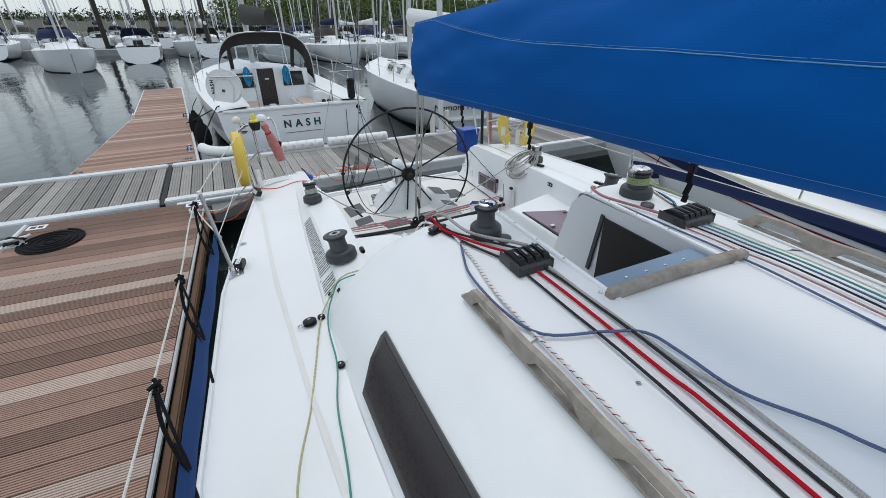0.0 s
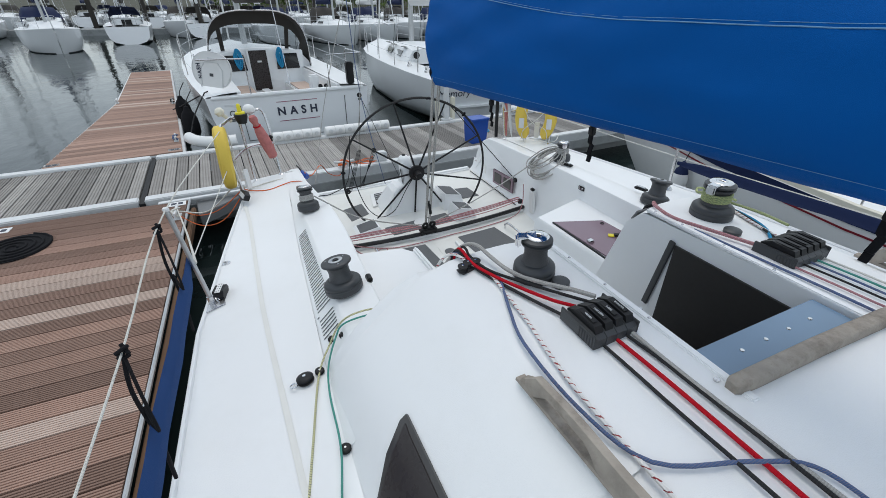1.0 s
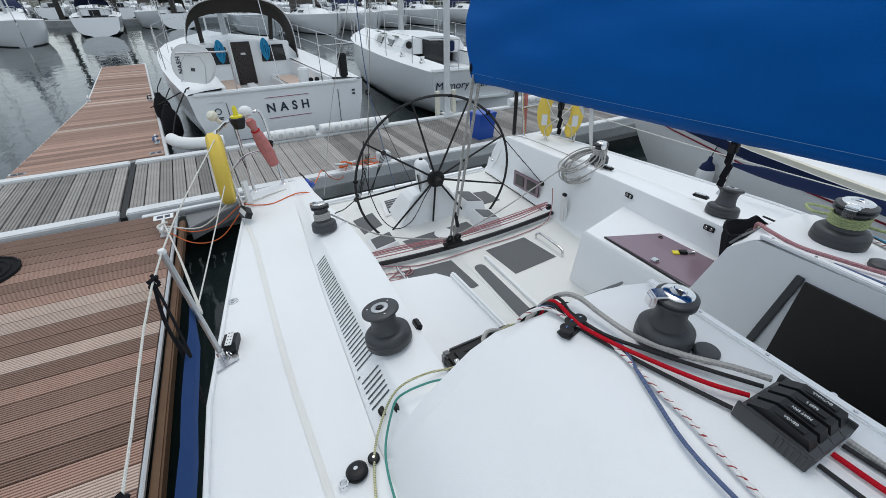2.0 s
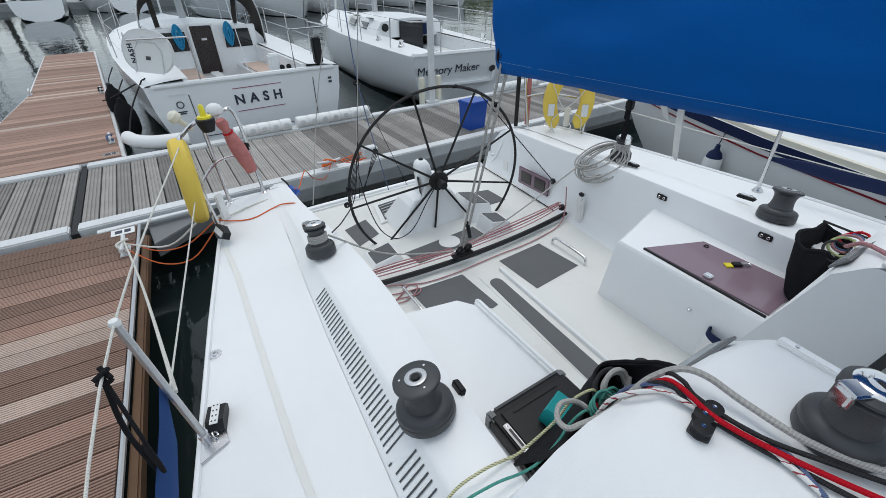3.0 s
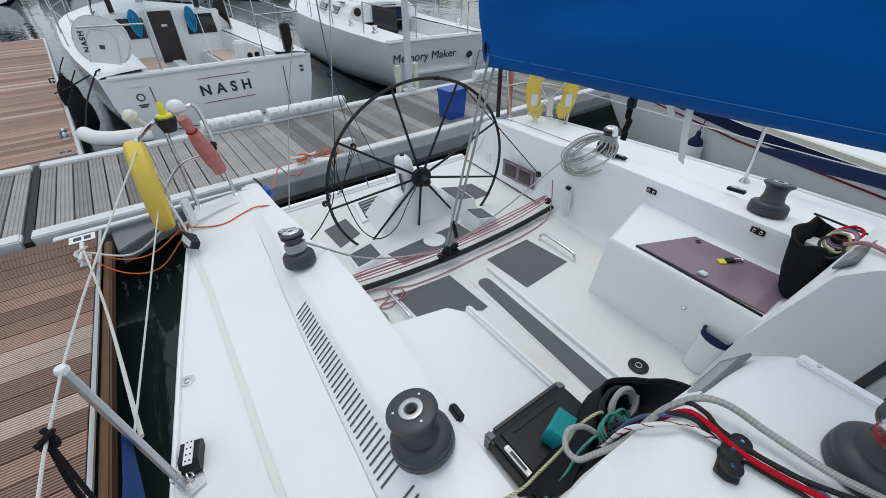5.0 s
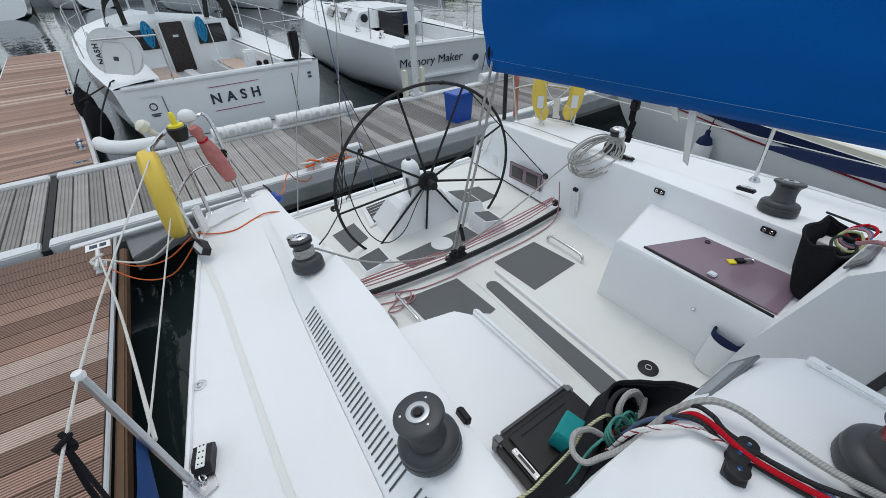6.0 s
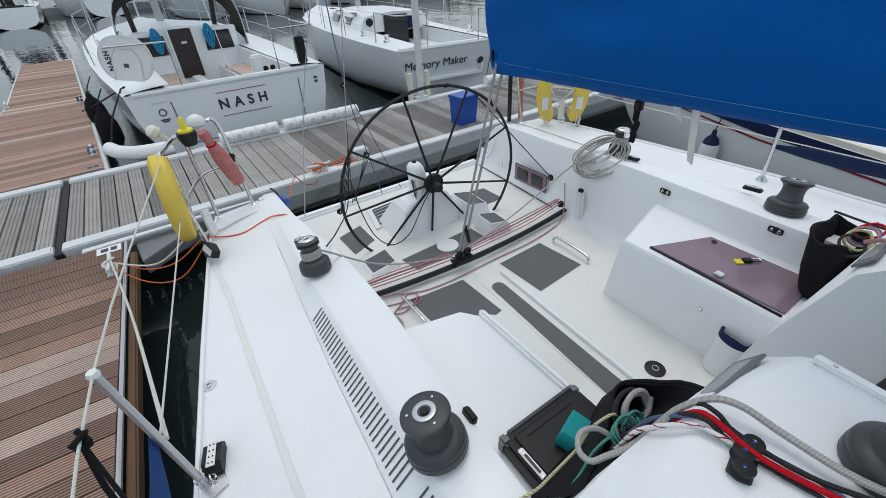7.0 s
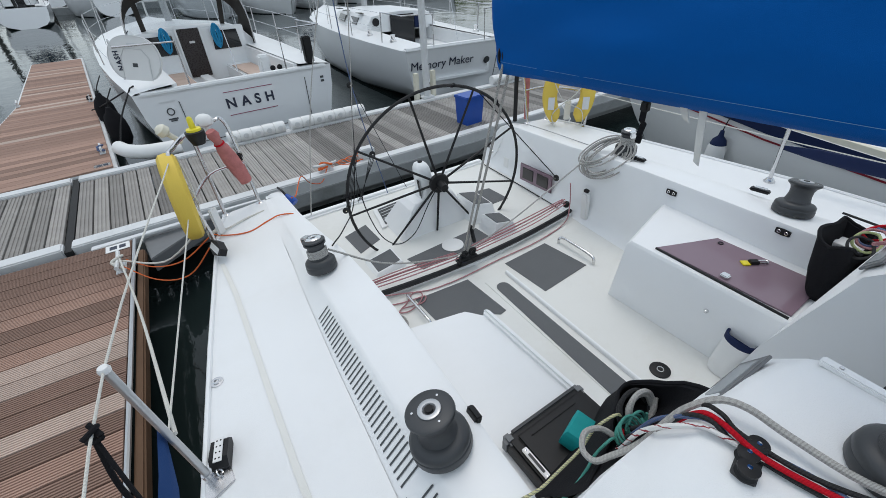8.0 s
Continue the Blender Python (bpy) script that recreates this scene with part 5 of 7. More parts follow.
part("latch", box(0.525, 0.565, 2.37, 2.41, 1.155, 1.172, 0.005), CHROME, lid, "steel latch")
part("finger_ring", torus((0.80, 2.56, 1.158), 0.012, 0.003, (0, 0, 1), 16, 6), BLACK, lid)
lock = thing("padlock", "padlock with yellow tag lying on the locker lid", "padlock", at=on(0.76, 2.37, 1.155, 0, 0, -34))
part("body", box(-0.02, 0.025, -0.016, 0.016, 0, 0.018, 0.003), BLACK, lock, "dark lock body")
part("shackle", tube([(0.025, -0.010, 0.009), (0.062, -0.010, 0.009), (0.07, 0, 0.009), (0.062, 0.010, 0.009), (0.025, 0.010, 0.009)], 0.004, 7), CHROME, lock)
part("tag", box(-0.058, -0.02, -0.020, 0.018, 0.0, 0.008, 0.002), YELLOWP, lock, "yellow plastic tag")
single("turn_button", lathe([(0.0, 0), (0.012, 0), (0.012, 0.006), (0.006, 0.016), (0.0, 0.018)], 12), CHROME, "small steel turn catch on the locker front", "catch", at=on(0.462, 2.375, 0.98, 0, -90, 0))
single("floor_plug", lathe([(0.0, 0), (0.052, 0), (0.052, 0.006), (0.046, 0.009), (0.022, 0.009), (0.020, 0.007), (0.014, 0.007), (0.012, 0.011), (0.0, 0.011)], 28), BLACK, "round black inspection plug in the cockpit floor", "deck plug", at=on(0.19, 2.37, 0.70))
single("floor_plug_ring", torus((0, 0, 0.0105), 0.016, 0.003, (0, 0, 1), 20, 6), CHROME, "steel ring in the middle of the black plug", "deck plug", at=on(0.19, 2.37, 0.70))
cup = thing("winch_handle_pocket", "white pocket with navy lining on the cockpit side", "handle pocket", at=on(0.435, 2.20, 0.70, 4, 6, 0) @ Matrix.Diagonal((0.8, 0.8, 0.92, 1)))
part("shell", lathe([(0.0, 0.0), (0.070, 0.0), (0.078, 0.04), (0.082, 0.27), (0.074, 0.27), (0.068, 0.05), (0.0, 0.04)], 24, None, Matrix.Diagonal((0.8, 1.1, 1, 1))), WHITEP, cup)
part("lining", lathe([(0.083, 0.235), (0.086, 0.272), (0.080, 0.276), (0.0735, 0.272), (0.066, 0.07), (0.0, 0.06)], 24, None, Matrix.Diagonal((0.8, 1.1, 1, 1))), NAVY, cup, "navy lining")
grab = single("grab_rail", tube([(0.585, 3.52, 0.69), (0.585, 3.52, 0.735), (0.60, 3.50, 0.755), (0.60, 3.42, 0.76), (0.60, 3.28, 0.76), (0.60, 3.21, 0.752), (0.595, 3.19, 0.735), (0.595, 3.19, 0.69)], 0.011, 10), CHROME, "polished steel grab rail on the cockpit floor", "grab rail", at=BOAT)
single("grab_rail", tube([(-0.655, 3.64, 0.69), (-0.655, 3.64, 0.73), (-0.66, 3.60, 0.745), (-0.655, 3.40, 0.745), (-0.65, 3.34, 0.73), (-0.65, 3.34, 0.69)], 0.010, 10), CHROME, "steel grab rail beside the grey pad", "grab rail", at=BOAT)
for y, z in ((2.36, 1.30), (2.985, 1.255)):
    f_ = thing("fairlead", "black oval bulkhead fitting with steel eyes", "deck fitting", "oval fittings", on(lerp(COAM, y, 3) - 0.002, y, z - 0.012, 0, -90, 0))
    part("plate", prism([(-0.016 + 0.0, -0.035), (0.016, -0.035), (0.018, 0.0), (0.016, 0.035), (-0.016, 0.035), (-0.018, 0.0)], 0, 0.008, 0.003), BLACK, f_)
    for dy in (-0.017, 0.017):
        part("eye", torus((0, dy, 0.009), 0.007, 0.0025, (0, 0, 1), 14, 6), CHROME, f_)
for x, y in ((1.30, 2.62), (1.20, 3.35)):
    b_o = thing("deck_cleat", "small black and steel deck fitting on the coaming", "deck fitting", "coaming fittings", on(x - 0.11, y, coam_z(y) - 0.002, 0, 0, 10))
    part("base", box(-0.02, 0.02, -0.05, 0.05, 0, 0.018, 0.006), BLACK, b_o)
    part("roller", box(-0.012, 0.012, -0.035, 0.035, 0.018, 0.028, 0.005), CHROME, b_o)
single("cam_cleat", box(-0.014, 0.014, -0.03, 0.03, 0, 0.03, 0.006), BLACK, "small black cam cleat on the coaming edge", "cleat", at=on(-0.990, 2.375, coam_z(2.4) - 0.012, 0, 12, 0))
single("cam_cleat", box(-0.02, 0.02, -0.03, 0.03, 0, 0.03, 0.006), BLACK, "small black cleat on the cockpit side", "cleat", at=on(-0.861, 3.595, 0.745, 0, 20, 0))
pk = thing("white_pocket", "slim white plastic holder on the cockpit side", "holder", at=on(0.955, 3.62, 0.86, 0, -6, 0))
part("body", box(-0.028, 0.012, -0.032, 0.032, -0.13, 0.12, 0.010), WHITEP, pk)
part("clip", box(-0.02, 0.01, -0.02, 0.02, 0.12, 0.145, 0.005), BLACK, pk)

# inset panel, plate and latches in the far quarter wall
for s in (1,):
    ins = thing("instrument_inset", "brown framed recess with two dark panels in the coaming", "recess panel", at=on(0.992, 4.24, 0.85, 0, -90, 0) @ pose(0, 0, 0, 3, 0, 0))
    part("frame", box(-0.085, 0.085, -0.20, 0.20, 0.0, 0.016, 0.012), PURPLE, ins, "brown translucent frame")
    for y in (-0.09, 0.09):
        part("dark_panel", box(-0.055, 0.055, y - 0.068, y + 0.068, 0.012, 0.022, 0.004), SMOKED, ins)
single("cover_plate", box(-0.05, 0.05, -0.035, 0.035, 0, 0.008, 0.003), WHITEP, "small white cover plate on the coaming wall", "cover plate", at=on(1.0, 4.68, 0.84, 0, -90, 0))
single("steel_catch", lathe([(0.0, 0), (0.016, 0), (0.016, 0.006), (0.008, 0.018), (0.0, 0.02)], 12), CHROME, "small steel catch on the coaming wall", "catch", at=on(1.0, 4.90, 0.88, 0, -90, 0))
single("floor_seam", tube([(0.965, 5.0, 0.712), (0.955, 4.4, 0.712), (0.94, 3.9, 0.712)], 0.005, 5, False), RUBBER, "black sealant line between floor and coaming", "seam", at=BOAT)

# ---- gear on the bench ----
case = thing("tool_case", "black plastic tool case with steel clasp lying on the bench", "case", at=on(-0.69, 2.235, 1.075, 0, 0, 2))
part("shell", box(-0.196, 0.188, -0.165, 0.116, 0.0, 0.070, 0.014), BLACK, case)
part("lid", box(-0.155, 0.155, -0.120, 0.088, 0.064, 0.078, 0.008), BLACK, case)
part("rim", box(-0.160, 0.165, 0.098, 0.118, 0.055, 0.076, 0.006), DARKGREY, case, "grey moulded rim")
for y in (-0.10, 0.06):
    part("lid_rib", box(-0.11, 0.11, y - 0.006, y + 0.006, 0.074, 0.082, 0.003), BLACK, case)
for x, y in ((-0.178, -0.145), (-0.178, 0.098), (0.17, 0.098), (0.17, -0.145)):
    part("corner", box(x - 0.023, x + 0.023, y - 0.023, y + 0.023, 0.002, 0.075, 0.012), CASEGREY, case, "grey moulded corner")
clasp = part("clasp", box(-0.176, -0.154, -0.085, 0.040, 0.074, 0.082, 0.003), ALLOY, case, "steel clasp")
part("clasp_slot", box(-0.170, -0.160, -0.060, 0.015, 0.081, 0.0845, 0.001), DARKGREY, clasp)
for y in (-0.075, 0.030):
    part("rivet", lathe([(0.0, 0), (0.005, 0), (0.004, 0.003), (0.0, 0.004)], 8, None, pose(-0.165, y, 0.0815)), CHROME, clasp)
single("sponge_pouch", loft([[(-0.05 * k_, -0.035 * k_, z), (0.05 * k_, -0.04 * k_, z), (0.052 * k_, 0.035 * k_, z), (-0.05 * k_, 0.04 * k_, z)] for z, k_ in ((0, 0.9), (0.01, 1.0), (0.05, 1.0), (0.06, 0.85))]), TEAL, "teal cloth pouch leaning on the black case", "pouch", at=on(-0.682, 2.195, 1.150, 12, 8, 24) @ Matrix.Scale(1.22, 4))
# rope bag hanging at the cabin's aft end: soft open sack
def rope_bag(label, at, w, d, h, seed, sq=0.7, lean=0.0):
    o = thing("rope_bag", label, "rope bag", "rope bags", at)
    rings = []
    for i, (z, k_) in enumerate(((0.0, 0.80), (0.2, 0.97), (0.55, 1.02), (0.85, 1.0), (1.0, 0.98), (0.98, 0.92), (0.75, 0.86), (0.45, 0.80))):
        ring_ = []
        for j in range(24):
            a_ = 2 * math.pi * j / 24
            wv = 1 + 0.14 * noise.noise(Vector((math.cos(a_) * 2 + seed, math.sin(a_) * 2, z * 3)))
            ring_.append((w * k_ * math.copysign(abs(math.cos(a_)) ** sq, math.cos(a_)) * wv, d * k_ * math.copysign(abs(math.sin(a_)) ** sq, math.sin(a_)) * wv + 0.012 * math.cos(a_ * 3), z * h - lean * z * math.sin(a_) + (0.04 * math.cos(a_ + seed) * (0.3 if lean else 1) + 0.015 * math.sin(a_ * 4) if i > 2 else 0)))
        rings.append(ring_)
    part("sack", loft(rings), BLACKCLOTH, o, "soft black cloth sack")
    top = rings[4] + [rings[4][0]]
    part("rim_binding", tube(top, 0.008, 6, False), BLACKCLOTH, o, "corded black rim")
    return o


sack = thing("rope_bag", "black cloth rope bag stuffed with coloured lines", "rope bag", "rope bags", BOAT)


def bag_ring(ctrl, seed, amp):
    """A closed soft ring through a few corners, with cloth folds."""
    n, out = len(ctrl), []
    c = [Vector(p) for p in ctrl]
    mid = sum(c, Vector()) / n
    for i in range(n):
        p0, p1, p2, p3 = c[i - 1], c[i], c[(i + 1) % n], c[(i + 2) % n]
        for k in range(7):
            t = k / 7
            q = 0.5 * (2 * p1 + (p2 - p0) * t + (2 * p0 - 5 * p1 + 4 * p2 - p3) * t * t + (3 * p1 - p0 - 3 * p2 + p3) * t ** 3)
            d = (q - mid).normalized()
            out.append(q + d * amp * noise.noise(q * 16 + Vector((seed, 0, 0))))
    return out


RIM = [(-0.50, 1.945, 1.575), (-0.545, 2.145, 1.425), (-0.645, 2.115, 1.405), (-0.745, 2.055, 1.40), (-0.915, 1.985, 1.46), (-0.70, 1.965, 1.55)]
FOOT = [(-0.47, 2.17, 1.165), (-0.475, 2.245, 1.155), (-0.62, 2.195, 1.155), (-0.78, 2.165, 1.155), (-0.95, 2.135, 1.155), (-0.70, 2.145, 1.165)]


def bag_mix(f, grow, seed, amp):
    ctrl = [Vector(a).lerp(Vector(b), f) for a, b in zip(FOOT, RIM)]
    mid = sum(ctrl, Vector()) / len(ctrl)
    return bag_ring([mid + (p - mid) * grow for p in ctrl], seed, amp)


rings = [bag_mix(0.0, 0.9, 0, 0.01), bag_mix(0.12, 1.02, 1, 0.012), bag_mix(0.4, 1.04, 2, 0.016), bag_mix(0.75, 1.02, 3, 0.014), bag_mix(1.0, 1.0, 4, 0.010), bag_mix(0.97, 0.93, 4, 0.010), bag_mix(0.75, 0.88, 3, 0.012), bag_mix(0.5, 0.80, 2, 0.01)]
part("sack", loft(rings), BLACKCLOTH, sack, "soft black cloth sack")
part("rim_binding", tube(rings[4] + [rings[4][0]], 0.006, 6, False), BLACKCLOTH, sack, "corded black rim")


def loops(m_, r, cx, cy, z, R, n, lean, seed, label):
    """A few loose turns of one line."""
    rnd_ = random.Random(seed)
    pts = []
    for i in range(n * 9 + 1):
        a = i * 6.283 / 9
        k = R * (1 + 0.18 * math.sin(i * 0.7 + seed))
        pts.append((cx + k * math.cos(a) + 0.006 * i / 9, cy + k * 0.8 * math.sin(a) * math.cos(lean), z + k * math.sin(a) * math.sin(lean) + 0.010 * i / 9 + rnd_.uniform(-0.003, 0.003)))
    rope("rope_coil", label, pts, r, m_, 7, 3)


loops(R_GREY, 0.0085, -0.60, 2.07, 1.40, 0.052, 2, 1.0, 1, "grey rope coil in the black bag")
loops(R_BLACK, 0.007, -0.615, 2.085, 1.395, 0.062, 2, 0.8, 2, "black rope coil in the black bag")
loops(R_GREEN, 0.0042, -0.690, 2.045, 1.412, 0.040, 3, 0.5, 3, "green cord loops in the black bag")
loops(R_GREEN, 0.0042, -0.640, 2.05, 1.405, 0.038, 2, 1.1, 4, "green cord loops in the black bag")
loops(R_GREY, 0.008, -0.70, 2.02, 1.34, 0.05, 1, 1.2, 6, "grey rope coil in the black bag")
# second bag at the other cabin end
rope_bag("black cloth rope bag hung on the cabin end", on(0.87, 2.07, 1.14, -10, 0, 8), 0.19, 0.08, 0.29, 4.0)
for m_, cx in ((R_BLACK, 0.78), (R_LIME, 0.84), (R_BLUE, 0.90), (R_RED, 0.96), (R_PINK, 0.88)):
    pts = [(cx + 0.06 * math.cos(a) + 0.01 * rnd.uniform(-1, 1), 2.05 + 0.045 * math.sin(a), 1.435 + 0.02 * math.sin(a + cx * 9)) for a in (i * 0.6 for i in range(12))]
    rope("rope_coil", "coloured rope loop on top of the bag", pts, 0.006, m_)
for s in (-1, 1):
    pn = thing("bulkhead_panel", "grey smoked panel set in the raked cabin end", "panel", "cabin end panels", on(s * 0.47, 1.940, 1.606, -57, 0, 0))
    part("panel", prism([(-0.13 * s, -0.04), (0.09 * s, -0.04), (0.12 * s, 0.04), (-0.11 * s, 0.04)], -0.004, 0.005, 0.002), CASEGREY, pn)
    part("pane", prism([(-0.10 * s, -0.024), (0.072 * s, -0.024), (0.092 * s, 0.024), (-0.085 * s, 0.024)], 0.004, 0.008, 0.001), PANELGREY, pn, "paler grey pane")

# ---- traveller and mainsheet ----
trav = thing("mainsheet_traveller", "black traveller track with car across the cockpit", "traveller", at=BOAT)


def trav_y(x):
    return 3.69 + 0.085 * x * x


part("track", tube([(x, trav_y(x), 0.742) for x in np.linspace(-0.96, 0.95, 21)], 0.023, 6, False, None, 6, 0.8), BLACK, trav, "black curved track")
part("car", box(-0.22, -0.06, 3.65, 3.73, 0.758, 0.795, 0.008), BLACK, trav, "black traveller car")
for x in (-0.165, -0.095):
    part("car_sheave", torus((x, 3.69, 0.824), 0.022, 0.012, (0, 1, 0.2), 18, 8), BLACK, trav)
for s in (-1, 1):
    part("end_block", lathe([(0.0, -0.02), (0.022, -0.02), (0.026, 0), (0.022, 0.02), (0.0, 0.02)], 14, None, pose(s * 0.92, 3.79, 0.80)), BLACK, trav)
for k in range(5):
    dz, dy = 0.012 * (k % 3), 0.021 * k
    rope("traveller_line", "faded red traveller line beside the track", [(-0.92, 3.785 + dy * 0.6, 0.785 + dz), (-0.6, 3.74 + dy, 0.79 + dz), (-0.20, 3.705 + dy * 0.7, 0.795 + dz)], 0.0045, R_PINK)
    rope("traveller_line", "faded red traveller line beside the track", [(0.92, 3.785 + dy * 0.6, 0.815 + dz), (0.5, 3.725 + dy, 0.80 + dz), (-0.05, 3.705 + dy * 0.7, 0.795 + dz)], 0.0045, R_PINK)
rope("traveller_tail", "faded red line lying loose on the cockpit floor", [(0.95, 3.80, 0.98), (0.93, 3.76, 0.80), (0.80, 3.68, 0.715), (0.45, 3.62, 0.71), (0.1, 3.615, 0.71), (-0.25, 3.60, 0.71), (-0.48, 3.62, 0.708), (-0.60, 3.66, 0.708), (-0.68, 3.60, 0.708), (-0.76, 3.55, 0.708), (-0.70, 3.52, 0.71), (-0.60, 3.56, 0.712), (-0.56, 3.63, 0.714), (-0.66, 3.68, 0.72), (-0.85, 3.69, 0.80), (-0.95, 3.74, 0.95), (-1.02, 3.70, 1.2)], 0.0045, R_PINK)
rope("traveller_tail", "faded red line lying loose by the track", [(-0.92, 3.77, 0.84), (-0.8, 3.66, 0.72), (-0.72, 3.62, 0.71), (-0.62, 3.60, 0.71), (-0.55, 3.585, 0.71), (-0.60, 3.54, 0.71), (-0.74, 3.57, 0.71)], 0.0045, R_PINK)
rope("mainsheet_tail", "grey mainsheet led to the coaming winch", [(-1.09, 3.52, 1.37), (-0.8, 3.56, 1.12), (-0.45, 3.63, 0.94), (-0.14, 3.695, 0.84), (0.3, 3.70, 0.95), (0.8, 3.70, 1.15), (1.07, 3.60, 1.36)], 0.0055, R_GREY)
BE = Vector((-0.215, 3.17, 2.16))
for i, (dx, dy) in enumerate(((-0.03, 0.0), (-0.01, 0.02), (0.012, 0.0), (0.034, 0.02))):
    rope("mainsheet", "grey mainsheet part between boom and traveller", [BE + Vector((dx, dy + 0.03, 0)), (-0.14 + dx * 0.8, 3.693 + dy * 0.5, 0.845)], 0.0052, R_GREY)
blk = block("large black mainsheet block under the boom end", BOAT @ Matrix.Translation(BE + Vector((0, 0.05, 0.03))) @ pose(0, 0, 0, 90, 0, 20), 1.5, BLACK, False)
single("sheet_adjuster", box(-0.012, 0.012, -0.01, 0.01, -0.06, 0.06, 0.005), BLACK, "slim black block on the mainsheet", "pulley block", at=on(-0.15, 3.60, 1.04, -20, 0, 0))
single("white_disc", lathe([(0.0, 0), (0.085, 0), (0.085, 0.004), (0.075, 0.006), (0.0, 0.006)], 30), WHITEP, "white round inspection plate by the pedestal", "deck plate", at=on(-0.085, 3.975, 0.706))

# ---- wheel and pedestal ----
ped = thing("steering_pedestal", "white tapered steering pedestal on the cockpit floor", "steering pedestal", at=BOAT)
rings = []
for z, y0, y1, xa, xb in ((0.695, 4.245, 4.66, -0.385, 0.285), (0.72, 4.250, 4.65, -0.375, 0.275), (0.94, 4.252, 4.52, -0.275, 0.15), (0.985, 4.254, 4.48, -0.235, 0.12), (1.01, 4.256, 4.44, -0.175, 0.085), (1.15, 4.258, 4.38, -0.12, 0.025)):
    c = 0.03
    rings.append([(xa + c, y0, z), (xb - c, y0, z), (xb - c * 0.3, y0 + c * 0.3, z), (xb, y0 + c, z), (xb, y1 - c, z), (xb - c, y1, z), (xa + c, y1, z), (xa, y1 - c, z), (xa, y0 + c, z), (xa + c * 0.3, y0 + c * 0.3, z)])
part("column", loft(rings), GEL, ped, "white flat-faced tapered column", False)
rings = []
for z, k_ in ((0.86, 1.0), (1.10, 1.0), (1.20, 0.99), (1.245, 0.9), (1.272, 0.68), (1.284, 0.35), (1.286, 0.05)):
    rings.append([(-0.10 - 0.10 * (z - 1.1) + 0.062 * k_ * math.copysign(abs(math.cos(a)) ** 0.7, math.cos(a)), 4.335 + 0.075 * k_ * math.copysign(abs(math.sin(a)) ** 0.7, math.sin(a)), z) for a in (2 * math.pi * k / 24 for k in range(24))])
part("pod", loft(rings), GEL, ped, "white rounded pod behind the hub")
part("grip_slot", loft([[(-0.168 + 0.01 * q, 4.262 + 0.02 * abs(q), z - 0.004), (-0.168 + 0.01 * q, 4.262 + 0.02 * abs(q) + 0.035, z)] for q, z in ((1, 0.985), (0.2, 1.0), (0, 1.06), (-0.6, 1.15), (-0.5, 1.17))], closed=False), BLACK, ped, "black grip slot")
part("compass", lathe([(0.0, 0), (0.03, 0), (0.03, 0.012), (0.02, 0.022), (0.0, 0.024)], 18, None, pose(-0.118, 4.335, 1.284) @ Matrix.Scale(0.6, 4)), BLACK, ped)
wheel = thing("ship_wheel", "large black steering wheel with nine slim spokes", "steering wheel", at=on(-0.035, 4.21, 1.133, -87, 0, -4.5))
part("rim", torus((0, 0, 0), 0.712, 0.0108, (0, 0, 1), 72, 8), RUBBER, wheel, "leather-dark rim")
part("hub", lathe([(0.0, -0.10), (0.03, -0.10), (0.035, -0.02), (0.076, -0.016), (0.080, 0.0), (0.076, 0.016), (0.03, 0.022), (0.0, 0.022)], 24), BLACK, wheel, "round black hub")
for i in range(9):
    a = math.pi * 2 * i / 9 + 4.447
    part("spoke", tube([(0.05 * math.cos(a), 0.05 * math.sin(a), 0), (0.708 * math.cos(a), 0.708 * math.sin(a), 0)], lambda t: 0.0098 - 0.002 * t, 7, False), BLACK, wheel)
part("king_spoke_lashing", torus((0.712 * math.cos(1.38), -0.712 * math.sin(1.38), 0), 0.014, 0.008, (0.2, 1, 0), 14, 6), BLACKCLOTH, wheel)
for a in (3.0, 0.82):
    part("lashing", torus((0.712 * math.cos(a), -0.712 * math.sin(a), 0), 0.014, 0.009, (math.sin(a), math.cos(a), 0), 14, 6), BLACKCLOTH, wheel)


def chock(label, x0, x1, y0, y1, h0, h1):
    o = thing("foot_chock", label, "foot chock", "helm foot chocks", BOAT)
    part("wedge", loft([[(x0 - 0.03, y0 - 0.02, 0.69), (x1 + 0.03, y0 - 0.02, 0.69), (x1 + 0.03, y1 + 0.02, 0.69), (x0 - 0.03, y1 + 0.02, 0.69)], [(x0, y0, 0.70 + h0), (x1, y0, 0.70 + h1), (x1, y1, 0.70 + h1), (x0, y1, 0.70 + h0)]]), GEL, o, smooth=False)
    n = 0.012
    part("tread", loft([[(x0 + n, y0 + n, 0.701 + h0), (x1 - n, y0 + n, 0.701 + h1), (x1 - n, y1 - n, 0.701 + h1), (x0 + n, y1 - n, 0.701 + h0)], [(x0 + n, y0 + n, 0.705 + h0), (x1 - n, y0 + n, 0.705 + h1), (x1 - n, y1 - n, 0.705 + h1), (x0 + n, y1 - n, 0.705 + h0)]]), GREYPAD, o, "grey tread pad")


chock("white foot chock with grey tread for the helm", 0.24, 0.42, 4.14, 4.40, 0.17, 0.13)
chock("white foot chock with grey tread for the helm", 0.25, 0.42, 3.86, 4.04, 0.13, 0.09)
chock("low white foot chock with grey tread", -0.72, -0.52, 3.98, 4.17, 0.02, 0.05)
pad("grey non-slip pad on the helm floor", [(-0.742, 4.607), (-0.528, 4.678), (-0.516, 4.398), (-0.72, 4.307)], 0.70)
pad("grey non-slip pad in front of the pedestal", [(-0.46, 4.03), (0.20, 4.07), (0.22, 3.87), (-0.42, 3.85)], 0.70)
pad("grey non-slip pad on the helm floor by the coaming", [(0.50, 4.60), (0.70, 4.56), (0.72, 4.30), (0.52, 4.30)], 0.70)
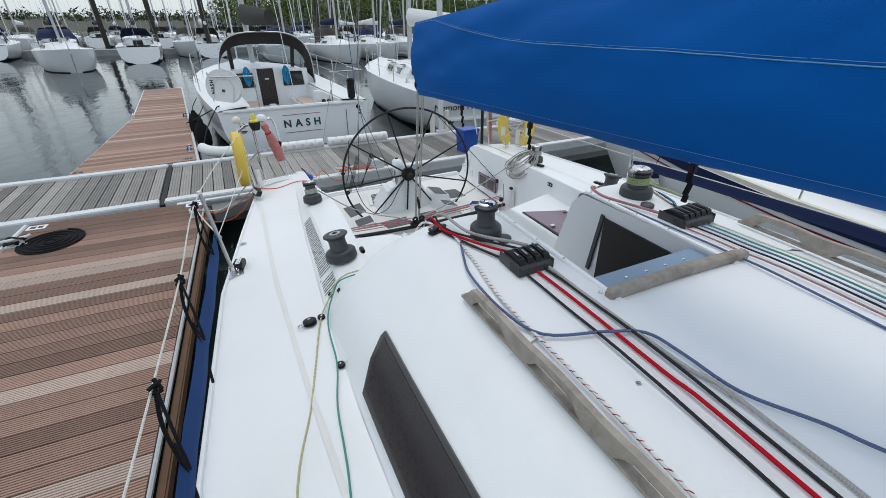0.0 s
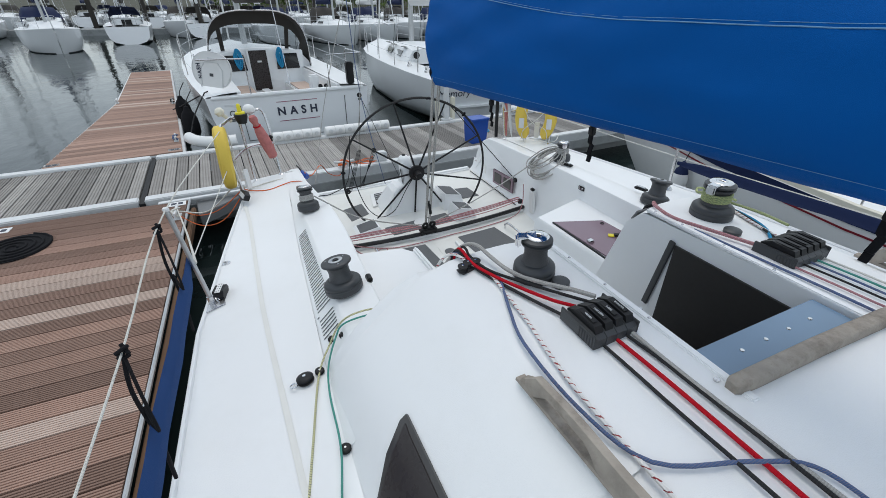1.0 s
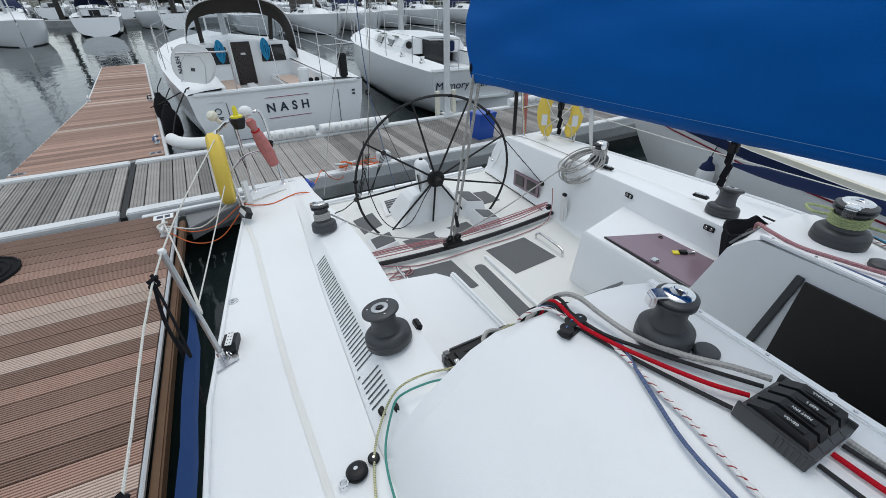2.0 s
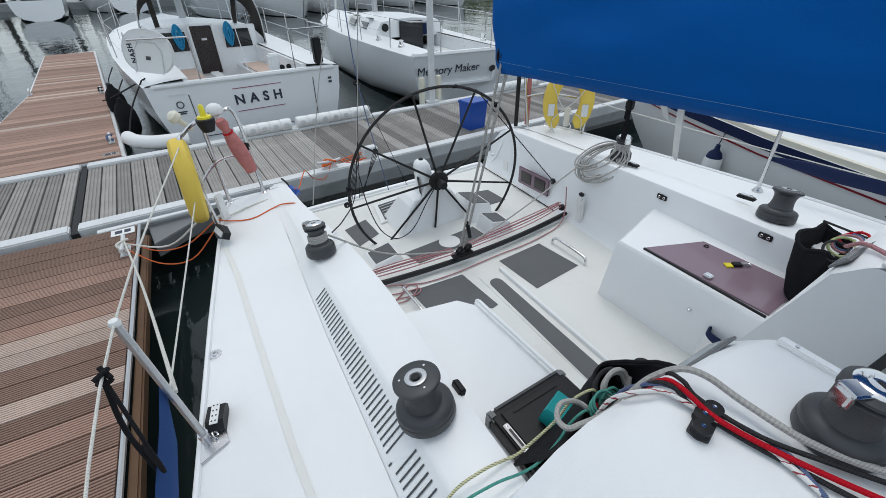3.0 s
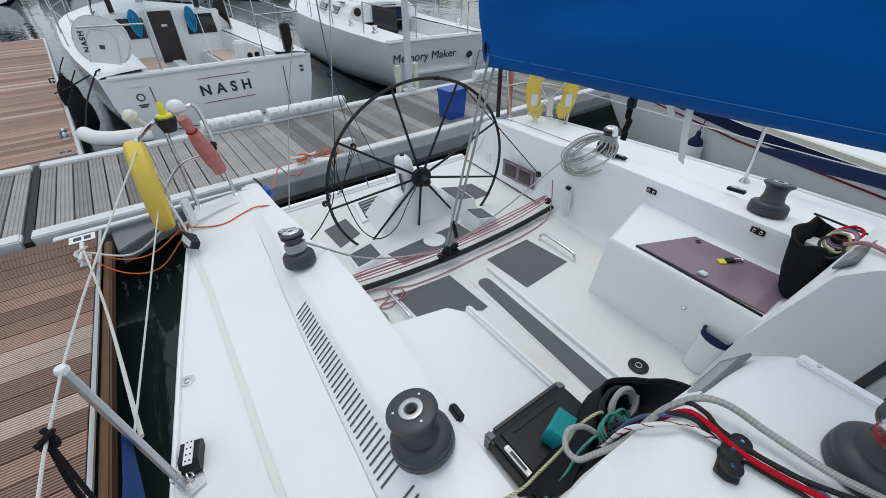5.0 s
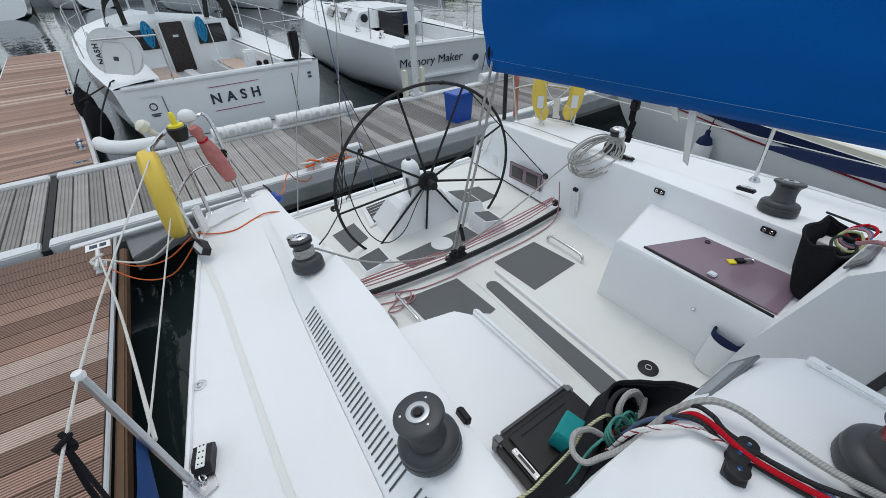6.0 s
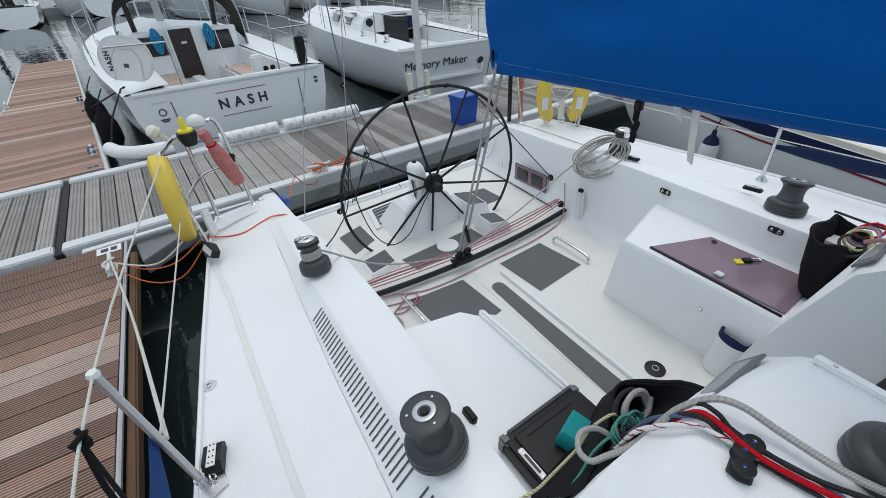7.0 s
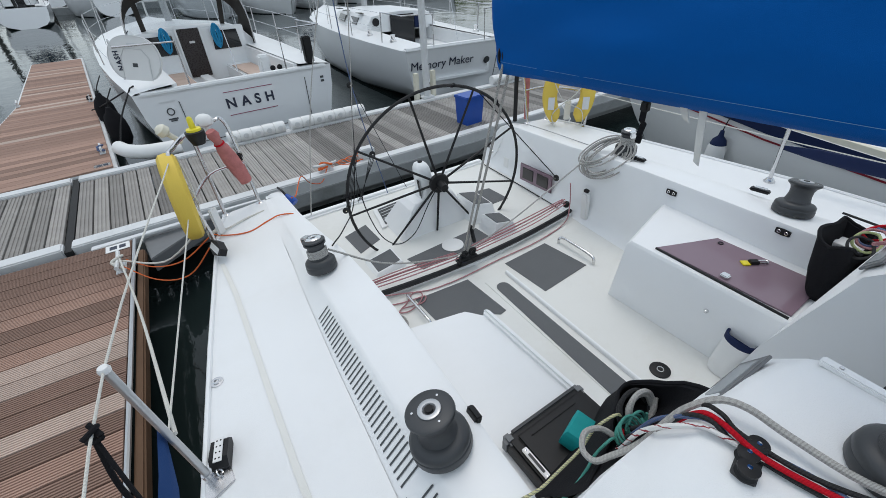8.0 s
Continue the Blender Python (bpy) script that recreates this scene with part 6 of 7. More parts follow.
fh = thing("stern_hatch", "grey slatted hatch in the stern floor", "hatch", at=BOAT)
part("frame", prism([(-0.44, 4.52), (-0.04, 4.60), (0.04, 4.90), (-0.38, 4.86)], 0.70, 0.716, 0.004), WHITEP, fh)
part("panel", prism([(-0.39, 4.555), (-0.07, 4.62), (-0.01, 4.86), (-0.345, 4.83)], 0.712, 0.722, 0.003), DARKGREY, fh, "dark grey panel")
for i in range(5):
    f = 0.12 + 0.18 * i
    part("slat", tube([(-0.38 + 0.04 * f, 4.56 + 0.27 * f, 0.725), (-0.075 + 0.055 * f, 4.625 + 0.235 * f, 0.7235)], 0.004, 5, False), GALV, fh)
# backstay tackle
for i, (x, x2) in enumerate(((-0.55, -0.42), (-0.50, -0.36), (-0.45, -0.30), (-0.40, -0.26))):
    rope("backstay_tackle", "thin dark backstay tackle line", [(-0.62 + 0.012 * i, 4.86, 0.78), (-0.45 + 0.012 * i, 4.90, 1.22)], 0.003, R_BLACK)
rope("backstay_tackle", "thin backstay wire rising from the stern", [(-0.45, 4.90, 1.22), (-0.28, 4.75, 2.6), (0.0, 3.0, 9.0)], 0.0035, R_GREY)
rope("backstay_tackle", "thin grey backstay line rising from the stern", [(-1.0, 4.3, 1.16), (-0.72, 4.6, 1.9), (-0.28, 4.72, 3.0)], 0.0035, R_GREY)
rope("backstay_tackle", "blue grey line rising from the transom", [(-0.15, 5.02, 0.74), (-0.33, 4.95, 1.75), (-0.37, 4.9, 2.7)], 0.0042, R_BLUE)
rope("backstay_tackle", "dark line rising from the transom", [(-0.45, 5.02, 0.74), (-0.345, 4.95, 1.75)], 0.003, R_BLACK)
rope("backstay_tackle", "dark line rising from the transom", [(0.05, 5.02, 0.74), (-0.335, 4.95, 1.75)], 0.003, R_BLACK)
block("small black block on the backstay tackle", on(-0.345, 4.95, 1.77, 90, 0, 0), 0.8, BLACK, False)
block("black block on the backstay tackle foot", on(-0.62, 4.86, 0.79, 90, 0, 0), 0.9, BLACK, False)

rope("wheel_lashing", "thin black cord holding the wheel to the coaming", [(0.295, 4.19, 1.775), (0.64, 4.09, 1.36), (0.975, 3.974, 0.95)], 0.004, R_BLACK)
rope("wheel_lashing", "thin black cord holding the wheel to the coaming", [(-0.644, 4.19, 1.58), (-0.70, 4.28, 1.15), (-0.90, 3.92, 1.20), (-1.05, 3.60, 1.33)], 0.004, R_BLACK)
rope("wheel_lashing", "dark flecked cord looped slackly from the wheel rim", [(-0.675, 4.18, 1.37), (-0.644, 4.18, 1.11), (-0.57, 4.18, 0.873), (-0.446, 4.18, 0.75), (-0.296, 4.18, 0.797), (-0.16, 4.18, 1.0), (-0.06, 4.19, 1.12)], 0.004, R_BLACK)
for k in range(4):
    rope("backstay_tackle", "dark line of the backstay tackle", [(-0.225 - 0.018 * k, 4.98, 1.15), (-0.456 + 0.012 * k, 4.98, 0.775)], 0.003, R_BLACK)
block("small black block on the backstay tackle", on(-0.25, 4.98, 1.17, 90, 0, 0), 0.9, BLACK, False)
block("small black block where the wheel cord meets the coaming", on(0.965, 3.974, 0.955, 0, 90, 0), 0.9, BLACK, False)

# grey rope coil over the far winch
rnd = random.Random(21)
for k in range(11):
    w0 = rnd.uniform(0, 6.28)
    R, oy = rnd.uniform(0.07, 0.13), rnd.uniform(-0.08, 0.10)
    pts = []
    for i in range(16):
        a = w0 + i * 0.44
        u_, v_ = math.cos(a), math.sin(a)
        hang = 0.5 - 0.5 * u_
        pts.append((0.955 + 0.16 * (1 - hang) - 0.008 * k * hang + rnd.uniform(-0.006, 0.006), 3.62 + oy + R * 1.15 * v_ - 0.10 * (1 - hang), 1.345 - hang * R * 1.9 + 0.004 * k + 0.02 * (1 - hang)))
    rope("rope_coil", "grey rope coil hung over the winch", pts, 0.0055, R_GREY)
rope("control_line", "black and red line along the far coaming", [(1.24, 2.25, coam_z(2.3) + 0.005), (1.22, 2.0, 1.345), (1.24, 1.7, 1.35)], 0.006, R_BLACK)

# small coil at the near side of the track
for k in range(4):
    pts = [(-0.825 + (0.045 + 0.006 * k) * math.cos(a), 3.446 + 0.08 * math.sin(a), 0.712 + 0.007 * k) for a in (i * 0.5 for i in range(14))]
    rope("rope_coil", "grey rope coil on the cockpit floor", pts, 0.005, R_GREY)

# ---- boom details ----
part("seam", tube([cover_pt(3.18 - 0.07 * k, seam_height(3.18 - 0.07 * k), -1, 0.001) for k in range(51)], 0.0016, 5, False), THREAD, boom, "pale stitched seam")
part("seam", tube([cover_pt(3.18 - 0.07 * k, seam_height(3.18 - 0.07 * k) + 0.012, -1, 0.0) for k in range(51)], 0.0007, 5, False), THREAD, boom)
part("hem_seam", tube([cover_pt(3.23 - 0.07 * k, 0.12, -1, 0.0) for k in range(52)], 0.0007, 5, False), THREAD, boom, "thin stitched hem")
for y in (2.55, 1.815, 0.92):
    zb, xb = cover_foot(y) + 0.012, boom_x(y) + 0.005
    part("strap", loft([[(xb - 0.004 + dx, y - 0.009 + dy, z), (xb + 0.004 + dx, y - 0.009 + dy, z), (xb + 0.004 + dx, y + 0.009 + dy, z), (xb - 0.004 + dx, y + 0.009 + dy, z)] for z, dx, dy in ((zb, 0, 0), (zb - 0.035, 0.004, 0.004), (zb - 0.075, -0.002, 0.0), (zb - 0.085, 0.006, -0.004), (zb - 0.125, 0.002, 0.002), (zb - 0.13, 0.012, 0.004), (zb - 0.155, 0.01, 0.006))]), BLACKCLOTH, boom, "black webbing strap with buckle")
    part("buckle", box(xb - 0.010, xb + 0.012, y - 0.013, y + 0.013, zb - 0.045, zb - 0.012, 0.004), BLACK, boom)
for y, zt, zl, w in ((2.365, 2.17, 1.985, 0.011), (2.43, 2.17, 2.10, 0.013)):
    xb = boom_x(y) - 0.012
    part("cloth_tape", loft([[(xb - 0.002 + 0.012 * f, y - w - 0.02 * f, zt + (zl - zt) * f), (xb + 0.002 + 0.012 * f, y - w - 0.02 * f, zt + (zl - zt) * f), (xb + 0.002 + 0.02 * f * f, y + w - 0.02 * f, zt + (zl - zt) * f + 0.006), (xb - 0.002 + 0.02 * f * f, y + w - 0.02 * f, zt + (zl - zt) * f + 0.006)] for f in (0, 0.25, 0.5, 0.75, 1.0)]), TAPE, boom, "white tape hanging from the cover")
part("gooseneck", tube([(0.0, -2.15, 2.36), (0.0, -2.35, 2.36)], 0.04, 8, False), ALLOY, boom)
mast = single("mast", tube([(0, -2.45, 1.5), (0, -2.45, 16.5)], 0.09, 14, False), ALLOY, "grey alloy mast stepped through the cabin top", "mast", at=BOAT)

# ---- pushpit rails, horseshoe buoys, lights ----
def pushpit(s):
    o = thing("pushpit", "stainless steel stern rail bolted to the quarter deck", "stern rail", "stern rails", BOAT)
    part("rail", tube([(s * 1.60, 4.30, 1.17), (s * 1.635, 4.30, 1.70), (s * 1.60, 4.42, 1.765), (s * 1.48, 4.68, 1.77), (s * 1.36, 4.80, 1.765), (s * 1.28, 4.82, 1.70), (s * 1.26, 4.70, 1.17)], 0.0125, 8), STEEL, o)
    part("leg", tube([(s * 1.50, 4.70, 1.16), (s * 1.50, 4.67, 1.76)], 0.0125, 8, False), STEEL, o)
    part("mid_rail", tube([(s * 1.635, 4.31, 1.46), (s * 1.49, 4.67, 1.47), (s * 1.27, 4.76, 1.46)], 0.009, 8), STEEL, o)
    for x, y in ((1.60, 4.30), (1.50, 4.70), (1.26, 4.70)):
        part("foot", lathe([(0.0, 0), (0.028, 0), (0.028, 0.005), (0.018, 0.012), (0.0, 0.012)], 14, None, pose(s * x, y, deck_z(x, y) - 0.004)), STEEL, o)


pushpit(-1)
pushpit(1)


def horseshoe(label, at, m_=YELLOW, tall=0.64, cover_text=False, wide=0.46):
    o = thing("horseshoe_buoy", label, "horseshoe buoy", "horseshoe buoys", at)
    rings = []
    for i in range(29):
        a = math.radians(-62 + 304 * i / 28)
        c = Vector(((wide / 2 - 0.065) * math.cos(a), 0, (tall / 2 - 0.075) * math.sin(a) + 0.03))
        nrm = Vector((math.cos(a), 0, math.sin(a)))
        k = 1.0 if 0 < i < 28 else 0.55
        rings.append([c + nrm * 0.066 * k * math.copysign(abs(math.cos(w)) ** 0.7, math.cos(w)) + Vector((0, 1, 0)) * 0.052 * k * math.copysign(abs(math.sin(w)) ** 0.7, math.sin(w)) for w in (2 * math.pi * j / 12 for j in range(12))])
    part("float", loft(rings), m_, o)
    if m_ is YELLOW:
        part("cord", tube([(0.16, -0.05, 0.20), (0.05, -0.07, 0.05), (-0.13, -0.06, -0.12), (-0.10, -0.065, -0.25)], 0.005, 6), R_WHITE, o, "white cord")
        part("cord", tube([(-0.17, -0.055, 0.22), (-0.05, -0.075, 0.0), (0.12, -0.06, -0.10), (0.14, -0.05, -0.28)], 0.004, 6), R_WHITE, o)
        for x in (-0.15, 0.15):
            part("reflector", box(x - 0.028, x + 0.028, -0.058, -0.052, -0.09, 0.02, 0.001), GALV, o, "silver reflective patch")
    return o


horseshoe("yellow horseshoe lifebuoy hung on the stern rail with white cord", on(-1.67, 4.36, 1.47, 4, -17, 92), YELLOW, 0.56)
horseshoe("yellow horseshoe lifebuoy with reflective patches on the stern rail", on(1.48, 4.42, 1.42, 0, 0, -40))
for s, yy in ((-1, 4.36), (1, 4.46)):
    single("buoy_bracket", box(-0.028, 0.028, -0.01, 0.01, -0.13, 0.05, 0.006), WHITEP, "white plate holding the lifebuoy", "bracket", at=on(s * 1.55, yy + 0.02, 1.32, 0, 0, s * -40))
ant = thing("gps_antenna", "white mushroom antenna on the stern rail", "antenna", at=on(-1.40, 4.76, 1.70))
part("dome", lathe([(0.0, 0.05), (0.035, 0.052), (0.05, 0.065), (0.052, 0.085), (0.042, 0.11), (0.02, 0.124), (0.0, 0.127)], 24), WHITEP, ant)
part("stem", lathe([(0.0, -0.02), (0.013, -0.02), (0.013, 0.052), (0.0, 0.052)], 12), WHITEP, ant)
ant2 = thing("gps_antenna", "cream stub antenna on the stern rail", "antenna", at=on(-1.57, 4.62, 1.74, 0, -38, 20))
part("dome", lathe([(0.0, 0.07), (0.026, 0.072), (0.038, 0.085), (0.036, 0.115), (0.02, 0.13), (0.0, 0.132)], 20), CREAMP, ant2)
part("stem", lathe([(0.0, -0.02), (0.014, -0.02), (0.016, 0.07), (0.0, 0.07)], 12), CREAMP, ant2)


def strobe(label, at):
    o = thing("lifebuoy_light", label, "lifebuoy light", "lifebuoy lights", at)
    part("float", lathe([(0.0, -0.07), (0.036, -0.066), (0.052, -0.02), (0.054, 0.01), (0.046, 0.014), (0.0, 0.014)], 20), BLACK, o, "black float")
    part("lens", lathe([(0.0, 0.012), (0.042, 0.012), (0.040, 0.026), (0.018, 0.030), (0.015, 0.085), (0.008, 0.094), (0.0, 0.095)], 18), YELLOWP, o, "yellow top")


strobe("black and yellow lifebuoy light on the stern rail", on(-1.47, 4.52, 1.79))
strobe("black and yellow lifebuoy light on the far stern rail", on(1.36, 4.80, 1.80))
danb = thing("throwing_line", "rolled throwing line in a faded red pouch on the rail", "throwing line", at=on(-1.33, 4.70, 1.50, 8, -14, 0))
rings = []
for z, k_ in ((-0.17, 0.5), (-0.16, 0.85), (-0.08, 1.0), (0.03, 0.98), (0.12, 0.9), (0.15, 0.6), (0.18, 0.5), (0.22, 0.75), (0.25, 0.6)):
    rings.append([(0.048 * k_ * math.cos(a) * (1 + 0.1 * math.sin(a * 4 + z * 40)), 0.048 * k_ * math.sin(a) * (1 + 0.1 * math.cos(a * 3 + z * 30)), z) for a in (2 * math.pi * j / 16 for j in range(16))])
part("pouch", loft(rings), REDCLOTH, danb)
part("tie", torus((0, 0, 0.155), 0.03, 0.006, (0, 0, 1), 18, 6), R_RED, danb)
single("clam_clip", box(-0.02, 0.02, -0.02, 0.02, -0.03, 0.03, 0.008), BLACK, "black plastic clip on the stern rail", "clip", at=on(-1.275, 4.78, 1.50))
single("inner_pole", tube([(1.33, 4.80, 1.17), (1.32, 4.80, 1.75)], 0.022, 10, False), REDCLOTH, "faded red tube strapped to the stern rail", "danbuoy", at=BOAT)
single("inner_pole", tube([(1.24, 4.86, 1.15), (1.24, 4.86, 1.80)], 0.02, 10, False), BLACK, "black tube strapped to the stern rail", "danbuoy", at=BOAT)
single("rail_box", box(-0.03, 0.03, -0.012, 0.012, -0.03, 0.03, 0.004), WHITEP, "small white plastic box on the stern rail", "box", at=on(1.49, 4.36, 1.70))
clt = thing("stern_cleat", "steel mooring cleat on the quarter deck", "cleat", at=on(1.44, 4.55, 1.165, 0, 0, 20))
part("horn", tube([(-0.07, 0, 0.032), (0, 0, 0.026), (0.07, 0, 0.032)], 0.008, 8), CHROME, clt)
for x in (-0.022, 0.022):
    part("foot", tube([(x, 0, 0.0), (x, 0, 0.026)], 0.009, 8, False), CHROME, clt)
sb2 = thing("sheet_block", "black ratchet block hanging at the deck edge", "pulley block", at=on(-1.60, 4.13, 1.215, 0, 35, 15))
part("cheek", loft([[(-0.02 * k_, y, z) for y, z in ((-0.075, 0.0), (0.0, -0.025), (0.075, 0.0), (0.07, 0.045), (0.0, 0.06), (-0.07, 0.04))] for k_ in (1, -1)]), BLACK, sb2)
part("face_plate", box(-0.024, -0.02, -0.055, 0.055, 0.0, 0.035, 0.001), GALV, sb2)
rope("orange_cord", "orange cord lying across the quarter deck", [(-1.62, 4.42, 1.19), (-1.53, 4.36, 1.176), (-1.40, 4.31, 1.178), (-1.27, 4.36, 1.185), (-1.18, 4.38, 1.19), (-1.08, 4.30, 1.19), (-1.02, 4.2, 1.10)], 0.0045, R_ORANGE)
rope("rope_end", "white rope end lying on the quarter deck", [(-1.56, 4.44, 1.18), (-1.50, 4.45, 1.176), (-1.40, 4.50, 1.176), (-1.26, 4.54, 1.176)], 0.006, R_WHITE)
for k in range(4):
    rope("rope_knot", "white rope knot at the quarter cleat", [(-1.57 + 0.035 * math.cos(a + k), 4.44 + 0.03 * math.sin(a + k * 2), 1.19 + 0.01 * math.sin(a * 2 + k)) for a in (i * 0.7 for i in range(9))], 0.006, R_WHITE)
plug = thing("shore_power_plug", "blue shore power plug with dark lead on the quarter", "power plug", at=on(-1.03, 4.66, 1.105, 0, 60, 120))
part("body", lathe([(0.0, 0), (0.026, 0), (0.030, 0.01), (0.030, 0.04), (0.022, 0.055), (0.018, 0.09), (0.0, 0.09)], 18), BLUEP, plug)
part("lead", tube([(0, 0, 0.09), (0.0, -0.01, 0.14), (0.03, -0.03, 0.2)], 0.008, 7), BLACK, plug)

# mooring lines to the finger
rope("mooring_line", "white mooring line from the pontoon cleat", [(-2.36, 5.42, 0.62), (-2.0, 4.9, 0.78), (-1.66, 4.42, 1.19)], 0.007, R_WHITE, at=Matrix())
rope("mooring_line", "white braided line from the pontoon to the stanchion", [(-2.36, 5.42, 0.64), (-2.08, 4.1, 0.97), (-1.815, 2.77, 1.38)], 0.007, R_WHITE, at=Matrix())
rope("orange_cord", "orange cord slung between boat and pontoon", [(-2.33, 5.45, 0.60), (-2.1, 5.02, 0.70), (-1.85, 4.62, 0.90), (-1.62, 4.42, 1.13)], 0.0045, R_ORANGE, at=Matrix())
rope("orange_cord", "orange cord slung between boat and pontoon", [(-2.38, 5.40, 0.60), (-2.12, 5.0, 0.60), (-1.85, 4.58, 0.80), (-1.62, 4.38, 1.10)], 0.0045, R_ORANGE, at=Matrix())

# ---- things on the pontoons ----
def dock_cleat(label, at, with_rope=None):
    o = thing("mooring_cleat", label, "mooring cleat", "pontoon cleats", at)
    part("horn", tube([(-0.14, 0, 0.085), (-0.08, 0, 0.075), (0.08, 0, 0.075), (0.14, 0, 0.085)], 0.016, 8), GALV, o)
    for x in (-0.045, 0.045):
        part("leg", tube([(x * 1.3, 0, 0), (x, 0, 0.075)], 0.016, 8, False), GALV, o)
    part("base", box(-0.09, 0.09, -0.035, 0.035, 0, 0.012, 0.004), GALV, o)
    if with_rope:
        for k in range(3):
            part("rope_turn", tube([(-0.09 + 0.02 * k, -0.03, 0.04), (-0.03, 0.035, 0.09), (0.05, -0.035, 0.085), (0.09 - 0.02 * k, 0.03, 0.05), (0.03, 0.04, 0.03), (-0.09 + 0.02 * k, -0.03, 0.045)], 0.011, 7), with_rope, o)
    return o


dock_cleat("galvanised cleat wound with white mooring rope", pose(-2.38, 5.42, 0.55, 0, 0, 90), R_WHITE)
dock_cleat("galvanised cleat wound with black mooring rope", pose(-4.02, 5.28, 0.555, 0, 0, 20), R_BLACK)
dock_cleat("galvanised cleat with orange cord on the walkway kerb", WALKM @ pose(2.43, 0.07, 0.585, 0, 0, 0), R_ORANGE)
dock_cleat("galvanised cleat with dark rope on the far finger", far.matrix_world @ pose(0.86, 4.3, 0.55, 0, 0, 90), R_BLACK)
dock_cleat("galvanised cleat on the far finger edge", far.matrix_world @ pose(-0.26, 4.9, 0.55, 0, 0, 90))
dock_cleat("galvanised cleat with blue rope at the far finger root", far.matrix_world @ pose(0.84, 0.75, 0.55, 0, 0, 90), R_BLUE)
# flat coiled rope disc on the near finger
coil = thing("coiled_rope", "flat black spiral of coiled mooring rope on the decking", "coiled rope", at=pose(-3.72, 5.25, 0.56))
pts = [((0.03 + 0.0042 * i) * math.cos(i * 0.42), (0.03 + 0.0042 * i) * math.sin(i * 0.42), 0.009) for i in range(64)]
part("spiral", tube(pts, 0.0105, 6, False), BLACKCLOTH, coil)
part("spiral_core", lathe([(0.0, 0.0), (0.29, 0.0), (0.29, 0.006), (0.0, 0.006)], 30), BLACKCLOTH, coil)
part("tail", tube([(-0.28, 0.03, 0.012), (-0.36, 0.06, 0.03), (-0.42, 0.05, 0.05)], 0.011, 6), BLACKCLOTH, coil)
for m_, lab in ((pose(-2.42, 5.80, 0.556, 0, 0, 3), "small white berth sign on the decking corner"), (far.matrix_world @ pose(0.80, 0.2, 0.548), "small white berth sign on the far finger corner"), (pose(-4.0, 5.75, 0.556), "small white berth sign at the outer corner"), (far.matrix_world @ pose(-0.74, 0.2, 0.548), "small white berth sign at the far finger root")):
    sg = thing("berth_sign", lab, "sign", "berth signs", m_)
    part("plate", box(-0.09, 0.09, -0.06, 0.06, 0, 0.004), WHITEP, sg)
    part("bar", box(-0.06, -0.005, -0.03, 0.03, 0.004, 0.0055), INKNAVY, sg)
    part("bar", box(0.012, 0.06, -0.03, 0.03, 0.004, 0.0055), INKNAVY, sg)
# triangular gusset under the corner between walkway and near finger
gus = prism([(-2.25, 5.95), (-1.62, 6.0), (-2.19, 5.52)], 0.36, 0.50, 0.008)
single("corner_gusset", gus, CASEGREY, "dark grey corner bracket between finger and walkway", "bracket", kind="structure")
part("corner_plate", prism([(-2.62, 5.86), (-1.2, 5.97), (-1.2, 6.01), (-2.62, 5.93)], 0.54, 0.565, 0.004), GALV, near)


def fender_roll(label, x0, x1, y, n):
    """White kerb fender in sausage-like sections along the far kerb."""
    o = thing("dock_fender", label, "dock fender", "white dock fenders", WALKM)
    L = (x1 - x0) / n
    for i in range(n):
        xa = x0 + L * i
        prof = [(0.0, 0.0), (0.070, 0.0), (0.080, 0.010), (0.083, L * 0.5), (0.080, L - 0.010), (0.070, L), (0.0, L)]
        part("section", lathe(prof, 14, None, pose(xa, y, 0.655, 0, 90, 0)), WHITEP, o)
        part("hollow", lathe([(0.0, 0), (0.03, 0), (0.036, 0.006), (0.03, 0.009), (0.0, 0.004)], 14, None, pose(xa + L / 2, y - 0.083, 0.665, 90, 0, 0)), GALV, o)


fender_roll("row of white plastic dock fenders along the walkway kerb", 1.72, 2.50, 1.80, 5)
fender_roll("row of white plastic dock fenders along the walkway kerb", 2.58, 3.75, 1.80, 7)
fender_roll("row of white plastic dock fenders along the walkway kerb", 6.4, 7.5, 1.80, 6)
rollf = thing("dock_fender", "white corner fender lying at the finger root", "dock fender", at=pose(0, 0, 0))
part("body", tube([(-2.47, 8.50, 0.64), (-2.36, 8.30, 0.63), (-2.18, 8.14, 0.63), (-1.95, 8.09, 0.63), (-1.75, 8.09, 0.63)], 0.09, 14), WHITEP, rollf)
binm = WALKM @ pose(4.80, 0.42, 0.555, 0, 0, 4)
bin_ = thing("plastic_crate", "blue plastic crate with lid on the walkway", "crate", at=binm)
part("body", loft([[(-0.16 * k_, -0.13 * k_, z), (0.16 * k_, -0.13 * k_, z), (0.16 * k_, 0.13 * k_, z), (-0.16 * k_, 0.13 * k_, z)] for z, k_ in ((0, 0.88), (0.36, 1.0))]), BLUEP, bin_)
part("lid", box(-0.175, 0.175, -0.145, 0.145, 0.36, 0.40, 0.01), BLUEP, bin_)
post = thing("guide_post", "grey metal post with timber rubbing blocks at the walkway edge", "post", at=WALKM @ pose(5.0, 1.86, 0))
part("tube", tube([(0, 0, 0.3), (-0.02, 0.02, 3.4)], 0.055, 12, False), GALV, post)
part("flange", box(-0.11, 0.11, -0.07, 0.07, 0.585, 0.62, 0.006), GALV, post)
for x in (-0.17, 0.17):
    part("timber_block", box(x - 0.04, x + 0.04, 0.02, 0.10, 0.35, 1.0, 0.01), CREAMP, post, "pale timber rubbing block")
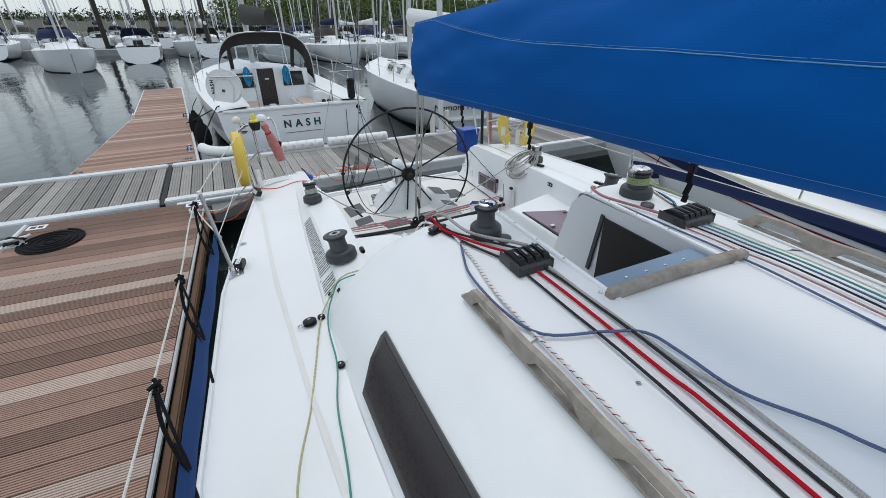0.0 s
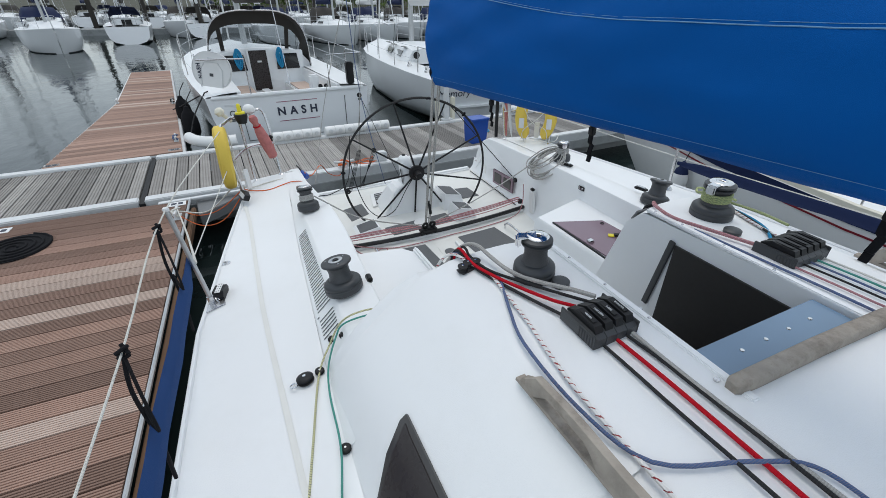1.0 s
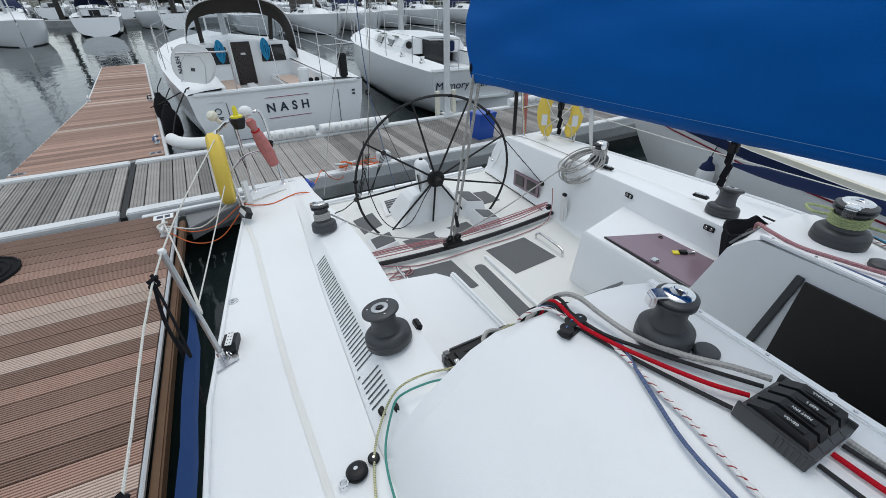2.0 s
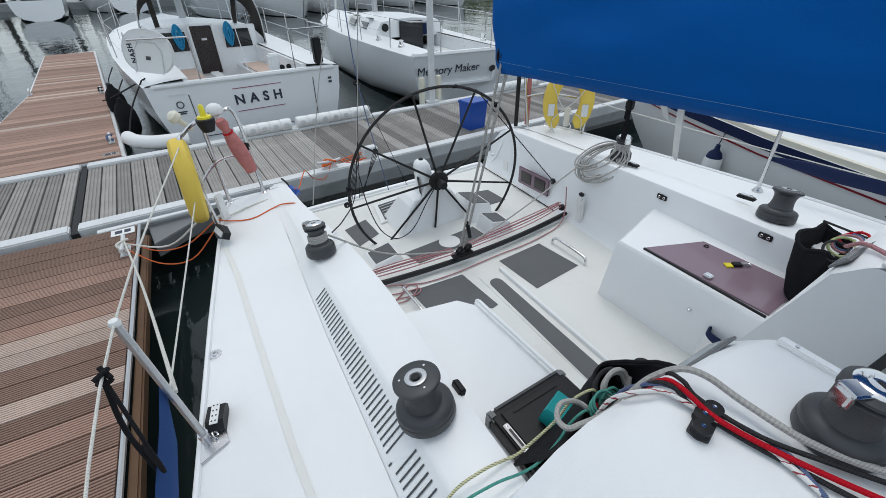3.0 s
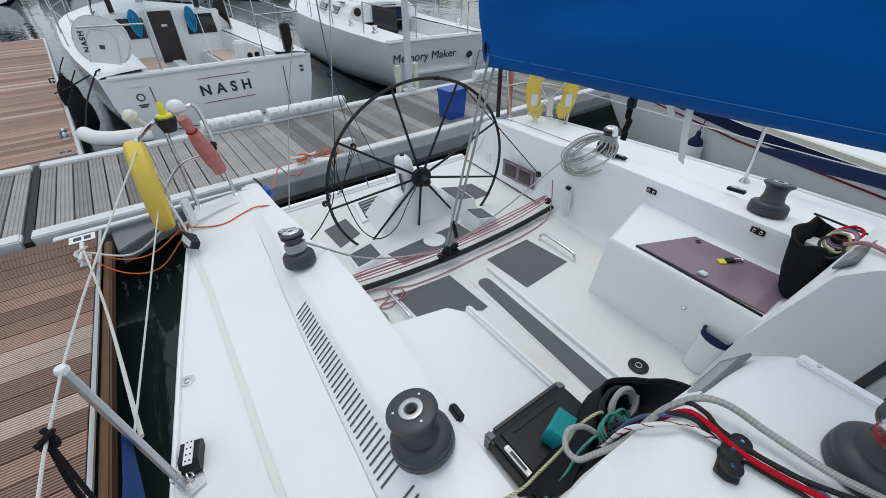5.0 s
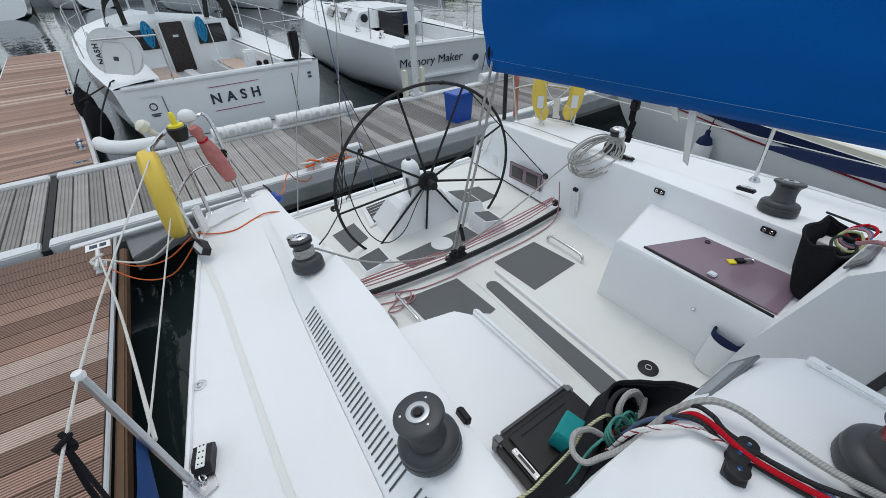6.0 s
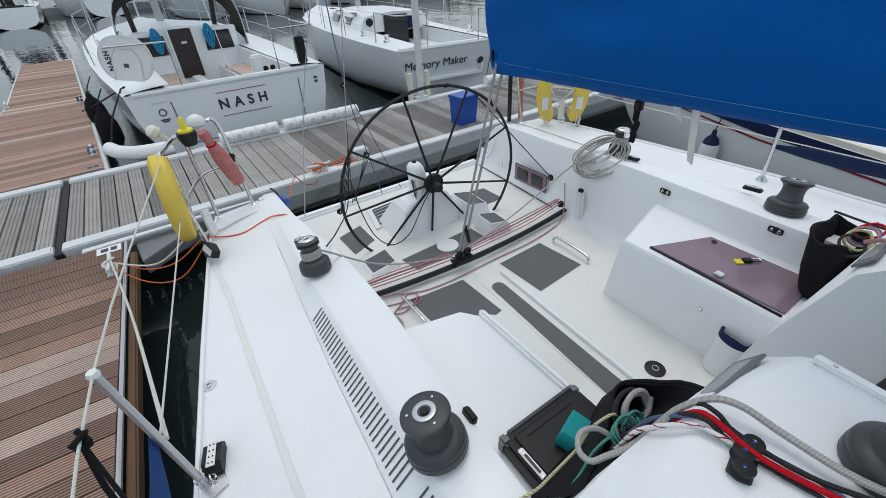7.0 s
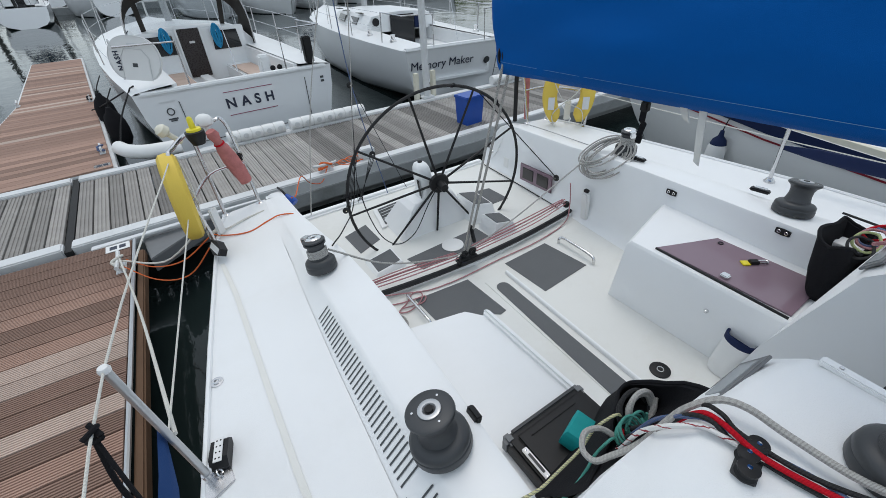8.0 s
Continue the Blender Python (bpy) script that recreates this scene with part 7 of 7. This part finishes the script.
rope("orange_cord", "orange cord coiled on the walkway kerb", [tuple(WALKM @ Vector((2.60 + 0.014 * i + 0.12 * math.cos(i * 0.9), 0.16 + 0.10 * math.sin(i * 0.9), 0.565 + 0.002 * i))) for i in range(24)], 0.006, R_ORANGE, at=Matrix())
rope("orange_cord", "orange cord leading down from the walkway cleat", [tuple(WALKM @ Vector(p)) for p in ((2.45, 0.05, 0.64), (2.32, -0.05, 0.52), (2.15, -0.2, 0.62), (2.0, -0.5, 0.85))] + [(-0.95, 5.05, 0.95), (-1.05, 4.62, 1.14)], 0.005, R_ORANGE, at=Matrix())
sv = thing("service_box", "small grey service box on the walkway kerb", "service box", at=WALKM @ pose(2.98, 0.12, 0.585))
part("body", box(-0.09, 0.09, -0.06, 0.06, 0, 0.13, 0.012), GALV, sv)
rope("hose", "dark blue hose lying on the walkway", [tuple(WALKM @ Vector((5.25 + 0.12 * math.cos(i * 0.7), 0.9 + 0.1 * math.sin(i * 0.7), 0.57))) for i in range(14)], 0.01, R_CYAN, at=Matrix())
rope("mooring_line", "white line from the far stern to the walkway", [(1.50, 4.5, 1.2), (2.4, 5.2, 0.9), (3.3, 6.2, 0.66)], 0.006, R_WHITE, at=Matrix())

# ---- the yacht with the dark sprayhood: fittings on its stern ----
FRN = 1.12


def nash_transom(x, z):
    """A place on its transom: x across, z up."""
    return pose(x, -0.09 * (FRN - z) / FRN - 0.006, z, 90 - 4.6, 0, 0)


text_mesh("lettering", "NASH", 0.20, nash_transom(0.035, 0.752), INKNAVY, nash, "dark navy name lettering", 1.75, 0.006)
for z, a_, b_2 in ((0.985, -0.335, 0.425), (0.645, -0.335, 0.425)):
    ob = part("name_line", box(a_, b_2, -0.005, 0.005, 0, 0.003), MAROON, nash, "maroon line")
    ob.matrix_local = nash_transom(0, z)
for pts in ([(-0.95, 0.98), (-0.93, 0.36)], [(-0.93, 0.36), (0.95, 0.34)], [(0.95, 0.34), (0.98, 1.0)]):
    (xa, za), (xb, zb) = pts
    pa, pb = nash_transom(xa, za) @ Vector((0, 0, 0.002)), nash_transom(xb, zb) @ Vector((0, 0, 0.002))
    part("platform_seam", tube([pa, pb], 0.006, 5, False), DARKGREY, nash, "dark seam of the folding stern platform")
ob = part("emblem", torus((0, 0, 0), 0.045, 0.008, (0, 0, 1), 24, 6), INK, nash, "round dark emblem")
ob.matrix_local = nash_transom(-1.10, 0.86)
for z, w in ((0.76, 0.10), (0.735, 0.07), (1.0, 0.17)):
    ob = part("small_bar", box(-w / 1.6, w / 1.6, -0.010, 0.010, 0, 0.003), GALV if z > 0.9 else INK, nash)
    ob.matrix_local = nash_transom(-1.10, z)
for z in (0.96, 0.90):
    ob = part("small_mark", box(-0.03, 0.03, -0.018, 0.018, 0, 0.003), INK, nash)
    ob.matrix_local = nash_transom(1.28, z)
part("stern_step", box(-0.92, 0.92, -0.16, 0.0, 0.20, 0.27, 0.03), GEL, nash, "white step at the foot of the transom")
part("transom_top", box(-1.40, 1.40, -0.03, 0.10, 1.10, 1.165, 0.02), GEL, nash)
# sprayhood: dark canvas frame with clear windows
HY, HZ = 2.95, 1.2


def hood_pt(u, v):
    """u across (-1..1), v from the aft hoop (0) to the foot at the cabin (1)."""
    a = u * math.pi / 2
    w = 1.12 * (1 - 0.06 * v)
    top = 1.24
    x = w * math.copysign(abs(math.sin(a)) ** 0.62, math.sin(a))
    h = abs(math.cos(a)) ** 0.55
    y = HY + (1.3 * v if v < 0.35 else 0.455 + (v - 0.35) * 0.75)
    z = HZ + top * h * ((1 - 0.08 * v) if v < 0.35 else 0.972 - 0.78 * (v - 0.35) / 0.65)
    return Vector((x, y, z))


def hood_patch(u0, u1, v0, v1, nu, nv, off):
    rows_ = []
    for j in range(nv + 1):
        rows_.append([hood_pt(u0 + (u1 - u0) * i / nu, v0 + (v1 - v0) * j / nv) + Vector((0, 0, off)) for i in range(nu + 1)])
    return loft(rows_, closed=False)


part("sprayhood", hood_patch(-1, 1, 0.0, 0.52, 20, 6, 0.0), DARKCANVAS, nash, "dark grey canvas sprayhood top")
for u0, u1 in ((-1.0, -0.84), (-0.44, -0.35), (0.35, 0.44), (0.80, 1.0)):
    part("canvas_band", hood_patch(u0, u1, 0.52, 1.0, 3, 5, 0.012), DARKCANVAS, nash)
part("canvas_band", hood_patch(-1, 1, 0.92, 1.0, 20, 2, 0.012), DARKCANVAS, nash)
for u0, u1 in ((-0.84, -0.44), (-0.35, 0.35), (0.44, 0.80)):
    pn = part("clear_window", hood_patch(u0, u1, 0.52, 0.92, 8, 5, 0.0), CLEARVINYL, nash, "clear flexible window")
    pn.visible_shadow = False
part("hood_hoop", tube([hood_pt(u, 0.0) for u in np.linspace(-1, 1, 21)], 0.014, 6, False), STEEL, nash)
# cockpit fittings
for s in (-1, 1):
    part("seat_top", box(s * 0.64 - 0.19, s * 0.64 + 0.19, 0.95, 2.6, 0.905, 0.925, 0.004), WOODPALE, nash, "tan slatted seat top")
    part("wheel_stand", box(s * 0.62 - 0.09, s * 0.62 + 0.09, 0.75, 0.95, 0.48, 1.30, 0.03), GEL, nash) if s > 0 else None
for xc in (-0.53, 0.40):
    hank = bmesh.new()
    for k in range(9):
        w_ = 0.022 + 0.022 * (k % 4)
        merge(hank, tube([(xc + w_ * math.cos(a) * (1 if math.sin(a) < 0 else 0.75) + 0.012 * math.sin(k * 2.3), 2.925 - 0.010 * (k % 5), 1.53 + (0.20 + 0.014 * k) * math.sin(a) * (1 if math.sin(a) < 0 else 0.45) + 0.01 * math.cos(k * 1.7)) for a in (6.2832 * q / 14 + 1.4 for q in range(15))], 0.011, 5, True, None, 2))
    part("blue_rope_coil", hank, R_CYAN, nash, "bright blue coiled rope hung on the bulkhead")
for xa, xb in ((-1.05, -0.37), (0.30, 0.84)):
    part("bulkhead_window", prism([(xa, 1.19), (xb, 1.19), (xb - 0.03, 1.53), (xa + 0.03, 1.53)], 0, 0.02, 0.006), DARKWIN, nash, "dark bulkhead window").matrix_local = pose(0, 2.995, 0, 90, 0, 0)
part("bulkhead", box(-1.02, 0.96, 3.0, 3.05, 0.45, 1.60, 0.02), GEL, nash, "white cockpit bulkhead")
part("companionway_door", box(-0.29, 0.10, 2.955, 2.985, 0.74, 1.62, 0.01), DARKBROWN, nash, "dark brown companionway door")
part("door_frame", box(-0.33, -0.295, 2.945, 2.99, 0.74, 1.64, 0.008), GEL, nash)
part("door_frame", box(0.105, 0.14, 2.945, 2.99, 0.74, 1.64, 0.008), GEL, nash)
part("door_plate", box(-0.13, -0.03, 2.945, 2.956, 1.36, 1.40, 0.003), GALV, nash, "small pale plate")
part("cockpit_table", box(-0.20, -0.04, 0.55, 2.6, 0.79, 0.83, 0.01), GEL, nash, "white cockpit table")
part("floor_slats", box(-0.36, 0.36, 0.3, 2.9, 0.515, 0.53), WOODPALE, nash, "tan cockpit floor")
for x in (0.62, 0.74):
    part("instrument", lathe([(0.0, 0), (0.045, 0), (0.045, 0.015), (0.0, 0.02)], 16, None, pose(x + 0.1, 0.75, 1.08, 90, 0, 0)), BLACK, nash)
part("stern_speaker", box(1.08, 1.22, -0.02, 0.10, 1.20, 1.60, 0.02), BLACK, nash, "black cover on the stern rail")
nb = nash.matrix_world
lb = thing("horseshoe_buoy", "white flat horseshoe lifebuoy cover with dark lettering on the yacht rail", "horseshoe buoy", "", nb @ pose(-1.24, 0.22, 1.56, -8, 10, -20))
oval = [(0.31 * math.copysign(abs(math.cos(a)) ** 0.85, math.cos(a)), 0.30 * math.copysign(abs(math.sin(a)) ** 0.85, math.sin(a))) for a in (math.radians(-58 + 296 * k / 27) for k in range(28))]
cover_ = part("cover", prism([(x, max(z, -0.27)) for x, z in oval], -0.045, 0.045, 0.02), WHITEP, lb, "white padded cover")
cover_.matrix_local = pose(0, 0, 0, 90, 0, 0)
part("cover_panel", prism([(-0.15, -0.27), (0.17, -0.27), (0.17, 0.02), (0.10, 0.12), (-0.10, 0.12), (-0.15, 0.02)], 0.046, 0.056, 0.004), WHITEP, lb, "white pocket panel").matrix_local = pose(0, 0, 0, 90, 0, 0)
part("panel_piping", tube([(-0.155, -0.052, -0.27), (-0.155, -0.052, 0.02), (-0.10, -0.052, 0.13), (0.10, -0.052, 0.13), (0.175, -0.052, 0.02), (0.175, -0.052, -0.27)], 0.005, 5, False), GALV, lb, "grey piping")
part("edge_piping", tube([(x * 0.97, -0.046, max(z, -0.27) * 0.97) for x, z in oval], 0.005, 5, False), GALV, lb, "grey piping")
text_mesh("lettering", "NASH", 0.085, pose(-0.165, -0.048, -0.03, 90, -100, 0), INKNAVY, lb, "dark navy lettering", 1.2, 0.003)
part("cover_mark", box(-0.03, 0.03, -0.060, -0.055, -0.10, -0.05, 0.004), INK, lb)
part("carry_strap", box(-0.06, 0.06, -0.062, -0.046, 0.17, 0.20, 0.006), GALV, lb)
for x, y in ((-1.66, 0.55), (-1.74, 1.75)):
    fb = thing("fender", "black round fender hanging against the white hull", "fender", "black fenders", nb @ pose(x - 0.15, y, 0.62))
    part("body", lathe([(0.0, -0.25), (0.09, -0.23), (0.135, -0.14), (0.145, 0.0), (0.135, 0.12), (0.10, 0.22), (0.05, 0.28), (0.035, 0.33), (0.0, 0.33)], 18), BLACKCLOTH, fb)
    part("lanyard", tube([(0, 0, 0.32), (0.03, 0, 0.42), (0.14, 0, 0.58)], 0.008, 6), R_BLACK, fb)
for p in (((-1.45, 0.3, 1.2), (-1.7, 0.0, 0.9), (-1.85, -0.3, 0.62)), ((-1.4, 0.4, 1.2), (-1.9, 1.5, 0.8), (-2.1, 2.3, 0.6))):
    rope("mooring_line", "black mooring line from the white yacht to the finger", [tuple(nb @ Vector(q)) for q in p], 0.011, R_BLACK, at=Matrix())

# ---- the cruiser-racer beside it ----
def mem_transom(x, z):
    return pose(x, 0.30 * (1.08 - z) / 1.08 - 0.012, z, 90 + 15.5, 0, 0)


text_mesh("lettering", "Memory Maker", 0.24, mem_transom(-0.38, 0.72), INKNAVY, memory, "dark name lettering", 1.0)
for x, z, r in ((-0.62, 0.42, 0.05), (0.72, 0.72, 0.075)):
    ob = part("round_vent", lathe([(0.0, 0), (r, 0), (r, 0.012), (r * 0.7, 0.016), (0.0, 0.012)], 18), DARKGREY, memory, "round dark vent")
    ob.matrix_local = mem_transom(x, z)
for x in (0.95, 1.22):
    part("ladder_rail", tube([mem_transom(x, 0.80) @ Vector((0, 0, 0.03)), mem_transom(x, 0.20) @ Vector((0, 0, 0.03))], 0.012, 6, False), STEEL, memory)
for z in (0.30, 0.52, 0.78):
    part("ladder_step", tube([mem_transom(0.95, z) @ Vector((0, 0, 0.03)), mem_transom(1.22, z) @ Vector((0, 0, 0.03))], 0.010, 6, False), STEEL, memory)
part("transom_top", box(-1.25, 1.25, -0.02, 0.14, 1.07, 1.15, 0.03), GEL, memory)
part("navy_bag", box(0.30, 0.62, 2.70, 2.78, 1.15, 1.42, 0.03), NAVY, memory, "navy bag on the bulkhead")
part("compass", lathe([(0.0, 0), (0.09, 0), (0.09, 0.02), (0.0, 0.03)], 18, None, pose(-0.72, 2.72, 1.36, 90, 0, 0)), BLACK, memory)
for x, y in ((-0.85, 3.4), (-0.86, 4.4), (-0.78, 5.2)):
    part("deck_window", box(x - 0.06, x + 0.06, y - 0.16, y + 0.16, 1.52, 1.535, 0.01), DARKWIN, memory)
part("blue_bin", box(-0.2, 0.2, 0.4, 0.6, 0.5, 0.8, 0.02), NAVY, memory)
for x, y in ((-1.05, 1.0), (-1.1, 2.2), (1.05, 1.0)):
    part("cockpit_winch", lathe([(0.0, 0), (0.07, 0), (0.07, 0.04), (0.045, 0.06), (0.045, 0.11), (0.06, 0.14), (0.0, 0.15)], 14, None, pose(x, y, 1.15)), CHROME, memory)

# ---- the boat alongside: stripes, fender, canvas, spar ----
so = side_boat.matrix_world
rr2 = hull_rings(10.5, 2.7, 0.925, rake=0.9, fine=1.35)
for s in (-1, 1):
    part("navy_stripe", loft([[(s * (abs(r[0][0]) + 0.005), r[0][1], r[0][2] - 0.108), (s * (abs(r[0][0]) + 0.006), r[0][1], r[0][2] + 0.0)] for r in rr2[:-1]], closed=False), NAVY, side_boat, "navy hull stripe")
sheer = [(abs(r[0][0]), r[0][1], r[0][2]) for r in rr2[:-1]]
part("toe_rail", loft([[(-w + 0.005, y, z + 0.002), (-w + 0.05, y, z + 0.002), (-w + 0.048, y, z + 0.055), (-w + 0.03, y, z + 0.068), (-w + 0.008, y, z + 0.055)] for w, y, z in sheer]), CREAMP, side_boat, "cream weathered toe rail")
part("spinnaker_pole", tube([(-1.0, 2.0, 1.15), (-0.62, 8.6, 1.22)], 0.045, 10, False), CREAMP, side_boat, "cream spar stowed along the deck")
fen = thing("fender", "white fender with navy top hanging between the boats", "fender", at=pose(3.60, 4.02, 0.42))
part("body", lathe([(0.0, -0.30), (0.06, -0.29), (0.10, -0.23), (0.105, 0.0), (0.10, 0.20), (0.085, 0.25), (0.0, 0.25)], 20), WHITEP, fen)
part("top_cap", lathe([(0.0, 0.24), (0.088, 0.245), (0.07, 0.30), (0.03, 0.34), (0.022, 0.40), (0.0, 0.41)], 20), NAVY, fen, "navy end cap")
part("lanyard", tube([(0, 0, 0.40), (0.05, 0, 0.52), (0.12, 0, 0.62)], 0.006, 6), R_BLACK, fen)
st2 = thing("stanchion", "steel stanchion on the far deck edge", "stanchion", at=BOAT)
part("post", tube([(1.68, 2.76, 1.17), (1.72, 2.80, 1.75)], 0.012, 8, False), STEEL, st2)
part("foot", lathe([(0.0, 0), (0.035, 0), (0.035, 0.006), (0.02, 0.03), (0.0, 0.03)], 14, None, pose(1.68, 2.76, 1.175)), STEEL, st2)
rope("lifeline", "white covered lifeline on the far side", [(1.63, 4.32, 1.74), (1.72, 2.80, 1.745), (1.92, 0.9, 1.76), (1.88, -1.2, 1.80)], 0.0036, R_WHITE)
rope("lifeline", "white covered lower lifeline on the far side", [(1.63, 4.32, 1.46), (1.70, 2.78, 1.455), (1.86, 0.9, 1.455), (1.88, -1.2, 1.47)], 0.0034, R_WHITE)

# ---- decking boards ----
boards(near, -4.11, -2.318, -7.45, 5.88, 0.1449, True, 0.555, (WOODRED, WOODPALE), lambda i: 1 if i in (78, 81, 82, 70, 64, 57) else 0, 8, None)
boards(walkway, -6.0, -0.034, 0.13, 1.72, 0.1418, False, 0.555, (WOODGREY, WOODGREY), lambda i: 0, 4, None)
boards(walkway, 0.034, 11.0, 0.13, 1.72, 0.1423, False, 0.555, (WOODGREY, WOODGREY), lambda i: 0, 4, None)
me_far = [None, None]
for k, m_ in enumerate((WOODRED, WOODPALE)):
    b = box(-0.5, 0.5, -0.069, 0.069, -0.02, 0.0)
    me_far[k] = bpy.data.meshes.new("board")
    b.to_mesh(me_far[k])
    b.free()
    me_far[k].materials.append(m_)
for i in range(73):
    y = 0.14 + i * 0.145
    xl = float(np.interp(y, (0.06, 4.95, 10.75), (-0.84, -0.265, -0.245)))
    xr = float(np.interp(y, (0, 11), (0.905, 0.885)))
    ob = new("board", me_far[pale(i, 4)])
    ob.parent = far
    ob.matrix_local = pose((xl + xr) / 2, y, 0.552) @ Matrix.Diagonal((xr - xl, 1, 1, 1))
